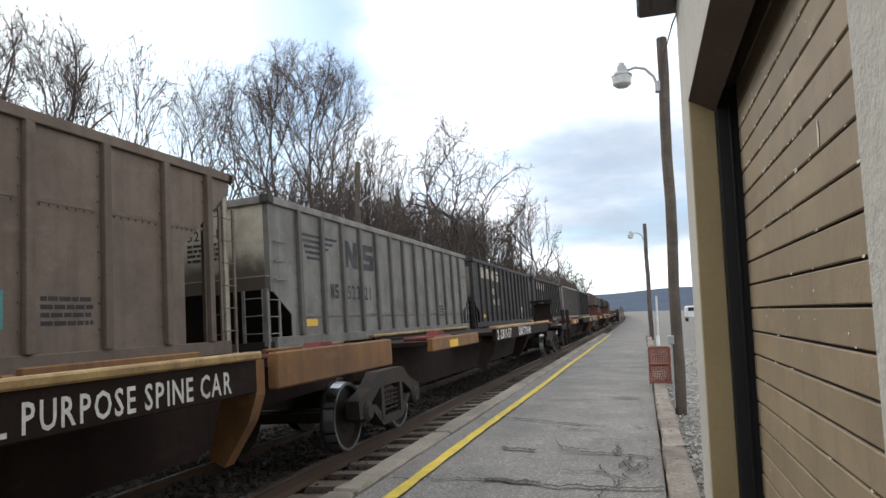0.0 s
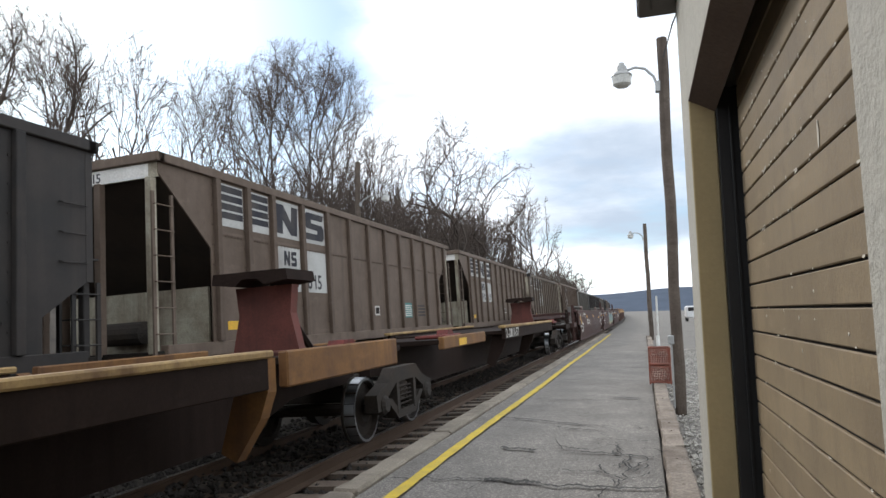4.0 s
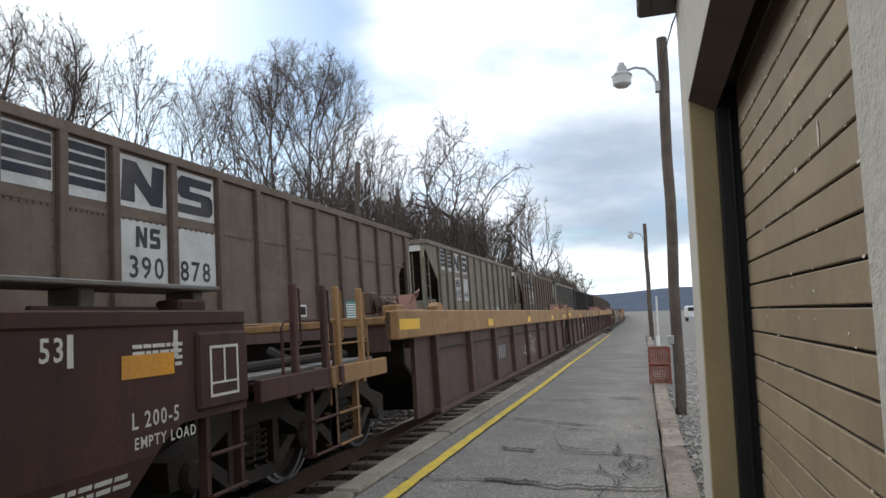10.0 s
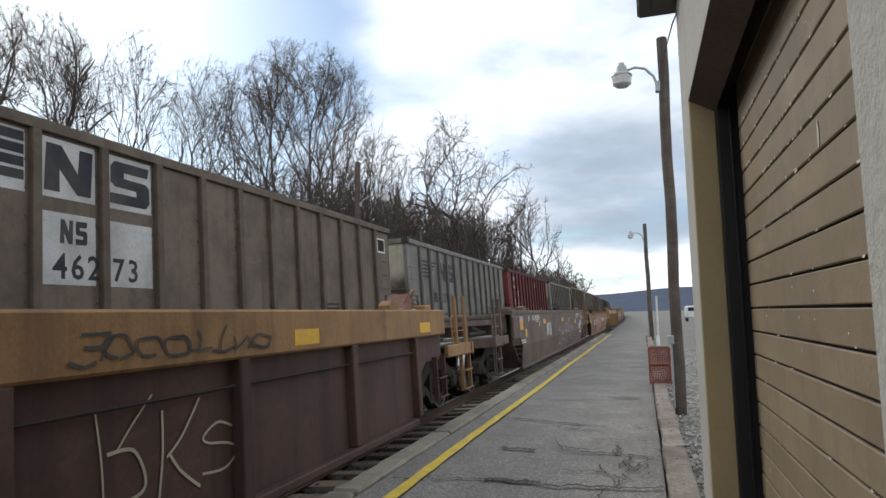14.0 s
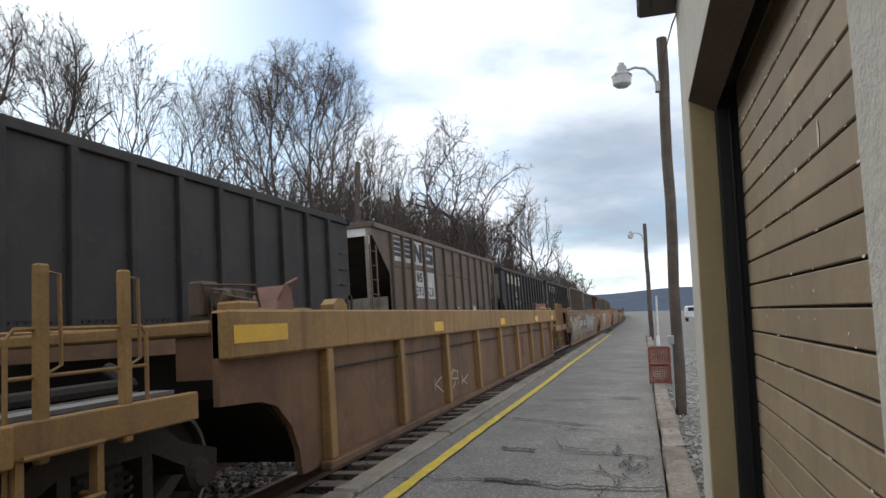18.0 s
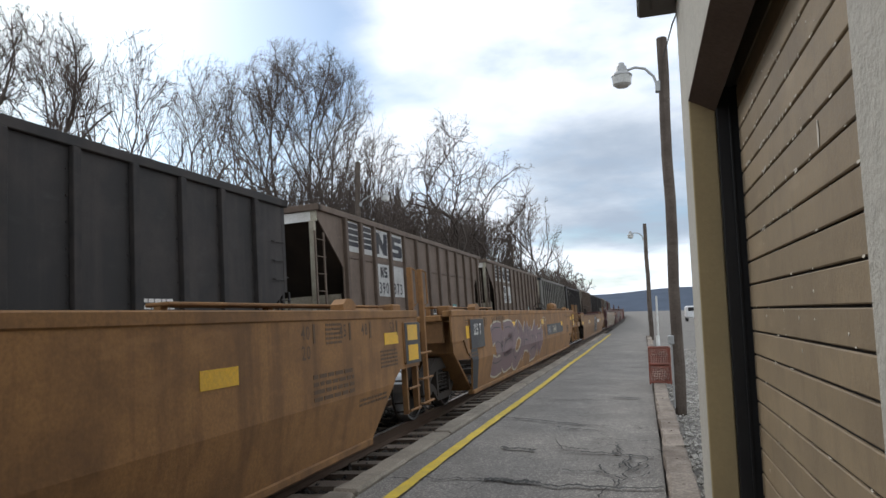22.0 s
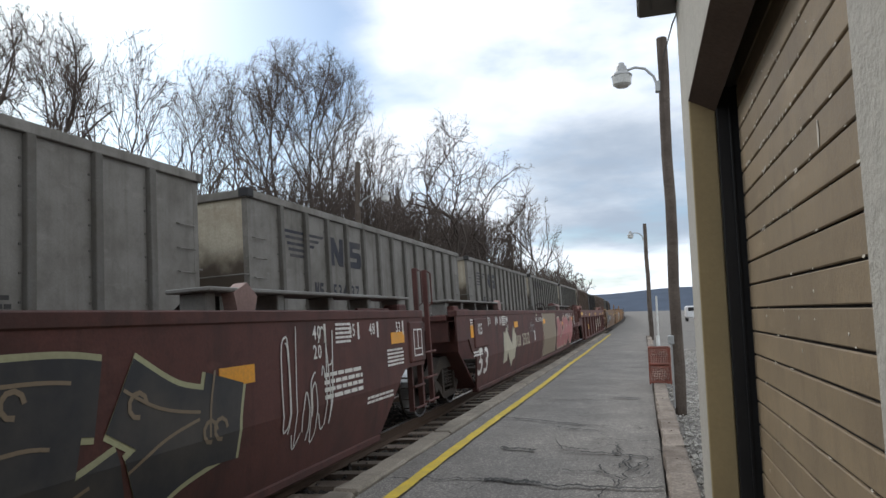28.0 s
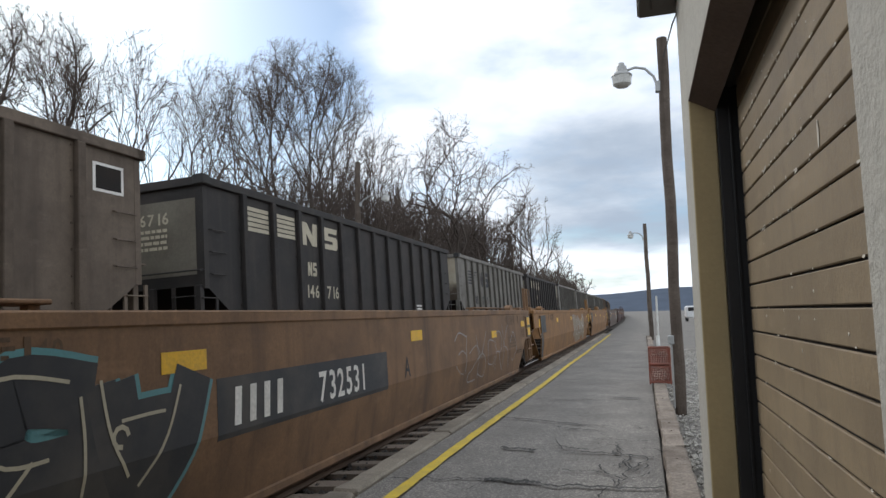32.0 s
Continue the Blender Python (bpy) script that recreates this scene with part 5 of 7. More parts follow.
            plate(bm, x - 0.0005, y0, y1, z0, z1, 0.002)
            if style != "ribbed":
                lean_in(bm)
            part("painted_panel", bm, {"dark": M_GRAF["dark"], "dusty": M_GRAF["tanned"]}[ink], car)
        elif mk[0] == "graffiti":
            _, y0, y1, z0, z1, fill, line, acc, sd, n2 = mk
            graffiti(car, xr + 0.002, y0, y1, z0, z1, fill, line, acc, sd, n2, style != "ribbed")
        elif mk[0] == "scrawl":
            _, y0, y1, z0, z1, colour, sd, n2 = mk
            scrawl(car, (xr if z0 < 1.25 else x) + 0.009, y0, y1, z0, z1, colour, sd, n2, 0.03, style != "ribbed")
        elif mk[0] == "wave":
            _, ya, yb, zw, ink = mk
            bm = bmesh.new()
            ribbon(bm, [(ya + (yb - ya) * q / 60, zw + 0.05 * math.sin(q * 0.33) + 0.03 * math.sin(q * 0.83)) for q in range(61)], 0.03, x + 0.008)
            part("painted_wave", bm, M_GRAF[ink], car, ink + " sprayed wavy line")
        elif mk[0] == "drawing":
            # a sprayed outline of peaks and long slopes
            for stroke in mk[1]:
                bm = bmesh.new()
                ribbon(bm, bend_line(stroke, 3), 0.028, x + 0.004)
                lean_in(bm)
                part("graffiti_stroke", bm, M_GRAF["grey"], car, "grey sprayed outline stroke")
        elif mk[0] == "edge":
            _, ya, za, zb2, ink = mk
            bm = bmesh.new()
            ribbon(bm, [(ya + 0.06 * math.sin(q * 0.5) + 0.03 * math.sin(q * 1.3) - 0.2 * (1 - q / 30), za + (zb2 - za) * q / 30) for q in range(31)], 0.035, x + 0.004)
            lean_in(bm)
            part("painted_edge", bm, M_GRAF[ink], car, ink + " wavy sprayed edge")
        elif mk[0] == "blank":
            _, ya, yb, za, zb2, ink = mk
            bm = bmesh.new()
            prism(bm, [(ya, za), (yb, za), (yb - 0.06, zb2), (ya, zb2)], "x", x, x + 0.003)
            prism(bm, [(yb + 0.17, za), (yb + 0.23, za), (yb + 0.06, zb2), (yb - 0.01, zb2)], "x", x, x + 0.003)
            prism(bm, [(yb + 0.27, za), (yb + 0.38, za), (yb + 0.66, zb2), (yb + 0.50, zb2)], "x", x, x + 0.003)
            part("painted_plate", bm, M_GRAF[ink], car, "scuffed " + ink + " painted plate")
        elif mk[0] == "round":
            _, y, z, r, ink = mk
            bm = bmesh.new()
            ribbon(bm, [(y + r * math.cos(q * 0.3142), z + r * math.sin(q * 0.3142)) for q in range(21)], 0.025, x + 0.002)
            part("round_mark", bm, M_GRAF[ink], car)
    return car




def spine_car(length, ends, number, texts, hitch_at):
    car = thing("spine_car", "rusty yellow-edged articulated spine car, empty, on the near track", "spine car", "intermodal train on the near track")
    P = length / 2 - 0.9
    k = ("spine", round(length, 1))
    zt = 1.36
    r0, r1 = -3.3, (3.1 if 1 in ends else 4.9)
    piece("centre_sill", ("centre_sill", k), SPINE_DARK, lambda bm: prism(bm, [(-P - 0.6, 1.15), (-P - 0.6, 0.75), (-P + 1.2, 0.72), (-P + 2.4, 0.40), (P - 2.4, 0.40), (P - 1.2, 0.72), (P + 0.6, 0.75), (P + 0.6, 1.15)], "x", -0.42, 0.42), car, "deep dark box-shaped spine")
    piece("deck", ("deck", k), SPINE_DARK, lambda bm: [box(bm, -1.38, 1.38, a, b, 1.16, 1.24, 0.01) for a, b in ((-P, -P + 2.8), (r0, r1), (P - 1.8, P))], car)
    for s in (-1, 1):
        piece("side_board", ("side_board", s, k), SPINE_DARK, lambda bm: box(bm, s * 1.40 - 0.04, s * 1.40 + 0.04, r0, r1, 1.03, zt - 0.06, 0.01), car, "dark side board with white lettering")
        piece("side_rail", ("side_rail", s, k), SPINE_PAINT, lambda bm: box(bm, s * 1.40 - 0.09, s * 1.40 + 0.07, r0 - 0.1, r1 + 0.05, zt - 0.065, zt, 0.015), car, "worn yellow top rail")
        piece("end_board", ("end_board", s, k), SPINE_RUST, lambda bm: box(bm, s * 1.40 - 0.05, s * 1.40 + 0.05, -P, -P + 2.9, 1.08, zt - 0.08, 0.015), car, "worn yellow end board")
        if 1 not in ends:
            piece("end_board", ("end_board_far", s, k), SPINE_RUST, lambda bm: box(bm, s * 1.40 - 0.05, s * 1.40 + 0.05, 5.2, 7.95, 1.02, zt - 0.02, 0.015), car, "worn yellow end board")
        for y in ((r0 + 0.3, 1.2) if 1 in ends else (r1 + 0.14, r0 + 0.3, 1.2)):
            piece("gusset", ("gusset", s, round(y, 2), k), SPINE_RUST if y > 3 else SPINE_DARK, lambda bm: prism(bm, [(s * 0.9, 0.5), (s * 1.1, 1.16), (s * 1.38, 1.29), (s * 1.38, 1.0), (s * 1.30, 0.78), (s * 1.05, 0.42)], "y", y - 0.07, y + 0.07), car)

    def fold(bm, y):
        if True:
            box(bm, 0.75, 1.3, y - 0.5, y + 0.5, 1.24, 1.30, 0.02)
            prism(bm, [(y - 0.2, 1.29), (y + 0.2, 1.29), (y + 0.12, 1.38), (y - 0.12, 1.38)], "x", 1.05, 1.25)
    for y in (-P + 1.1, P - 1.3):
        piece("container_pedestal", ("container_pedestal", k, round(y, 2)), weathered("pedestal_red", (0.20, 0.045, 0.04), (0.06, 0.03, 0.025)), lambda bm: fold(bm, y), car, "red container pedestal")
    add_truck(car, -length / 2, 0.42)
    if 1 in ends:
        add_truck(car, length / 2, 0.42)
    for s in ends:
        end_platform(car, s * (length / 2 + 1.35), s, "spine", SPINE_DARK, False)

    def hitch(bm):
        prism(bm, [(-0.48, 1.2), (0.48, 1.2), (0.36, 1.75), (0.4, 2.1), (-0.4, 2.1), (-0.36, 1.75)], "y", hitch_at - 0.08, hitch_at + 0.08)
        box(bm, -0.5, 0.5, hitch_at - 0.25, hitch_at + 0.25, 1.2, 1.30, 0.02)
    if hitch_at is not None:
        y = hitch_at
        hp = piece("trailer_hitch", ("trailer_hitch", k), SPINE_DARK if y < 0 else weathered("hitch_red", (0.17, 0.06, 0.05), (0.07, 0.035, 0.03)), hitch, car, "raised trailer hitch")
        piece("hitch_plate", ("hitch_plate", k), SPINE_DARK, lambda bm: prism(bm, [(-0.52, 2.14), (-0.2, 2.10), (-0.1, 2.18), (0.1, 2.18), (0.2, 2.10), (0.52, 2.14), (0.5, 2.27), (-0.5, 2.27)], "y", y - 0.4, y + 0.3), hp)
        piece("hitch_strut", ("hitch_strut", k), SPINE_DARK, lambda bm: [tube(bm, [(x, y + 0.1, 2.1), (x, y + 1.1, 1.26)], 0.05, 6) for x in (0.0,)], hp)
    for txt, y in texts:
        letters("lettering", txt, 0.165 if len(txt) > 12 else 0.21, M_WHITE, car, 1.443, y, 1.07, 0.008, 0.74 if len(txt) > 12 else 1.24, "white stencilled lettering")
    if number == "370643" and 1 in ends:
        name_blocks(car, 1.443, -0.58, 1.07, 0.21, 4, M_WHITE)
    piece("reflector", ("reflector_spine", k), M_YELLOW, lambda bm: plate(bm, 1.452, -P + 0.9, -P + 1.4, 1.1, 1.22), car)
    return car


def place_set(centres, maker):
    """The cars of one set, by where their middles stand along the track at the start."""
    n = len(centres)
    for i, c in enumerate(centres):
        ends = tuple(e for e, ok in ((-1, i == 0), (1, i == n - 1)) if ok)
        NEAR_CARS.append((maker(i, ends), c))


def wells(centres, kind, marks, length=20.2):
    place_set(centres, lambda i, ends: well_car(kind if i == 0 or kind != "orange" else "ochre", length, ends, int(centres[0]) + i, marks[i] if i < len(marks) else []))


PURPOSE, TWIN = ("TWIN 28 ALL PURPOSE SPINE CAR", 1.5), ("2-28/1-57", -3.2)
place_set([-17.55, -0.05, 17.45], lambda i, ends: spine_car(17.5, ends, "370643", [[PURPOSE], [PURPOSE], [TWIN, ("370643", 0.07)]][i], None))
place_set([39.45, 58.65, 76.95], lambda i, ends: spine_car((20.1, 18.3, 18.3)[i], ends, "370828", [[("370828", 1.2), ("2-28/1-57", 3.5)], [("TWIN 28 ALL PURPOSE SPINE CAR", -3.2)], [TWIN]][i], (-8.0, 7.3, 6.2)[i]))
wells([100.5, 120.7, 141.1], "maroon", [
    [("text", "53", -7.80, 0.62, 0.47, "white"), ("owner", -4.6, 0.93, 0.30, 4, "white"), ("text", "211181", -3.4, 0.93, 0.28, "white"), ("round", -1.8, 0.98, 0.17, "cream"), ("scrawl", -0.4, 5.2, 0.35, 1.45, "grey", 11, 8), ("round", 6.05, 1.15, 0.36, "rust")],
    [("text", "53", -7.80, 0.62, 0.47, "white"), ("text", "125 T", -8.45, 1.25, 0.20, "white"), ("text", "C", -3.4, 0.55, 0.30, "white"), ("owner", -0.35, 1.50, 0.09, 4, "white"), ("text", "211181 C", 0.05, 1.50, 0.10, "white"), ("scrawl", -2.4, -1.0, 0.4, 1.4, "grey", 12, 2), ("graffiti", -0.2, 6.6, 0.55, 1.46, "teal", "cream", "pink", 17, 6), ("graffiti", 0.1, 6.9, 0.36, 1.36, "lime", "pink", "teal", 13, 5)],
    [("text", "53", -7.80, 0.62, 0.47, "white"), ("text", "125 T", -8.45, 1.25, 0.20, "white"), ("drawing", [[(-6.94, 0.98), (-6.53, 1.22), (-6.0, 1.62), (-5.39, 1.25), (-5.66, 1.2), (-5.98, 0.9), (-5.77, 0.63)], [(-6.78, 0.77), (-6.05, 1.08), (-6.32, 0.9), (-6.26, 0.72)], [(-5.31, 1.01), (-5.28, 1.57), (-4.31, 1.45)], [(-5.82, 0.52), (-5.47, 0.88), (-4.86, 0.89), (-4.95, 0.67)]]), ("round", -6.55, 1.02, 0.12, "cream"), ("owner", 2.3, 0.85, 0.34, 4, "white"), ("text", "211181", 3.6, 0.85, 0.32, "white"), ("text", "A", 1.3, 0.82, 0.28, "white"), ("text", "L 200-5", 8.54, 0.98, 0.10, "white"), ("text", "EMPTY LOAD", 8.56, 0.86, 0.07, "white"), ("scrawl", -1.6, 1.0, 0.8, 1.45, "tanned", 15, 5), ("round", 0.5, 0.85, 0.2, "cream")]])
wells([164.0, 184.3, 205.1], "rustside", [
    [("scrawl", -0.5, 1.7, 0.45, 1.05, "white", 21, 6), ("owner", -3.4, 0.65, 0.28, 4, "grey")],
    [("text", "C", -5.65, 0.72, 0.24, "black"), ("text", "53", -5.15, 0.52, 0.36, "black"), ("logo", -2.62, 0.45, 0.52, "cream"), ("scrawl", -2.8, 1.0, 1.38, 1.58, "dark", 22, 12)],
    [("text", "25-T", -7.55, 0.62, 0.28, "white"), ("owner", -6.0, 0.62, 0.24, 4, "white"), ("text", "720188", -5.0, 0.62, 0.24, "white"), ("scrawl", 2.9, 4.3, 0.4, 1.05, "cream", 23, 3), ("scrawl", 2.6, 4.6, 1.38, 1.58, "dark", 24, 8)]])
wells([230.2], "dusty", [[("owner", -4.0, 0.9, 0.4, 4, "white"), ("scrawl", -1, 4, 0.4, 1.4, "white", 31, 6)]])
wells([253.8], "bright", [[("panel", -6.4, -3.6, 0.62, 1.12, "dark"), ("owner", -6.2, 0.72, 0.34, 4, "white"), ("text", "470016", -4.9, 0.72, 0.34, "white"), ("graffiti", -3.6, 0.7, 0.32, 1.32, "pink", "cream", "rust", 32, 5), ("blank", 1.86, 3.15, 0.94, 1.12, "white")]])
wells([277.45], "yellow", [[("logo", 2.0, 0.50, 0.52, "wine"), ("text", "53", 5.2, 0.85, 0.34, "black"), ("scrawl", -4.6, -2.6, 0.4, 0.7, "cream", 33, 4)]])
wells([300.7, 320.8, 342.0], "orange", [
    [("graffiti", -8.0, -4.2, 0.26, 1.46, "tanned", "dark", "white", 41, 4), ("graffiti", -4.2, -0.9, 0.26, 0.82, "tanned", "rust", "cream", 47, 5), ("wave", -6.6, -1.9, 1.50, "teal"), ("panel", -4.05, -0.8, 0.84, 1.26, "dark"), ("owner", -3.8, 0.92, 0.28, 4, "white"), ("text", "766445", -2.4, 0.92, 0.28, "white"), ("graffiti", -0.6, 4.6, 0.40, 1.52, "grey", "dark", "lime", 42, 9)],
    [("text", "125 T", -8.45, 1.25, 0.20, "white"), ("text", "53", -7.35, 0.6, 0.42, "black"), ("graffiti", -4.9, -1.3, 0.32, 1.5, "grey", "dark", "white", 43, 5), ("text", "C", -0.6, 0.95, 0.25, "black"), ("owner", 1.4, 0.6, 0.5, 3, "wine")],
    [("text", "125 T", -8.45, 1.25, 0.20, "white"), ("graffiti", -6.9, 0.1, 0.3, 1.5, "purple", "cream", "dark", 44, 6), ("text", "B", 0.6, 0.9, 0.30, "black"), ("panel", 1.3, 5.6, 0.90, 1.24, "dark"), ("owner", 1.5, 0.96, 0.22, 4, "grey"), ("text", "766445", 2.7, 0.96, 0.22, "cream"), ("scrawl", -0.2, 1.1, 1.2, 1.5, "cream", 45, 4)]])
wells([365.5], "bright", [[("owner", -5.38, 0.97, 0.17, 4, "white"), ("text", "470182", -4.72, 0.97, 0.17, "white"), ("graffiti", -0.8, 1.6, 0.3, 1.34, "dark", "dark", "white", 46, 5), ("blank", 1.9, 3.68, 0.91, 1.08, "white")]])
wells([388.5, 408.8, 430.1], "plum", [
    [("panel", -7.5, 7.5, 0.3, 1.5, "dusty"), ("graffiti", -4, 3, 0.3, 1.4, "tanned", "white", "grey", 51, 6), ("scrawl", 4, 7.5, 0.4, 1.4, "white", 52, 6)],
    [("owner", -4.1, 0.45, 0.38, 4, "cream"), ("text", "255112", -2.5, 0.45, 0.36, "yellow"), ("scrawl", -2.3, -0.9, 1.0, 1.5, "white", 53, 4), ("graffiti", -0.4, 5.2, 0.3, 1.48, "dark", "lime", "tanned", 54, 5), ("scrawl", 5.9, 6.9, 0.4, 1.5, "white", 55, 6)],
    [("text", "53", -8.4, 0.50, 0.50, "white"), ("text", "125", -8.45, 1.25, 0.20, "white"), ("graffiti", -5.9, -4.7, 0.3, 1.45, "cream", "dark", "cream", 56, 1), ("owner", -4.6, 0.82, 0.26, 4, "cream"), ("text", "255112", -3.65, 0.82, 0.29, "cream"), ("text", "B", -1.73, 0.86, 0.28, "white"), ("text", "WELL LD LMT 120000", -1.28, 1.36, 0.12, "white"), ("text", "B", 0.02, 1.52, 0.11, "white"), ("owner", -1.2, 1.53, 0.10, 4, "cream"), ("scrawl", -2.5, -1.7, 1.05, 1.55, "grey", 58, 2), ("panel", 0.15, 3.1, 0.3, 1.62, "dusty"), ("edge", 0.15, 0.3, 1.62, "cream"), ("edge", 3.1, 0.3, 1.62, "cream"), ("graffiti", 3.5, 8.6, 0.3, 1.5, "pink", "cream", "pink", 57, 6)]])
wells([453.45], "red", [[("text", "53", -7.75, 0.60, 0.44, "cream"), ("owner", -5.9, 0.65, 0.28, 3, "cream"), ("text", "73016", -4.8, 0.65, 0.28, "yellow"), ("graffiti", 0.6, 6.3, 0.32, 1.3, "cream", "purple", "white", 61, 6), ("text", "40 20", 5.6, 1.40, 0.15, "white"), ("text", "40 20", -3.3, 1.40, 0.15, "white"), ("text", "53", -8.3, 1.40, 0.15, "white"), ("text", "48", -7.2, 1.40, 0.15, "white")]], 20.6)
wells([476.4, 496.8, 517.2], "orange", [
    [("graffiti", -7.6, -4.3, 0.3, 1.5, "dark", "teal", "cream", 62, 4), ("panel", -4.06, -0.74, 0.76, 1.20, "dark"), ("owner", -3.86, 0.84, 0.28, 4, "white"), ("text", "732531", -2.5, 0.84, 0.28, "white"), ("text", "A", -0.15, 0.84, 0.26, "black"), ("scrawl", 2.2, 7.6, 0.4, 1.45, "grey", 63, 7)],
    [("graffiti", 1.0, 6.4, 0.3, 1.5, "tanned", "grey", "white", 64, 6)], []])
wells([541.0], "dusty", [[]])
wells([564.5, 584.8, 605.1], "maroon", [[], [], []])
wells([628.6], "bright", [[]])
wells([652.0, 672.3, 692.6], "dusty", [[], [], []])
wells([716.0, 736.3, 756.6], "orange", [[], [], []])


# ---- the platform ----


def asphalt():
    """Worn asphalt: pale stone chips showing through a dull grey binder, in patches more and less worn."""
    m = bpy.data.materials.new("worn_asphalt")
    m.use_nodes = True
    n, l = m.node_tree.nodes, m.node_tree.links
    b = n["Principled BSDF"]
    b.inputs["Specular IOR Level"].default_value = 0.2
    co = n.new("ShaderNodeTexCoord")

    def noise(scale, detail):
        t = n.new("ShaderNodeTexNoise")
        t.inputs["Scale"].default_value, t.inputs["Detail"].default_value, t.inputs["Roughness"].default_value = scale, detail, 0.65
        l.new(co.outputs["Object"], t.inputs[0])
        return t.outputs["Fac"]

    def span(v, lo, hi, a=0.0, c=1.0):
        r = n.new("ShaderNodeMapRange")
        for i, q in enumerate((lo, hi, a, c)):
            r.inputs[i + 1].default_value = q
        l.new(v, r.inputs[0])
        return r.outputs[0]

    def mix(f, a, c):
        x = n.new("ShaderNodeMix")
        x.data_type = "RGBA"
        l.new(f, x.inputs[0])
        for i, v in ((6, a), (7, c)):
            if isinstance(v, tuple):
                x.inputs[i].default_value = (*v, 1)
            else:
                l.new(v, x.inputs[i])
        return x.outputs[2]
    chips = n.new("ShaderNodeTexVoronoi")
    chips.inputs["Scale"].default_value = 75
    l.new(co.outputs["Object"], chips.inputs[0])
    sep = n.new("ShaderNodeSeparateXYZ")
    l.new(chips.outputs["Color"], sep.inputs[0])
    binder = mix(span(noise(90, 4), 0.3, 0.7), (0.135, 0.124, 0.113), (0.20, 0.186, 0.170))
    stone = mix(sep.outputs[1], (0.19, 0.176, 0.158), (0.36, 0.335, 0.30))
    c = mix(span(sep.outputs[0], 0.52, 0.62), binder, stone)
    c = mix(span(noise(0.9, 8), 0.40, 0.66, 0.0, 0.55), c, (0.125, 0.116, 0.107))
    c = mix(span(noise(4.5, 6), 0.58, 0.72, 0.0, 0.5), c, (0.075, 0.07, 0.065))
    c = mix(span(noise(2.1, 5), 0.60, 0.75, 0.0, 0.4), c, (0.33, 0.31, 0.275))
    l.new(c, b.inputs["Base Color"])
    b.inputs["Roughness"].default_value = 0.92
    bp = n.new("ShaderNodeBump")
    bp.inputs["Strength"].default_value, bp.inputs["Distance"].default_value = 0.6, 0.012
    l.new(noise(45, 6), bp.inputs["Height"])
    l.new(bp.outputs[0], b.inputs["Normal"])
    return m


M_ASPHALT = asphalt()
M_CONCRETE = mat("weathered_concrete", (0.27, 0.235, 0.19), 0.9, 0, (0.10, 0.085, 0.068), 0.8, 0.3, 0.8, 1.4, vary=0.14)
M_LINE = mat("worn_yellow_line", (0.62, 0.45, 0.05), 0.75, 0, (0.25, 0.2, 0.10), 0.55, 0.2, 0.3, 2.0)
M_TAR = mat("black_tar_crack", (0.038, 0.036, 0.034), 0.9, 0, (0.10, 0.095, 0.088), 0.6, 0.4, 0.3, 3.0)
M_TIMBER = mat("grey_weathered_timber", (0.255, 0.215, 0.178), 0.92, 0, (0.09, 0.065, 0.05), 0.85, 0.4, 0.9, 1.0, 0.3, vary=0.2)
M_GRAVEL = mat("pale_gravel", (0.44, 0.42, 0.38), 0.95, 0, (0.15, 0.14, 0.125), 0.7, 0.45, 1.0, 1.0)
PLAT_END = 48.0


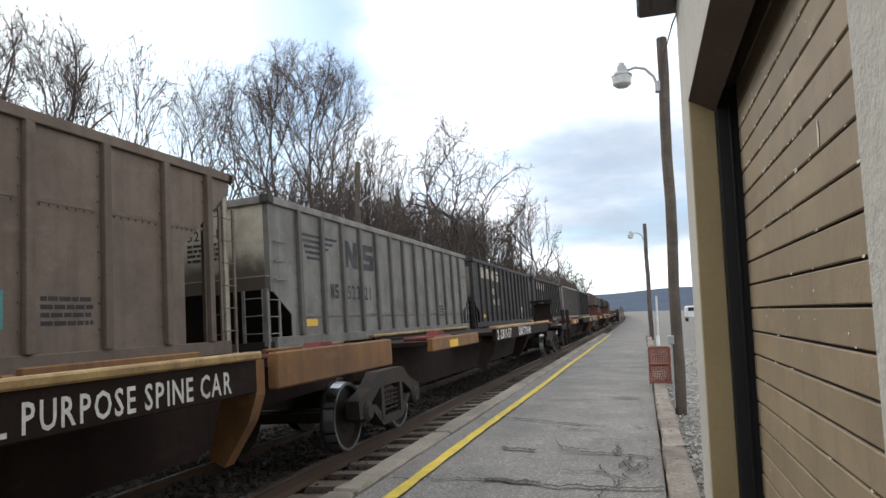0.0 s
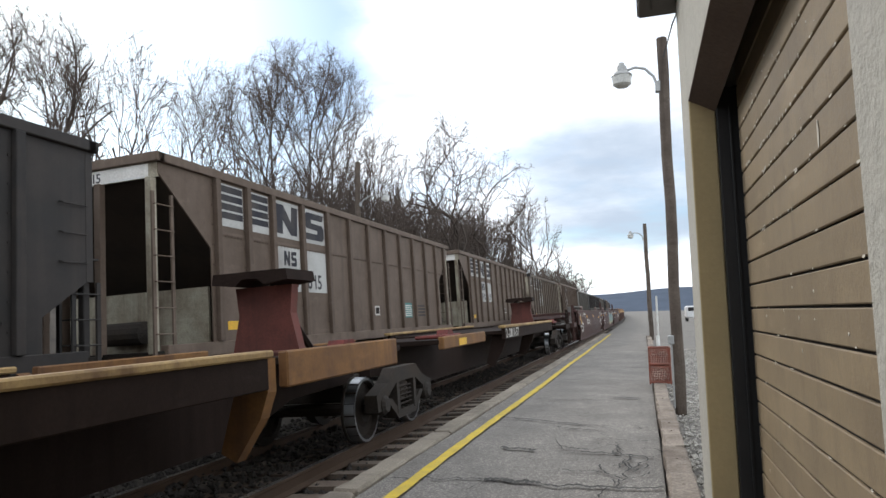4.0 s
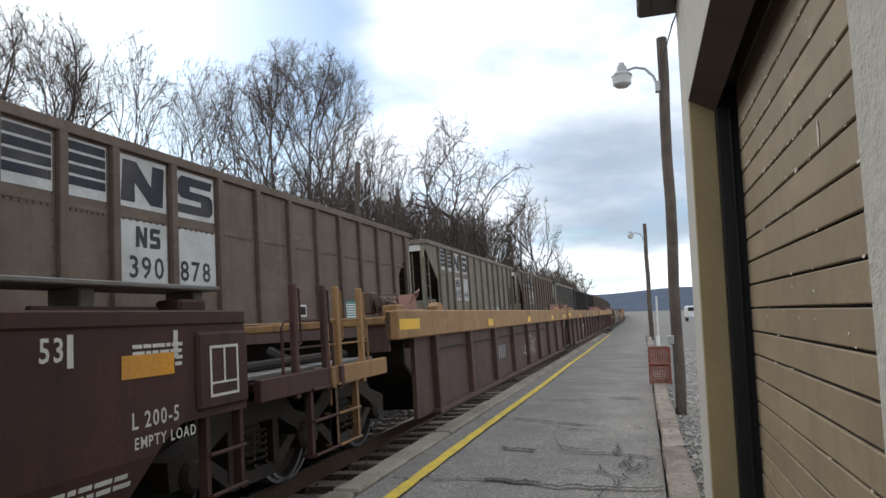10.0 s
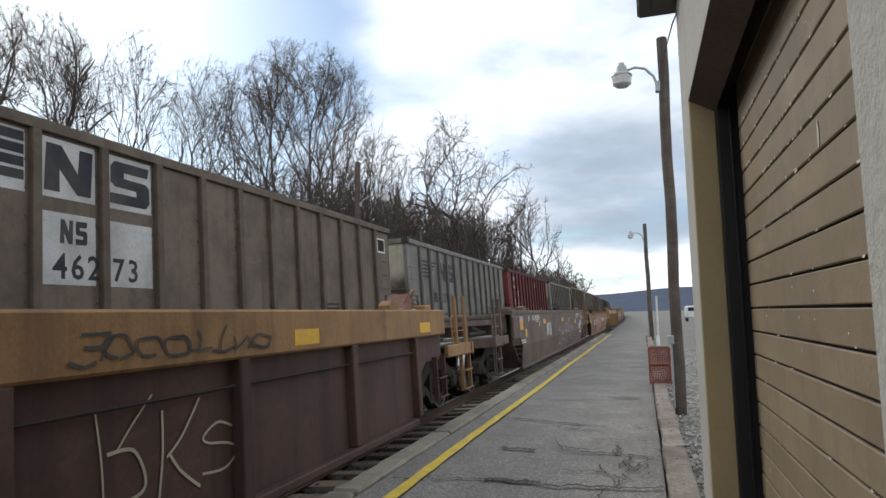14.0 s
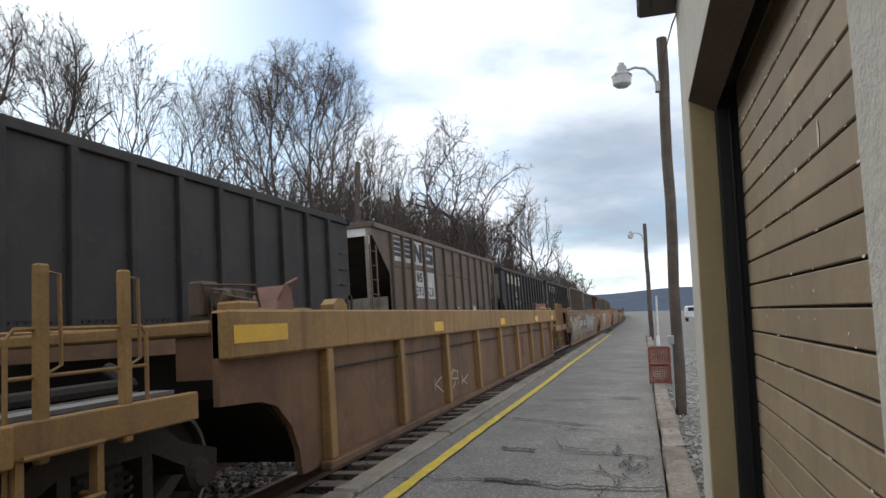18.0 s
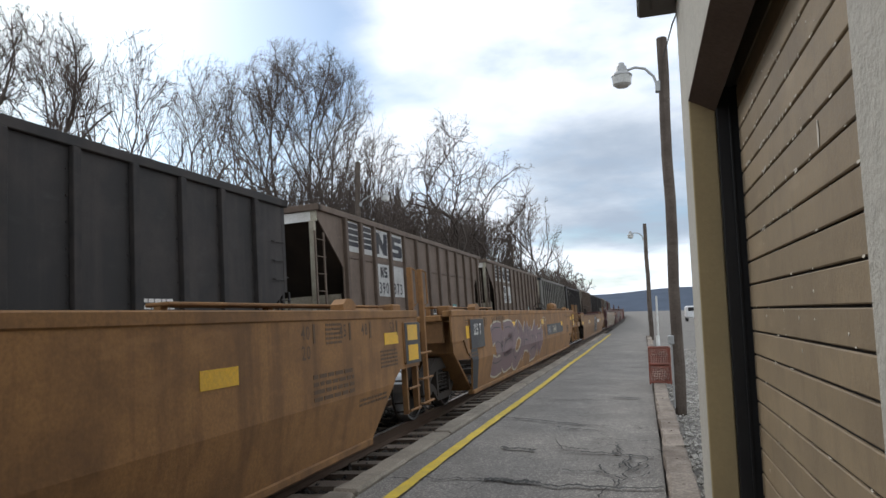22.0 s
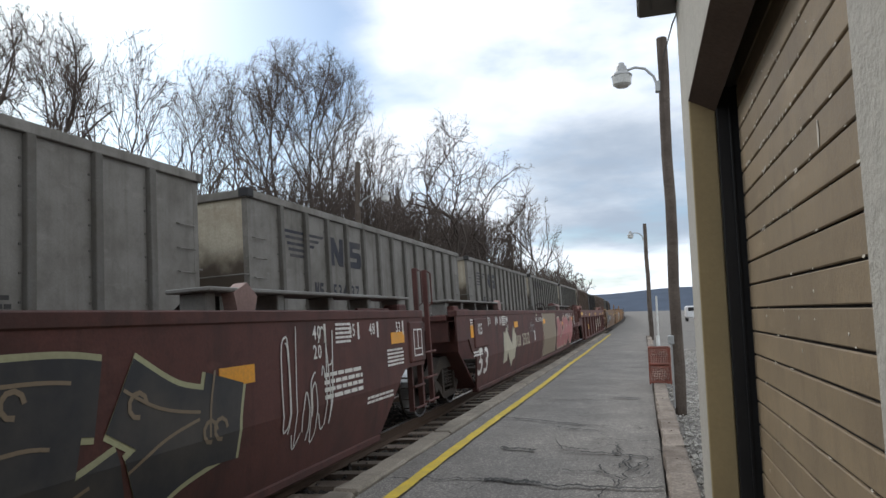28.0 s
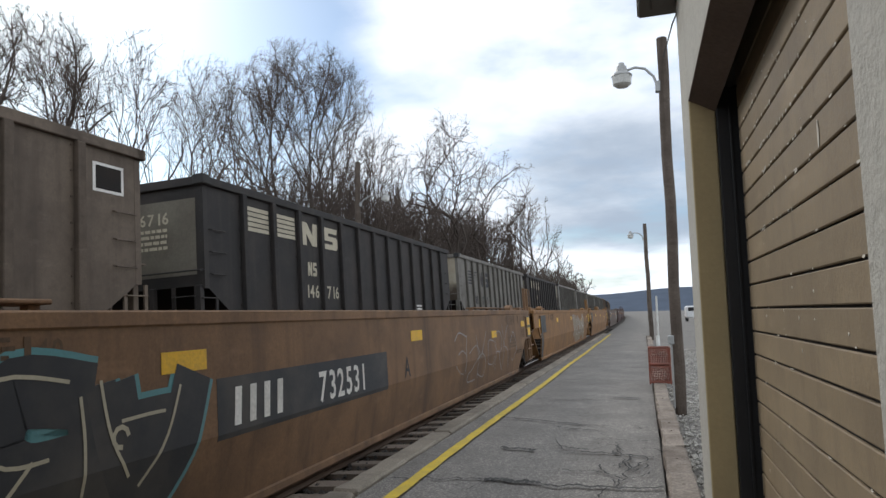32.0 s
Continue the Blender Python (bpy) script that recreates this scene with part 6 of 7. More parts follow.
def build_platform():
    bm = bmesh.new()
    ys = [-12 + 0.75 * i for i in range(81)]
    xs = [-2.46, -2.1, -1.7, -1.5, -1.3, -1.1, -0.9, -0.7, -0.5, -0.1, 0.11]
    rng = random.Random(12)
    top = [[bm.verts.new((x + bend(y), y, 0.012 * math.sin(y * 0.9 + x * 2) * (0.5 if abs(x) > 0.05 else 0.2) + rng.uniform(-.004, .004))) for x in xs] for y in ys]
    for a, b in zip(top, top[1:]):
        for i in range(len(xs) - 1):
            bm.faces.new((a[i], a[i + 1], b[i + 1], b[i]))
    for col in (0, -1):
        low = [bm.verts.new((r[col].co.x, r[col].co.y, -0.45)) for r in top]
        for i in range(len(ys) - 1):
            bm.faces.new((top[i][col], top[i + 1][col], low[i + 1], low[i]) if col == 0 else (top[i + 1][col], top[i][col], low[i], low[i + 1]))
    bmesh.ops.recalc_face_normals(bm, faces=bm.faces[:])
    plat = solid("platform", bm, M_ASPHALT, "worn grey asphalt platform with tarred cracks", "platform", kind="structure")
    # apron under the building's front
    bm = bmesh.new()
    box(bm, 0.114, 0.72, -12, 5.72, -0.45, -0.006)
    part("apron", bm, M_ASPHALT, plat)
    # the painted line, its edge a little ragged
    bm = bmesh.new()
    prev = None
    y = -6.0
    while y < PLAT_END - 2.5:
        c, w = -2.13 + bend(y) + 0.012 * math.sin(y * 0.55), 0.058 + rng.uniform(-.008, .008)
        z = 0.024
        now = (bm.verts.new((c - w, y, z)), bm.verts.new((c + w, y, z)))
        if prev:
            bm.faces.new((prev[0], prev[1], now[1], now[0]))
        prev = now
        y += 0.22
    part("yellow_line", bm, M_LINE, plat, "worn yellow safety line")
    # tarred cracks, mostly across the platform
    crack_rng = random.Random(5)
    for y0, y1, x0, x1, w in ((6.09, 6.25, -2.38, -1.5, 0.022), (6.25, 6.16, -1.5, -0.95, 0.075), (6.16, 6.22, -0.95, 0.1, 0.04), (9.95, 9.36, -2.3, -0.53, 0.04), (9.2, 8.98, -1.2, -0.55, 0.035), (7.74, 7.62, -1.65, -1.22, 0.075), (7.92, 7.70, -1.03, -0.65, 0.035), (7.62, 7.50, -0.74, 0.06, 0.04), (12.46, 12.33, -0.62, -0.1, 0.085), (12.1, 12.0, -1.9, -0.7, 0.025), (15.6, 15.3, -2.0, 0.0, 0.04), (19.2, 19.0, -1.9, 0.0, 0.06), (24.0, 24.2, -2.2, 0.0, 0.06), (31.0, 30.6, -2.2, 0.0, 0.08), (5.45, 5.50, -1.9, 0.05, 0.02), (6.75, 6.6, -0.9, -0.3, 0.014), (8.45, 8.40, -0.7, 0.0, 0.016)):
        bm = bmesh.new()
        n = 34
        prev = None
        dy = 0.0
        for i in range(n + 1):
            x = x0 + (x1 - x0) * i / n
            dy = 0.8 * dy + crack_rng.uniform(-.035, .035)
            yc = y0 + (y1 - y0) * i / n + dy
            ww = w * crack_rng.uniform(0.2, 1.0) * (0.15 if i in (0, n) else 1)
            now = (bm.verts.new((x, yc - ww, 0.0225)), bm.verts.new((x, yc + ww * crack_rng.uniform(0.4, 1.0), 0.0225)))
            if prev:
                bm.faces.new((prev[0], now[0], now[1], prev[1]))
            prev = now
        part("tar_crack", bm, M_TAR, plat)
    # branching damage near the timber edge
    for q in range(24):
        bm = bmesh.new()
        x, y = (crack_rng.gauss(-0.22, 0.07), crack_rng.uniform(6.0, 8.6)) if q < 14 else (crack_rng.uniform(-1.4, 0.0), crack_rng.uniform(5.4, 12))
        a = crack_rng.uniform(0, 6.28)
        prev = None
        for i in range(10):
            a += crack_rng.uniform(-.9, .9)
            x, y = x + 0.05 * math.cos(a), y + 0.08 * math.sin(a)
            w = crack_rng.uniform(.004, .011 if q < 14 else .006)
            now = (bm.verts.new((x - w, y - 0.3 * w, 0.0215 + 0.0001 * q)), bm.verts.new((x + w, y + 0.3 * w, 0.0215 + 0.0001 * q)))
            if prev:
                bm.faces.new((prev[0], prev[1], now[1], now[0]))
            prev = now
        part("tar_patch", bm, M_TAR, plat)
    # concrete edge stones on the track side
    me = []
    for q in range(4):
        bm = bmesh.new()
        box(bm, -2.72, -2.47, -1.47, 1.47, -0.5, 0.045, 0.022)
        bmesh.ops.subdivide_edges(bm, edges=[e for e in bm.edges if abs(e.verts[0].co.y - e.verts[1].co.y) > 2], cuts=9)
        for v in bm.verts:
            v.co += Vector((rng.uniform(-.007, .007), 0, rng.uniform(-.010, .005)))
        d = bpy.data.meshes.new("edge_stone")
        bm.to_mesh(d)
        bm.free()
        d.materials.append(M_CONCRETE)
        me.append(d)
    y = -11.0
    i = 0
    while y < PLAT_END:
        st = new("edge_stone", me[i % 4])
        st.parent = plat
        st.location = (bend(y), y, rng.uniform(-.012, .012))
        st.rotation_euler = (0, 0, heading(y) + rng.uniform(-.004, .004))
        y += 3.0
        i += 1


build_platform()


def build_timbers():
    """Old baulks laid end to end along the platform's outer edge."""
    rng = random.Random(8)
    y = 5.3
    while y < 40:
        ln = rng.uniform(2.3, 2.7)
        bm = bmesh.new()
        box(bm, -0.115, 0.115, -ln / 2 + 0.02, ln / 2 - 0.02, -0.16, 0.10, 0.02)
        bmesh.ops.subdivide_edges(bm, edges=[e for e in bm.edges if abs(e.verts[0].co.y - e.verts[1].co.y) > 1], cuts=10)
        for v in bm.verts:
            v.co += Vector((rng.uniform(-.016, .016), 0, rng.uniform(-.014, .01)))
        for q in range(2):
            yy = rng.uniform(-ln / 2 + .3, ln / 2 - .3)
            box(bm, -0.012, 0.012, yy - 0.012, yy + 0.012, 0.085, 0.106)
        ob = solid("timber_baulk", bm, M_TIMBER, "grey weathered timber baulk edging the platform", "timber", "timber baulks along the platform")
        ob.matrix_world = pose(0.248 + rng.uniform(-.012, .012), y + ln / 2, 0.0, 0, 0, rng.uniform(-.5, .5))
        y += ln


build_timbers()


def gravel_field():
    """Loose stones: pale ones beside the platform, dark ballast between the rails."""
    rng = np.random.default_rng(3)

    def stones(name, label, material, n, xr, yr, zf, size):
        base = np.array([(1, 0, 0), (-1, 0, 0), (0, 1, 0), (0, -1, 0), (0, 0, 1), (0, 0, -1)], float)
        tri = np.array([(0, 2, 4), (2, 1, 4), (1, 3, 4), (3, 0, 4), (2, 0, 5), (1, 2, 5), (3, 1, 5), (0, 3, 5)])
        u = rng.random(n) ** 1.7
        c = np.stack([rng.uniform(*xr, n), yr[0] + (yr[1] - yr[0]) * u, np.zeros(n)], 1)
        c[:, 2] = [zf(a, b) for a, b in c[:, :2]]
        s = rng.uniform(*size, n)
        v = base[None] * (rng.uniform(0.6, 1.3, (n, 6, 1))) * s[:, None, None]
        ang = rng.uniform(0, 6.28, n)
        ca, sa = np.cos(ang)[:, None], np.sin(ang)[:, None]
        v = np.stack([v[..., 0] * ca - v[..., 1] * sa, v[..., 0] * sa + v[..., 1] * ca, v[..., 2] * 0.7], -1) + c[:, None]
        f = (tri[None] + 6 * np.arange(n)[:, None, None]).reshape(-1, 3)
        me = bpy.data.meshes.new(name)
        me.from_pydata(v.reshape(-1, 3).tolist(), [], f.tolist())
        me.materials.append(material)
        tagged(new(name, me), label, "gravel", kind="stuff")

    stones("gravel", "pale grey loose gravel beside the timbers", M_GRAVEL, 9000, (0.36, 2.6), (5.8, 30), lambda x, y: -0.10, (0.012, 0.035))
    dark = mat("dark_ballast_stone", (0.05, 0.044, 0.04), 0.95, 0, (0.025, 0.022, 0.02), 0.6, 0.4, 0.6)
    stones("ballast", "dark oily track ballast stones", dark, 18000, (-6.2, -2.75), (2, 70), lambda x, y: -0.32 + 0.04 * rng.random(), (0.025, 0.055))


gravel_field()
for tr, last in ((NEAR, 120),):
    rng = random.Random(17)
    tie_meshes = build_ties(tr, last, rng)
    base = thing("track_bed", "dark creosoted wooden ties under the near track", "railway ties", kind="structure")
    for i in range(last):
        y = 1.0 + i * 0.53
        ob = new("tie", tie_meshes[i % 4])
        ob.parent = base
        p = track_point(tr, 0, y, 0)
        ob.matrix_local = Matrix.Translation(p) @ pose(rng.uniform(-.04, .04), 0, 0, 0, -math.degrees(CANT), rng.uniform(-1, 1))


# ---- the building beside the camera ----
M_STUCCO = mat("pale_stucco", (0.42, 0.40, 0.35), 0.95, 0, (0.30, 0.28, 0.25), 0.5, 0.10, 1.0, 0.9)
M_STUCCO_TAN = mat("tan_painted_stucco", (0.385, 0.295, 0.158), 0.9, 0, (0.25, 0.195, 0.115), 0.4, 0.06, 0.3, 1.0)
M_DOOR = mat("tan_brown_door_paint", (0.245, 0.185, 0.115), 0.6, 0, (0.155, 0.118, 0.078), 0.7, 0.12, 0.2, 1.3, 0.5, vary=0.08)
M_SOFFIT = mat("brown_soffit_paint", (0.125, 0.095, 0.080), 0.95, 0, (0.08, 0.06, 0.05), 0.5, spec=0.05)
M_BLACK = mat("black_door_frame", (0.012, 0.012, 0.013), 0.6, 0, (0.03, 0.028, 0.026), 0.4)
M_CHIP = mat("bare_primer_chip", (0.62, 0.58, 0.5), 0.8, 0, DUST, 0.3)
XF, XJ, XD = 0.39, 0.565, 0.70
Y0, Y1, YE, LINTEL = 1.36, 5.03, 5.72, 3.05


def build_building():
    h = thing("depot_building", "pale stucco depot building with a wide overhead door", "building")

    def wall(name, x0, x1, y0, y1, z0, z1, m, label=""):
        bm = bmesh.new()
        box(bm, x0, x1, y0, y1, z0, z1, 0.006)
        return part(name, bm, m, h, label)
    wall("wall", XF, 1.1, -9.0, Y0, -0.3, 4.1, M_STUCCO, "rough pale stucco wall beside the door")
    wall("wall", XF, 1.1, Y1, YE, -0.3, 4.1, M_STUCCO)
    wall("wall", 1.1, 7.0, YE - 0.25, YE, -0.3, 4.1, M_STUCCO)
    wall("wall", 6.75, 7.0, -9.0, YE - 0.25, -0.3, 4.1, M_STUCCO)
    wall("wall", 1.1, 6.75, -9.0, -8.75, -0.3, 4.1, M_STUCCO)
    wall("lintel", XF, 0.52, Y0 + 0.001, Y1 - 0.001, LINTEL, 4.1, M_STUCCO)
    bm = bmesh.new()
    prism(bm, [(XF + 0.001, LINTEL - 0.004), (XF + 0.001, LINTEL + 0.05), (0.565, LINTEL + 0.05), (0.565, LINTEL - 0.10)], "y", Y0 + 0.002, Y1 - 0.002)
    part("door_head", bm, M_SOFFIT, h, "brown sloping door head")
    wall("door_jamb", XF + 0.002, XJ, Y1 - 0.02, Y1 + 0.05, -0.2, LINTEL + 0.001, M_STUCCO_TAN, "tan painted door jamb")
    wall("floor_slab", 0.73, 6.7, -8.7, YE - 0.3, -0.3, 0.0, M_CONCRETE)
    bm = bmesh.new()
    box(bm, 0.3, 7.2, -9.2, YE - 0.05, 4.1, 4.2)
    box(bm, 0.08, XF + 0.25, -9.2, YE + 0.2, 4.10, 4.34, 0.02)
    part("roof", bm, mat("dark_eave_paint", (0.10, 0.09, 0.08), 0.7), h, "dark eaves and flat roof")
    bm = bmesh.new()
    prism(bm, [(0.12, 4.24), (0.20, 4.08), (0.375, 4.06), (0.375, 4.24)], "y", 5.1, 5.74)
    part("eave_return", bm, mat("dark_eave_paint", (0.10, 0.09, 0.08), 0.7), h, "dark boxed eave end")
    # the door: a black frame and boards with recessed joints
    # two black sheets close the head recess, its darkness put into their colour
    fr = part("door_frame", (lambda b: (box(b, XJ, 0.73, Y1 - 0.10, Y1 - 0.022, -0.1, LINTEL + 0.05, 0.004), box(b, 0.525, 0.75, Y0 + 0.003, Y1 - 0.103, LINTEL + 0.40, LINTEL + 0.44), box(b, 0.522, 0.535, Y0 + 0.003, Y1 - 0.103, LINTEL + 0.055, LINTEL + 0.398), box(b, 0.64, 0.655, Y1 - 0.125, Y1 - 0.102, -0.1, LINTEL - 0.1, 0.003), b)[-1])(bmesh.new()), M_BLACK, h, "black door frame and track, with black lining for the unlit head recess")
    pitch = 0.1522
    z = 0.026 - 0.1522
    door = part("overhead_door", (lambda b: (box(b, XD + 0.012, XD + 0.04, Y0 + 0.02, Y1 - 0.10, -0.05, LINTEL + 0.38), b)[-1])(bmesh.new()), M_BLACK, h, "wide tan-brown board overhead door, closed")
    me = None
    rng = random.Random(2)
    for i in range(23):
        ob = new("door_board", mesh_of(("door_board",), M_DOOR, lambda bm: box(bm, XD - 0.008, XD + 0.011, Y0 + 0.02, 4.87, 0.006, pitch - 0.006, 0.005)))
        ob.parent = door
        ob.location = (rng.uniform(-.0015, .0015), 0, z + i * pitch)
    chips = [(2.87, 2.225, 0.115, 0.012)]
    chips += [(rng.uniform(3.0, 4.7), 0.026 + pitch * rng.randint(13, 18) + rng.uniform(-.004, .014), rng.uniform(.006, .026), rng.uniform(.004, .014)) for _ in range(90)]
    chips += [(rng.uniform(1.6, 4.7), 0.026 + pitch * rng.randint(1, 18) + rng.uniform(0, .012), rng.uniform(.004, .012), rng.uniform(.006, .03)) for _ in range(60)]
    chips += [(rng.uniform(2.0, 4.7), rng.uniform(0.3, 2.9), rng.uniform(.004, .02), rng.uniform(.003, .008)) for _ in range(30)]
    for y, zz, hh, ww in chips:
        bm = bmesh.new()
        pts = [(y + ww * (1 + rng.uniform(-.4, .4)) * math.cos(a), zz + hh / 2 * (1 + rng.uniform(-.4, .4)) * math.sin(a)) for a in [q * 1.0472 for q in range(6)]]
        prism(bm, pts, "x", XD - 0.0105, XD - 0.0088)
        part("paint_chip", bm, M_CHIP, door)


build_building()


# ---- poles, lamps and boxes ----
M_POLE = mat("weathered_pole_wood", (0.135, 0.108, 0.088), 0.92, 0, (0.055, 0.042, 0.035), 0.75, 0.35, 0.8, 1.6, 0.7)
M_LAMPMETAL = mat("galvanised_lamp_metal", (0.42, 0.43, 0.43), 0.5, 0.4, DUST, 0.3)
M_GLASSY = mat("milky_lamp_lens", (0.60, 0.60, 0.57), 0.35, 0)


def lamp_pole(x, y, z0, height, r0, r1, arm, side, lean, label, drop=0.6):
    p = thing("street_lamp", label, "street lamp", "wooden lamp poles")
    top = Vector((x + lean[0], y + lean[1], z0 + height))
    foot = Vector((x, y, z0))
    bm = bmesh.new()
    n = 9
    tube(bm, [foot + (top - foot) * i / n + Vector((0.012 * math.sin(i * 1.7), 0.012 * math.cos(i * 2.1), 0)) for i in range(n + 1)], [r0 + (r1 - r0) * i / n for i in range(n + 1)], 12)
    part("pole", bm, M_POLE, p, "weathered round wooden pole")
    a = foot + (top - foot) * ((height - drop) / height) + Vector((side * r1, 0, 0))
    bm = bmesh.new()
    pts = [a + Vector((side * arm * u, 0, q)) for u, q in ((0, -0.22), (0.12, -0.02), (0.35, 0.13), (0.62, 0.17), (0.88, 0.13), (1.0, 0.12))]
    tube(bm, pts, 0.022 if r0 < 0.13 else 0.026, 7)
    box(bm, a.x - 0.05, a.x + 0.05, a.y - 0.06, a.y + 0.06, a.z - 0.30, a.z - 0.12, 0.01)
    part("lamp_arm", bm, M_LAMPMETAL, p, "curved metal lamp arm")
    e = pts[-1]
    bm = bmesh.new()
    lathe(bm, [(0.16, 0.02), (0.15, 0.05), (0.10, 0.055), (0.09, 0.085), (0.0, 0.10), (-0.06, 0.17), (-0.08, 0.175)], e, (0, 0, 1), 16)
    part("lamp_head", bm, M_LAMPMETAL, p, "grey metal lamp head")
    bm = bmesh.new()
    lathe(bm, [(-0.081, 0.165), (-0.22, 0.150), (-0.26, 0.10), (-0.27, 0.03)], e, (0, 0, 1), 16)
    part("lamp_lens", bm, M_GLASSY, p, "milky lamp lens")
    return p, top


p1, top1 = lamp_pole(0.50, 11.4, -0.12, 6.20, 0.088, 0.085, 0.58, -1, (0.02, 0.0), "weathered wooden lamp pole with a curved arm beside the platform", 0.62)
bm = bmesh.new()
tube(bm, [(0.41, 11.33, 0.0), (0.41, 11.33, 1.0)], 0.014, 6)
box(bm, 0.36, 0.45, 11.26, 11.33, 1.00, 1.14, 0.01)
part("conduit", bm, M_LAMPMETAL, p1, "short metal conduit and switch box")
bm = bmesh.new()
tube(bm, [(0.53, 11.4, 5.72), (0.56, 9.0, 5.3), (0.50, 5.9, 4.3)], 0.010, 5)
part("service_wire", bm, M_BLACK, p1)
lamp_pole(0.40, 39.3, -0.12, 6.55, 0.13, 0.10, 0.7, -1, (-0.08, 0.0), "far wooden lamp pole with a curved arm", 0.65)
lamp_pole(-12.2, 27.7, 0.0, 8.6, 0.15, 0.12, 1.25, 1, (0.0, 0.0), "grey wooden lamp pole behind the far track", 1.75)
lamp_pole(-13.0, 70.0, 0.0, 8.6, 0.15, 0.12, 1.25, 1, (0.0, 0.0), "grey wooden lamp pole behind the far track", 1.75)


def build_small_things():
    cab = thing("wire_bin", "rusty red two-tier wire mesh bin standing on the timbers", "bin")
    red = mat("faded_red_metal", (0.30, 0.095, 0.065), 0.7, 0.1, (0.16, 0.085, 0.065), 0.8, 0.15, 0.3, 1.5, 0.6)
    x0, x1, y0, y1 = 0.07, 0.47, 14.2, 14.55
    for x in (x0, x1):
        for y in (y0, y1):
            bm = bmesh.new()
            box(bm, x - 0.014, x + 0.014, y - 0.014, y + 0.014, 0.07, 0.80, 0.003)
            part("corner_post", bm, red, cab)
    for z0, z1 in ((0.10, 0.41), (0.46, 0.79)):
        for z in (z0, z1):
            for a, b, c, d in ((x0, x1, y0, y0), (x0, x1, y1, y1), (x0, x0, y0, y1), (x1, x1, y0, y1)):
                bm = bmesh.new()
                box(bm, a - 0.011, b + 0.011, c - 0.011, d + 0.011, z - 0.012, z + 0.012, 0.003)
                part("frame_bar", bm, red, cab)
        for fx0, fx1, fy0, fy1 in ((x0, x1, y0, y0), (x0, x1, y1, y1), (x0, x0, y0, y1), (x1, x1, y0, y1)):
            bm = bmesh.new()
            for q in range(1, 12):
                u = q / 12
                x, y = fx0 + (fx1 - fx0) * u, fy0 + (fy1 - fy0) * u
                tube(bm, [(x, y, z0), (x, y, z1)], 0.006, 4)
            for q in range(1, 9):
                z = z0 + (z1 - z0) * q / 9
                tube(bm, [(fx0, fy0, z), (fx1, fy1, z)], 0.006, 4)
            part("wire_panel", bm, red, cab, "rusty red wire mesh panel")
        bm = bmesh.new()
        box(bm, x0, x1, y0, y1, z0 - 0.006, z0 + 0.006)
        part("shelf", bm, red, cab)
    for x, y, h, r, c in ((0.78, 41.0, 2.35, 0.055, (0.75, 0.75, 0.72)), (0.60, 33.0, 0.35, 0.09, (0.7, 0.7, 0.68))):
        bm = bmesh.new()
        tube(bm, [(x, y, -0.15), (x, y, h)], r, 10)
        solid("marker_post", bm, mat("white_post_paint", c, 0.6, 0, DUST, 0.4), "white painted metal marker post", "post", "white marker posts")
    # vans and low sheds far down the yard
    rng = random.Random(31)
    for x, y, w, h, c, nm, lb in ((5.6, 96, 2.0, 2.0, (0.7, 0.7, 0.7), "van", "white panel van parked far down the yard"), (9.5, 112, 2.0, 2.1, (0.72, 0.72, 0.72), "van", "white panel van parked far down the yard")):
        v = thing(nm, lb, "van", "vans parked in the yard")
        bm = bmesh.new()
        box(bm, x, x + w, y, y + 4.6, 0.35, h, 0.18)
        part("body", bm, mat("white_van_paint", c, 0.4), v)
        bm = bmesh.new()
        box(bm, x + 0.2, x + w - 0.2, y - 0.01, y + 0.3, 1.25, 1.85, 0.05)
        part("windscreen", bm, M_BLACK, v)
        for yy in (y + 0.8, y + 3.7):
            for xx in (x + 0.05, x + w - 0.25):
                bm = bmesh.new()
                lathe(bm, [(0, 0.33), (0.2, 0.33)], (xx, yy, 0.21), (1, 0, 0), 14)
                part("wheel", bm, M_BLACK, v)
    for i, (x, y, w, d, h, c) in enumerate(((26, 260, 16, 10, 5, (0.42, 0.36, 0.32)), (14, 190, 9, 8, 4, (0.6, 0.58, 0.54)))):
        hs = thing("house", "small distant house with a pitched roof", "house", "distant houses")
        bm = bmesh.new()
        box(bm, x, x + w, y, y + d, -0.2, h)
        part("wall", bm, mat("house_wall_%s" % "abcde"[i], c, 0.9, 0, DUST, 0.4), hs)
        bm = bmesh.new()
        prism(bm, [(x - 0.4, h), (x + w + 0.4, h), (x + w / 2, h + w * 0.25)], "y", y - 0.4, y + d + 0.4)
        part("roof", bm, mat("grey_shingle", (0.14, 0.13, 0.13), 0.9), hs)
        for q in range(3):
            bm = bmesh.new()
            box(bm, x + w * (0.15 + 0.3 * q), x + w * (0.27 + 0.3 * q), y - 0.03, y + 0.02, h * 0.4, h * 0.75)
            part("window", bm, M_BLACK, hs)


build_small_things()


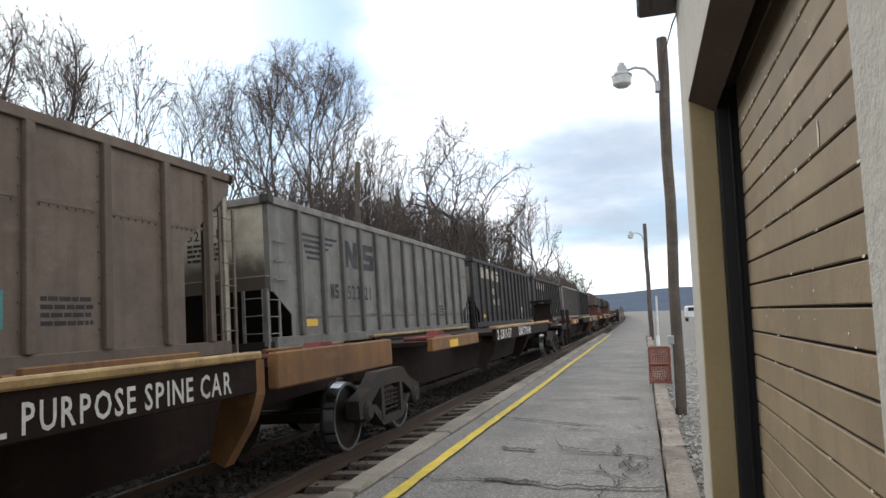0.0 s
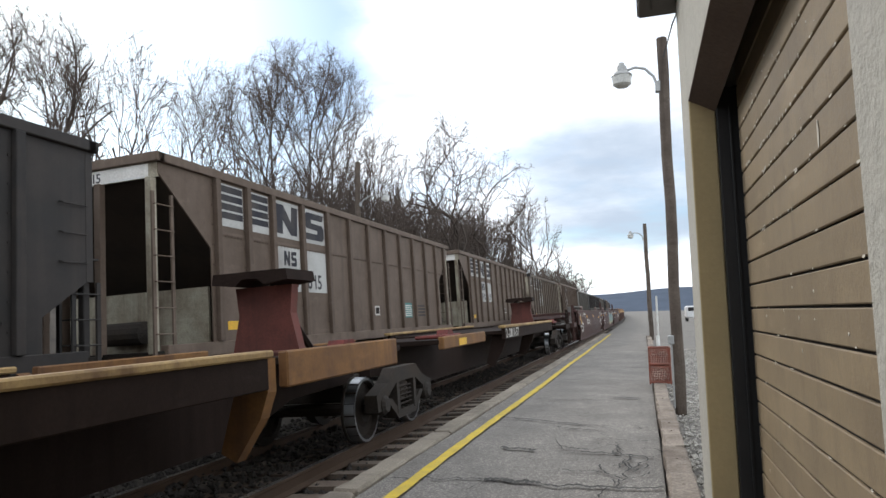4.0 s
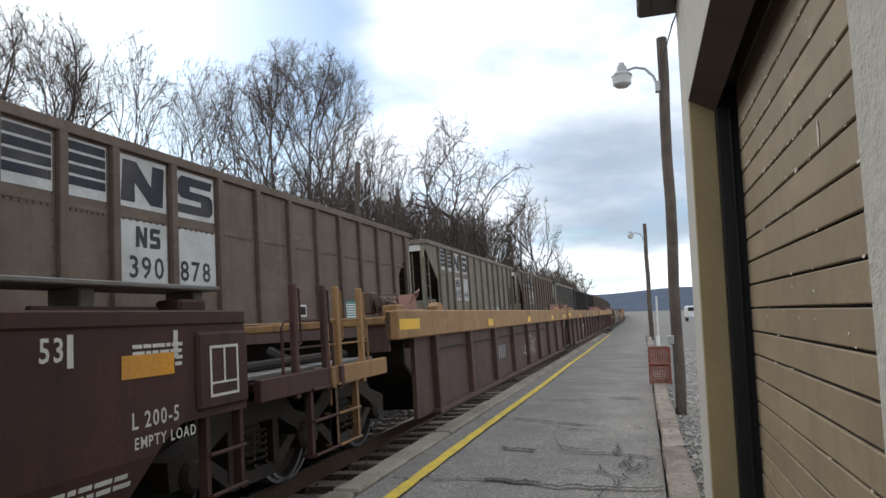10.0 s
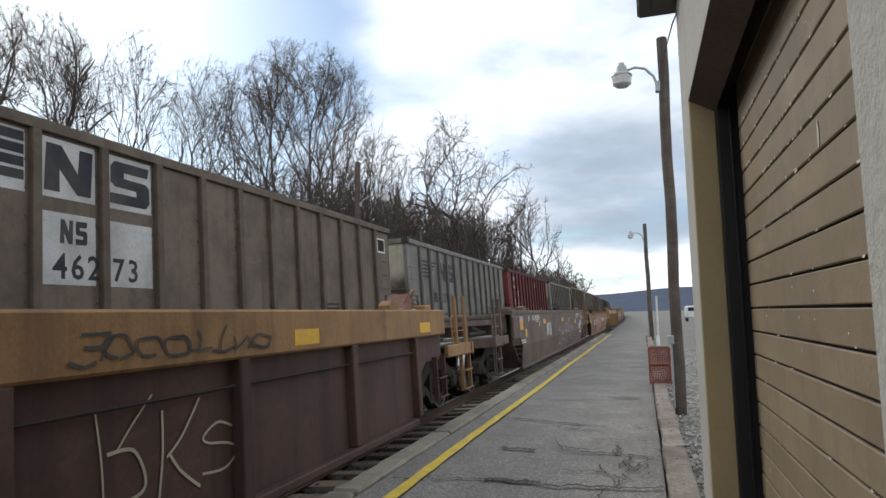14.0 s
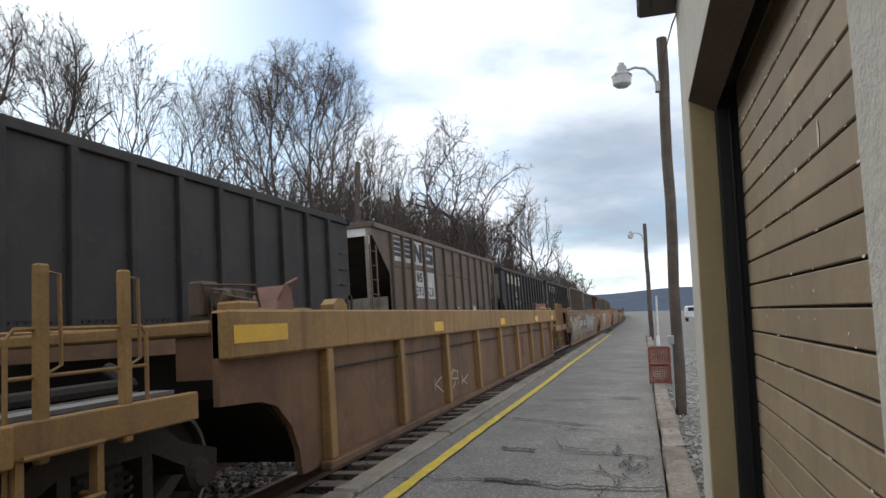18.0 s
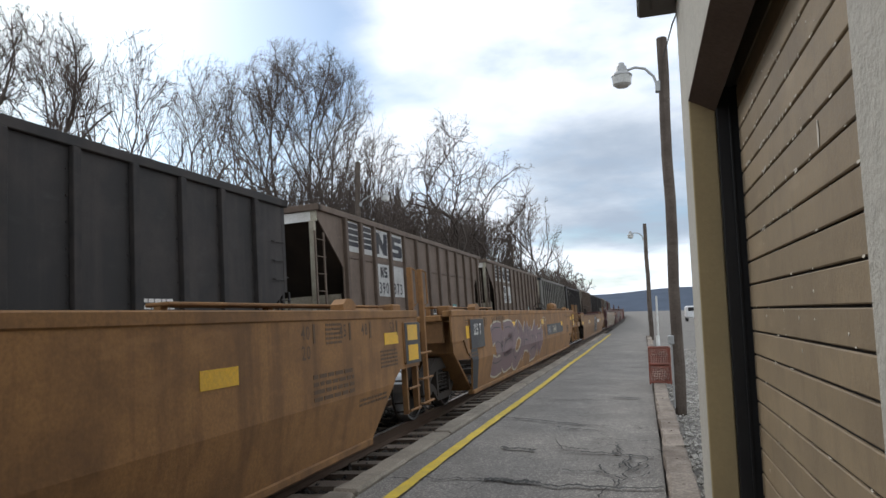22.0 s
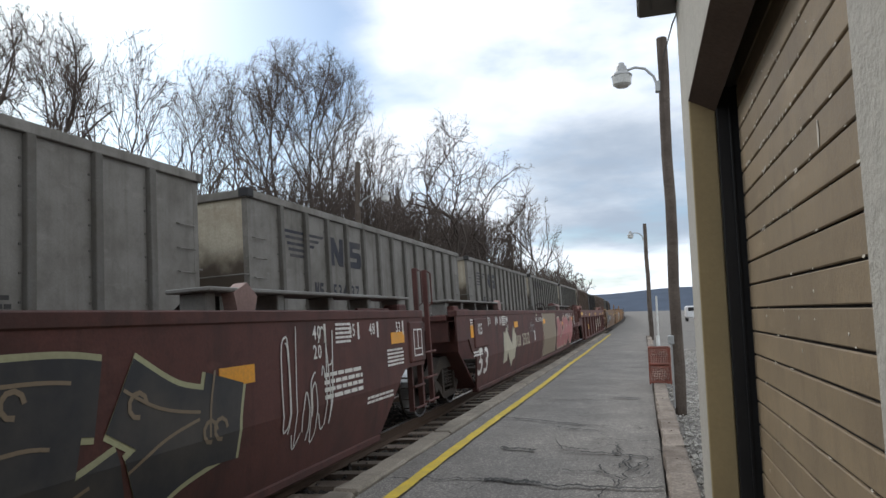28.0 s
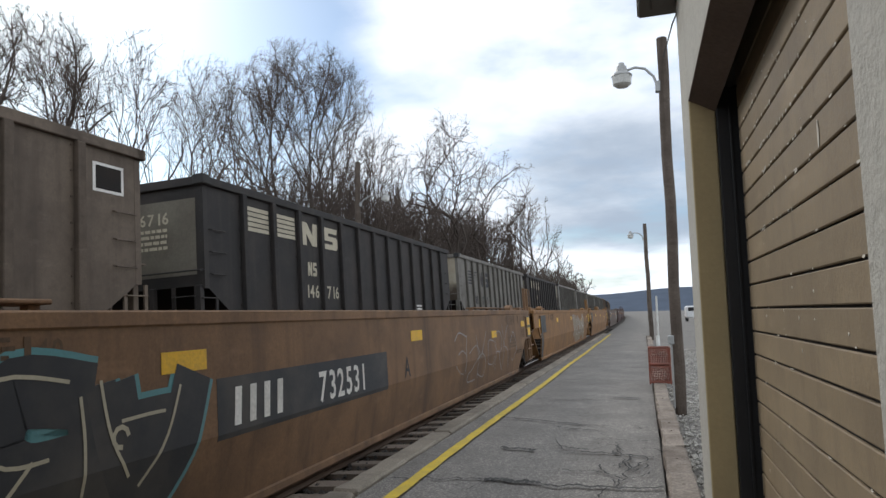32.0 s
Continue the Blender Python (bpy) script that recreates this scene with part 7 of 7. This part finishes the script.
def build_hills():
    """A low wooded ridge along the horizon."""
    bm = bmesh.new()
    prev = None
    for i in range(121):
        a = radians(-75 + i * 1.25)
        r = 1500
        x, y = r * math.sin(a), r * math.cos(a)
        h = 29 + 8 * math.sin(a * 5 + 1) + 4 * math.sin(a * 13) + 1.5 * math.sin(a * 41) + 10 * max(0, math.sin(a * 1.3 + 0.9))
        now = [bm.verts.new((x * k, y * k, z)) for k, z in ((0.80, -1.0), (0.88, h * 0.35), (0.95, h * 0.8), (1.0, h), (1.3, h * 0.9))]
        if prev:
            for p, q, s, u in zip(prev, prev[1:], now[1:], now):
                bm.faces.new((p, q, s, u))
        prev = now
    bmesh.ops.recalc_face_normals(bm, faces=bm.faces[:])
    solid("hills", bm, mat("hazy_wooded_hill", (0.095, 0.115, 0.150), 1.0, 0, (0.075, 0.09, 0.115), 0.6, 0.1, 0, 0.02, spec=0.0), "low blue wooded ridge on the horizon", "hills", kind="structure")


build_hills()


# ---- bare trees behind the tracks ----
M_BARK = mat("grey_brown_bark", (0.095, 0.078, 0.066), 0.95, 0, (0.055, 0.035, 0.03), 0.6, 0.3, 0.5)
M_TWIG = mat("brown_twig_bark", (0.105, 0.083, 0.070), 0.95, 0, (0.075, 0.055, 0.045), 0.5, 0.3, 0)


# how each kind of crown forks: angle of the leading and of the side shoot, crookedness, upward pull
FORMS = {"vase": (6, 16, 22, 42, 0.04, 0.055), "egg": (8, 22, 26, 50, 0.07, 0.06), "open": (12, 30, 36, 66, 0.12, 0.035), "brush": (6, 20, 20, 45, 0.09, 0.05)}


def grow_tree(seed, height, wide, low, stems, thick, form="egg", tip=0.0065, twigs=2, twig=0.6):
    """A bare tree that forks again and again until its shoots are thin. Limbs and twigs come back as two meshes."""
    rng = random.Random(seed)
    a0, a1, b0, b1, crook, rise = FORMS[form]
    limb, fine = ([], []), ([], [])
    ref = Vector((0.31, 0.9, 0.21))
    rings = {n: [(math.cos(2 * math.pi * k / n), math.sin(2 * math.pi * k / n)) for k in range(n)] for n in (3, 4, 6)}

    def add(to, pts, rs, sides):
        vs, fs = to
        start, m = len(vs), len(pts)
        for i, p in enumerate(pts):
            d = pts[min(i + 1, m - 1)] - pts[max(0, i - 1)]
            u = d.cross(ref).normalized() * rs[i]
            w = d.cross(u).normalized() * rs[i]
            vs.extend(p + u * c + w * e for c, e in rings[sides])
        for i in range(m - 1):
            for q in range(sides):
                fs.append((start + i * sides + q, start + i * sides + (q + 1) % sides, start + (i + 1) * sides + (q + 1) % sides, start + (i + 1) * sides + q))

    def jitter(k):
        return Vector((rng.gauss(0, k), rng.gauss(0, k), rng.gauss(0, k)))

    def turned(d, deg):
        side = jitter(1.0)
        side = (side - d * side.dot(d)).normalized()
        a = radians(deg)
        return d * math.cos(a) + side * math.sin(a)

    def outside(p):
        mid, half_h = (low + height) / 2, (height - low) / 2
        return (p.x ** 2 + p.y ** 2) / (0.5 * wide) ** 2 + abs((p.z - mid) / half_h) ** 2.3 > rng.uniform(0.85, 1.25)

    def shoot(p, d, r, length):
        steps = 3 if r > 3 * tip else 2
        pts, q = [p], p
        for i in range(steps):
            d = (d + jitter(crook) + Vector((0, 0, rise))).normalized()
            q = q + d * (length / steps)
            pts.append(q)
        end = r * 0.86
        rs = [r + (end - r) * i / steps for i in range(steps + 1)]
        big = r > 0.03
        add(limb if big else fine, pts, rs, 6 if r > 0.09 else 4 if big else 3)
        if r < 5 * tip:
            for _ in range(twigs):
                i = rng.randrange(1, steps + 1)
                t = turned(d, rng.uniform(15, 60))
                ln = twig * rng.uniform(0.4, 1.2)
                m = pts[i] + t * ln * 0.5
                add(fine, [pts[i], m, m + (t + jitter(0.15) + Vector((0, 0, 0.2))) * ln * 0.5], [tip * 0.8, tip * 0.7, tip * 0.45], 3)
        if r < tip or q.z > low and outside(q) and r < 0.06:
            return
        shoot(q, turned(d, rng.uniform(a0, a1)), r * 0.86, length * 0.91)
        if q.z > low * 0.8:
            shoot(q, turned(d, rng.uniform(b0, b1)), r * rng.uniform(0.52, 0.70), length * rng.uniform(0.72, 0.95))

    for s in range(stems):
        a = 6.28 * s / stems + rng.uniform(-.5, .5)
        tilt = 0.03 if stems == 1 else rng.uniform(0.08, 0.20) if form == "egg" else rng.uniform(0.15, 0.5)
        foot = Vector((0.3 * math.cos(a), 0.3 * math.sin(a), -0.5)) if stems > 1 else Vector((0, 0, -0.5))
        shoot(foot, Vector((math.sin(tilt) * math.cos(a), math.sin(tilt) * math.sin(a), math.cos(tilt))), thick * rng.uniform(0.75, 1.0), height * 0.12)
    # the crown comes out at the tree's true height and width
    mx, my, mz = (sum(p[c] for p in fine[0]) / len(fine[0]) for c in (0, 1, 2))
    for p in limb[0] + fine[0]:
        p.x -= mx * p.z / mz
        p.y -= my * p.z / mz
    zs = sorted(p.z for p in fine[0])
    xs = sorted(math.hypot(p.x, p.y) for p in fine[0])
    kz, kx = height / zs[int(0.95 * len(zs))], min(1.6, 0.5 * wide / xs[int(0.90 * len(xs))])
    mid, tall = 0.45 * height, 0.55 * height

    def set_in(p):
        """Shoots that overreach are drawn in to a rounded outline."""
        x, y, z = p.x * kx, p.y * kx, p.z * kz
        over = math.sqrt((x * x + y * y) / (0.5 * wide) ** 2 + (max(0.0, z - mid) / tall) ** 2)
        if over > 0.9:
            k = (0.9 + 0.35 * (over - 0.9)) / over
            x, y, z = x * k, y * k, z if z < mid else mid + (z - mid) * k
        return x, y, z
    out = []
    for nm, (v, f), m in (("trunk", limb, M_BARK), ("crown", fine, M_TWIG)):
        me = bpy.data.meshes.new(nm)
        me.from_pydata([set_in(p) for p in v], [], f)
        me.materials.append(m)
        out.append(me)
    return out


def bare_tree(meshes, x, y, scale, turn, label="bare leafless deciduous tree with a dense crown of twigs"):
    t = thing("tree", label, "tree", "bare trees beside the railway")
    t.matrix_world = pose(x, y, ground_z(x, y) - 0.1, 0, 0, turn) @ Matrix.Scale(scale, 4)
    for nm, me in zip(("trunk", "crown"), meshes):
        ob = new(nm, me)
        ob.parent = t


def build_trees():
    rng = random.Random(77)
    # the trees that stand out along the bank: place, height, width, crown's foot, stems, stem radius, form, twig radius
    stand = [(-19.0, 14.4, 10.6, 4.8, 2.4, 2, 0.115, "egg", 0.0065), (-19.0, 17.2, 11.0, 5.0, 2.2, 2, 0.118, "egg", 0.0065), (-19.5, 22.0, 12.2, 4.2, 2.2, 4, 0.11, "egg", 0.0065), (-22.0, 26.2, 9.8, 2.2, 2.5, 1, 0.07, "egg", 0.0075), (-21.0, 28.6, 13.2, 4.6, 2.2, 5, 0.10, "egg", 0.0075), (-20.0, 36.2, 16.8, 11.0, 2.4, 4, 0.155, "vase", 0.0095),
             (-21.0, 52.0, 15.4, 7.0, 3.0, 4, 0.14, "egg", 0.015), (-18.0, 63.0, 21.0, 9.6, 5.0, 3, 0.21, "open", 0.015), (-15.5, 76.0, 21.0, 10.4, 4.5, 3, 0.21, "open", 0.017), (-16.0, 94.0, 17.5, 10.5, 2.5, 4, 0.19, "egg", 0.022), (-16.5, 140.0, 15.5, 9.0, 2.5, 2, 0.16, "egg", 0.03), (-16.5, 165.0, 13.0, 9.0, 2.0, 2, 0.16, "egg", 0.03), (-16.0, 240.0, 14.0, 11.0, 2.0, 2, 0.20, "egg", 0.05)]
    for i, (x, y, h, w, low, stems, thick, form, tip) in enumerate(stand):
        label = {"open": "bare leafless tree with open crooked boughs", "vase": "bare leafless tree with a wide rounded crown of fine twigs", "egg": "bare leafless slender tree with upright twigs"}[form]
        bare_tree(grow_tree(100 + i, h, w, low, stems, thick, form, tip), x + bend(y), y, 1.0, 0, label)
    young = [grow_tree(200 + q, 10, 4.4 + 0.5 * q, 1.8, 2 + q % 2, 0.090, "egg", 0.017, 2, 0.7) for q in range(4)]
    far_young = [grow_tree(220 + q, 10, 5.5, 1.5, 3, 0.10, "egg", 0.03, 2, 0.9) for q in range(3)]
    brush = [grow_tree(240 + q, 5, 3.8, 0.4, 6, 0.035, "brush", 0.008, 2, 0.5) for q in range(3)]
    y = 17.0
    while y < 330:
        x = -rng.uniform(18, 27) + bend(y)
        h = rng.uniform(5.5, 8.0) if y < 33 else rng.uniform(7.0, 9.5) if y < 42 else rng.uniform(9.5, 13.0) if y < 65 else rng.uniform(10, 14.0) if y < 95 else rng.uniform(8, 11.0)
        bare_tree(rng.choice(young if y < 95 else far_young), x, y, h / 10, rng.uniform(0, 360), "bare leafless young tree with fine brown twigs")
        y += rng.uniform(1.7, 2.6) if y < 38 else rng.uniform(0.6, 1.1) if y < 100 else rng.uniform(2, 4)
    for q in range(16):
        yy = rng.uniform(170, 330)
        bare_tree(rng.choice(far_young), 4 + 0.16 * yy + rng.uniform(-22, 26), yy, rng.uniform(0.35, 0.75), rng.uniform(0, 360), "bare leafless tree far down the yard")
    y = 8.0
    while y < 200:
        bare_tree(rng.choice(brush), -rng.uniform(14.5, 20) + bend(y), y, rng.uniform(0.6, 0.95) if y < 35 else rng.uniform(0.7, 1.3), rng.uniform(0, 360), "bare leafless brown brush beside the tracks")
        y += rng.uniform(2.0, 3.2) if y < 80 else rng.uniform(3, 6)


build_trees()


# ---- what moves ----
def near_at(t):
    return -14.63 * t


def far_at(t):
    return 16.23 * t - 0.0072 * t * t


def car_pose(track, y):
    return Matrix.Translation((track[0] + bend(y), y, track[1])) @ pose(0, 0, 0, 0, -math.degrees(CANT), math.degrees(heading(y)))


def motions():
    for car, s in NEAR_CARS:
        walk(car, [(float(t), car_pose(NEAR, s + near_at(t))) for t in range(33)])
    for wheels, d, r in NEAR_WHEELS:
        # each wheelset turns while its car is near the platform
        start = next(c for car, c in NEAR_CARS if car == wheels.parent.parent)
        first, last = max(0, int((start - 80) / 14.63 * 30)), min(960, int((start + 25) / 14.63 * 30))
        if first > 950 or last < 10:
            continue
        rows = sorted({0, 960} | set(range(first, last + 1)))
        walk(wheels, [(i / 30, Matrix.LocRotScale((0, d, r), Euler((-near_at(min(max(i, first), last) / 30) / r, 0, 0)), None)) for i in rows])
    for car, s in FAR_CARS:
        walk(car, [(float(t), car_pose(FAR, s + far_at(t))) for t in range(33)])


motions()
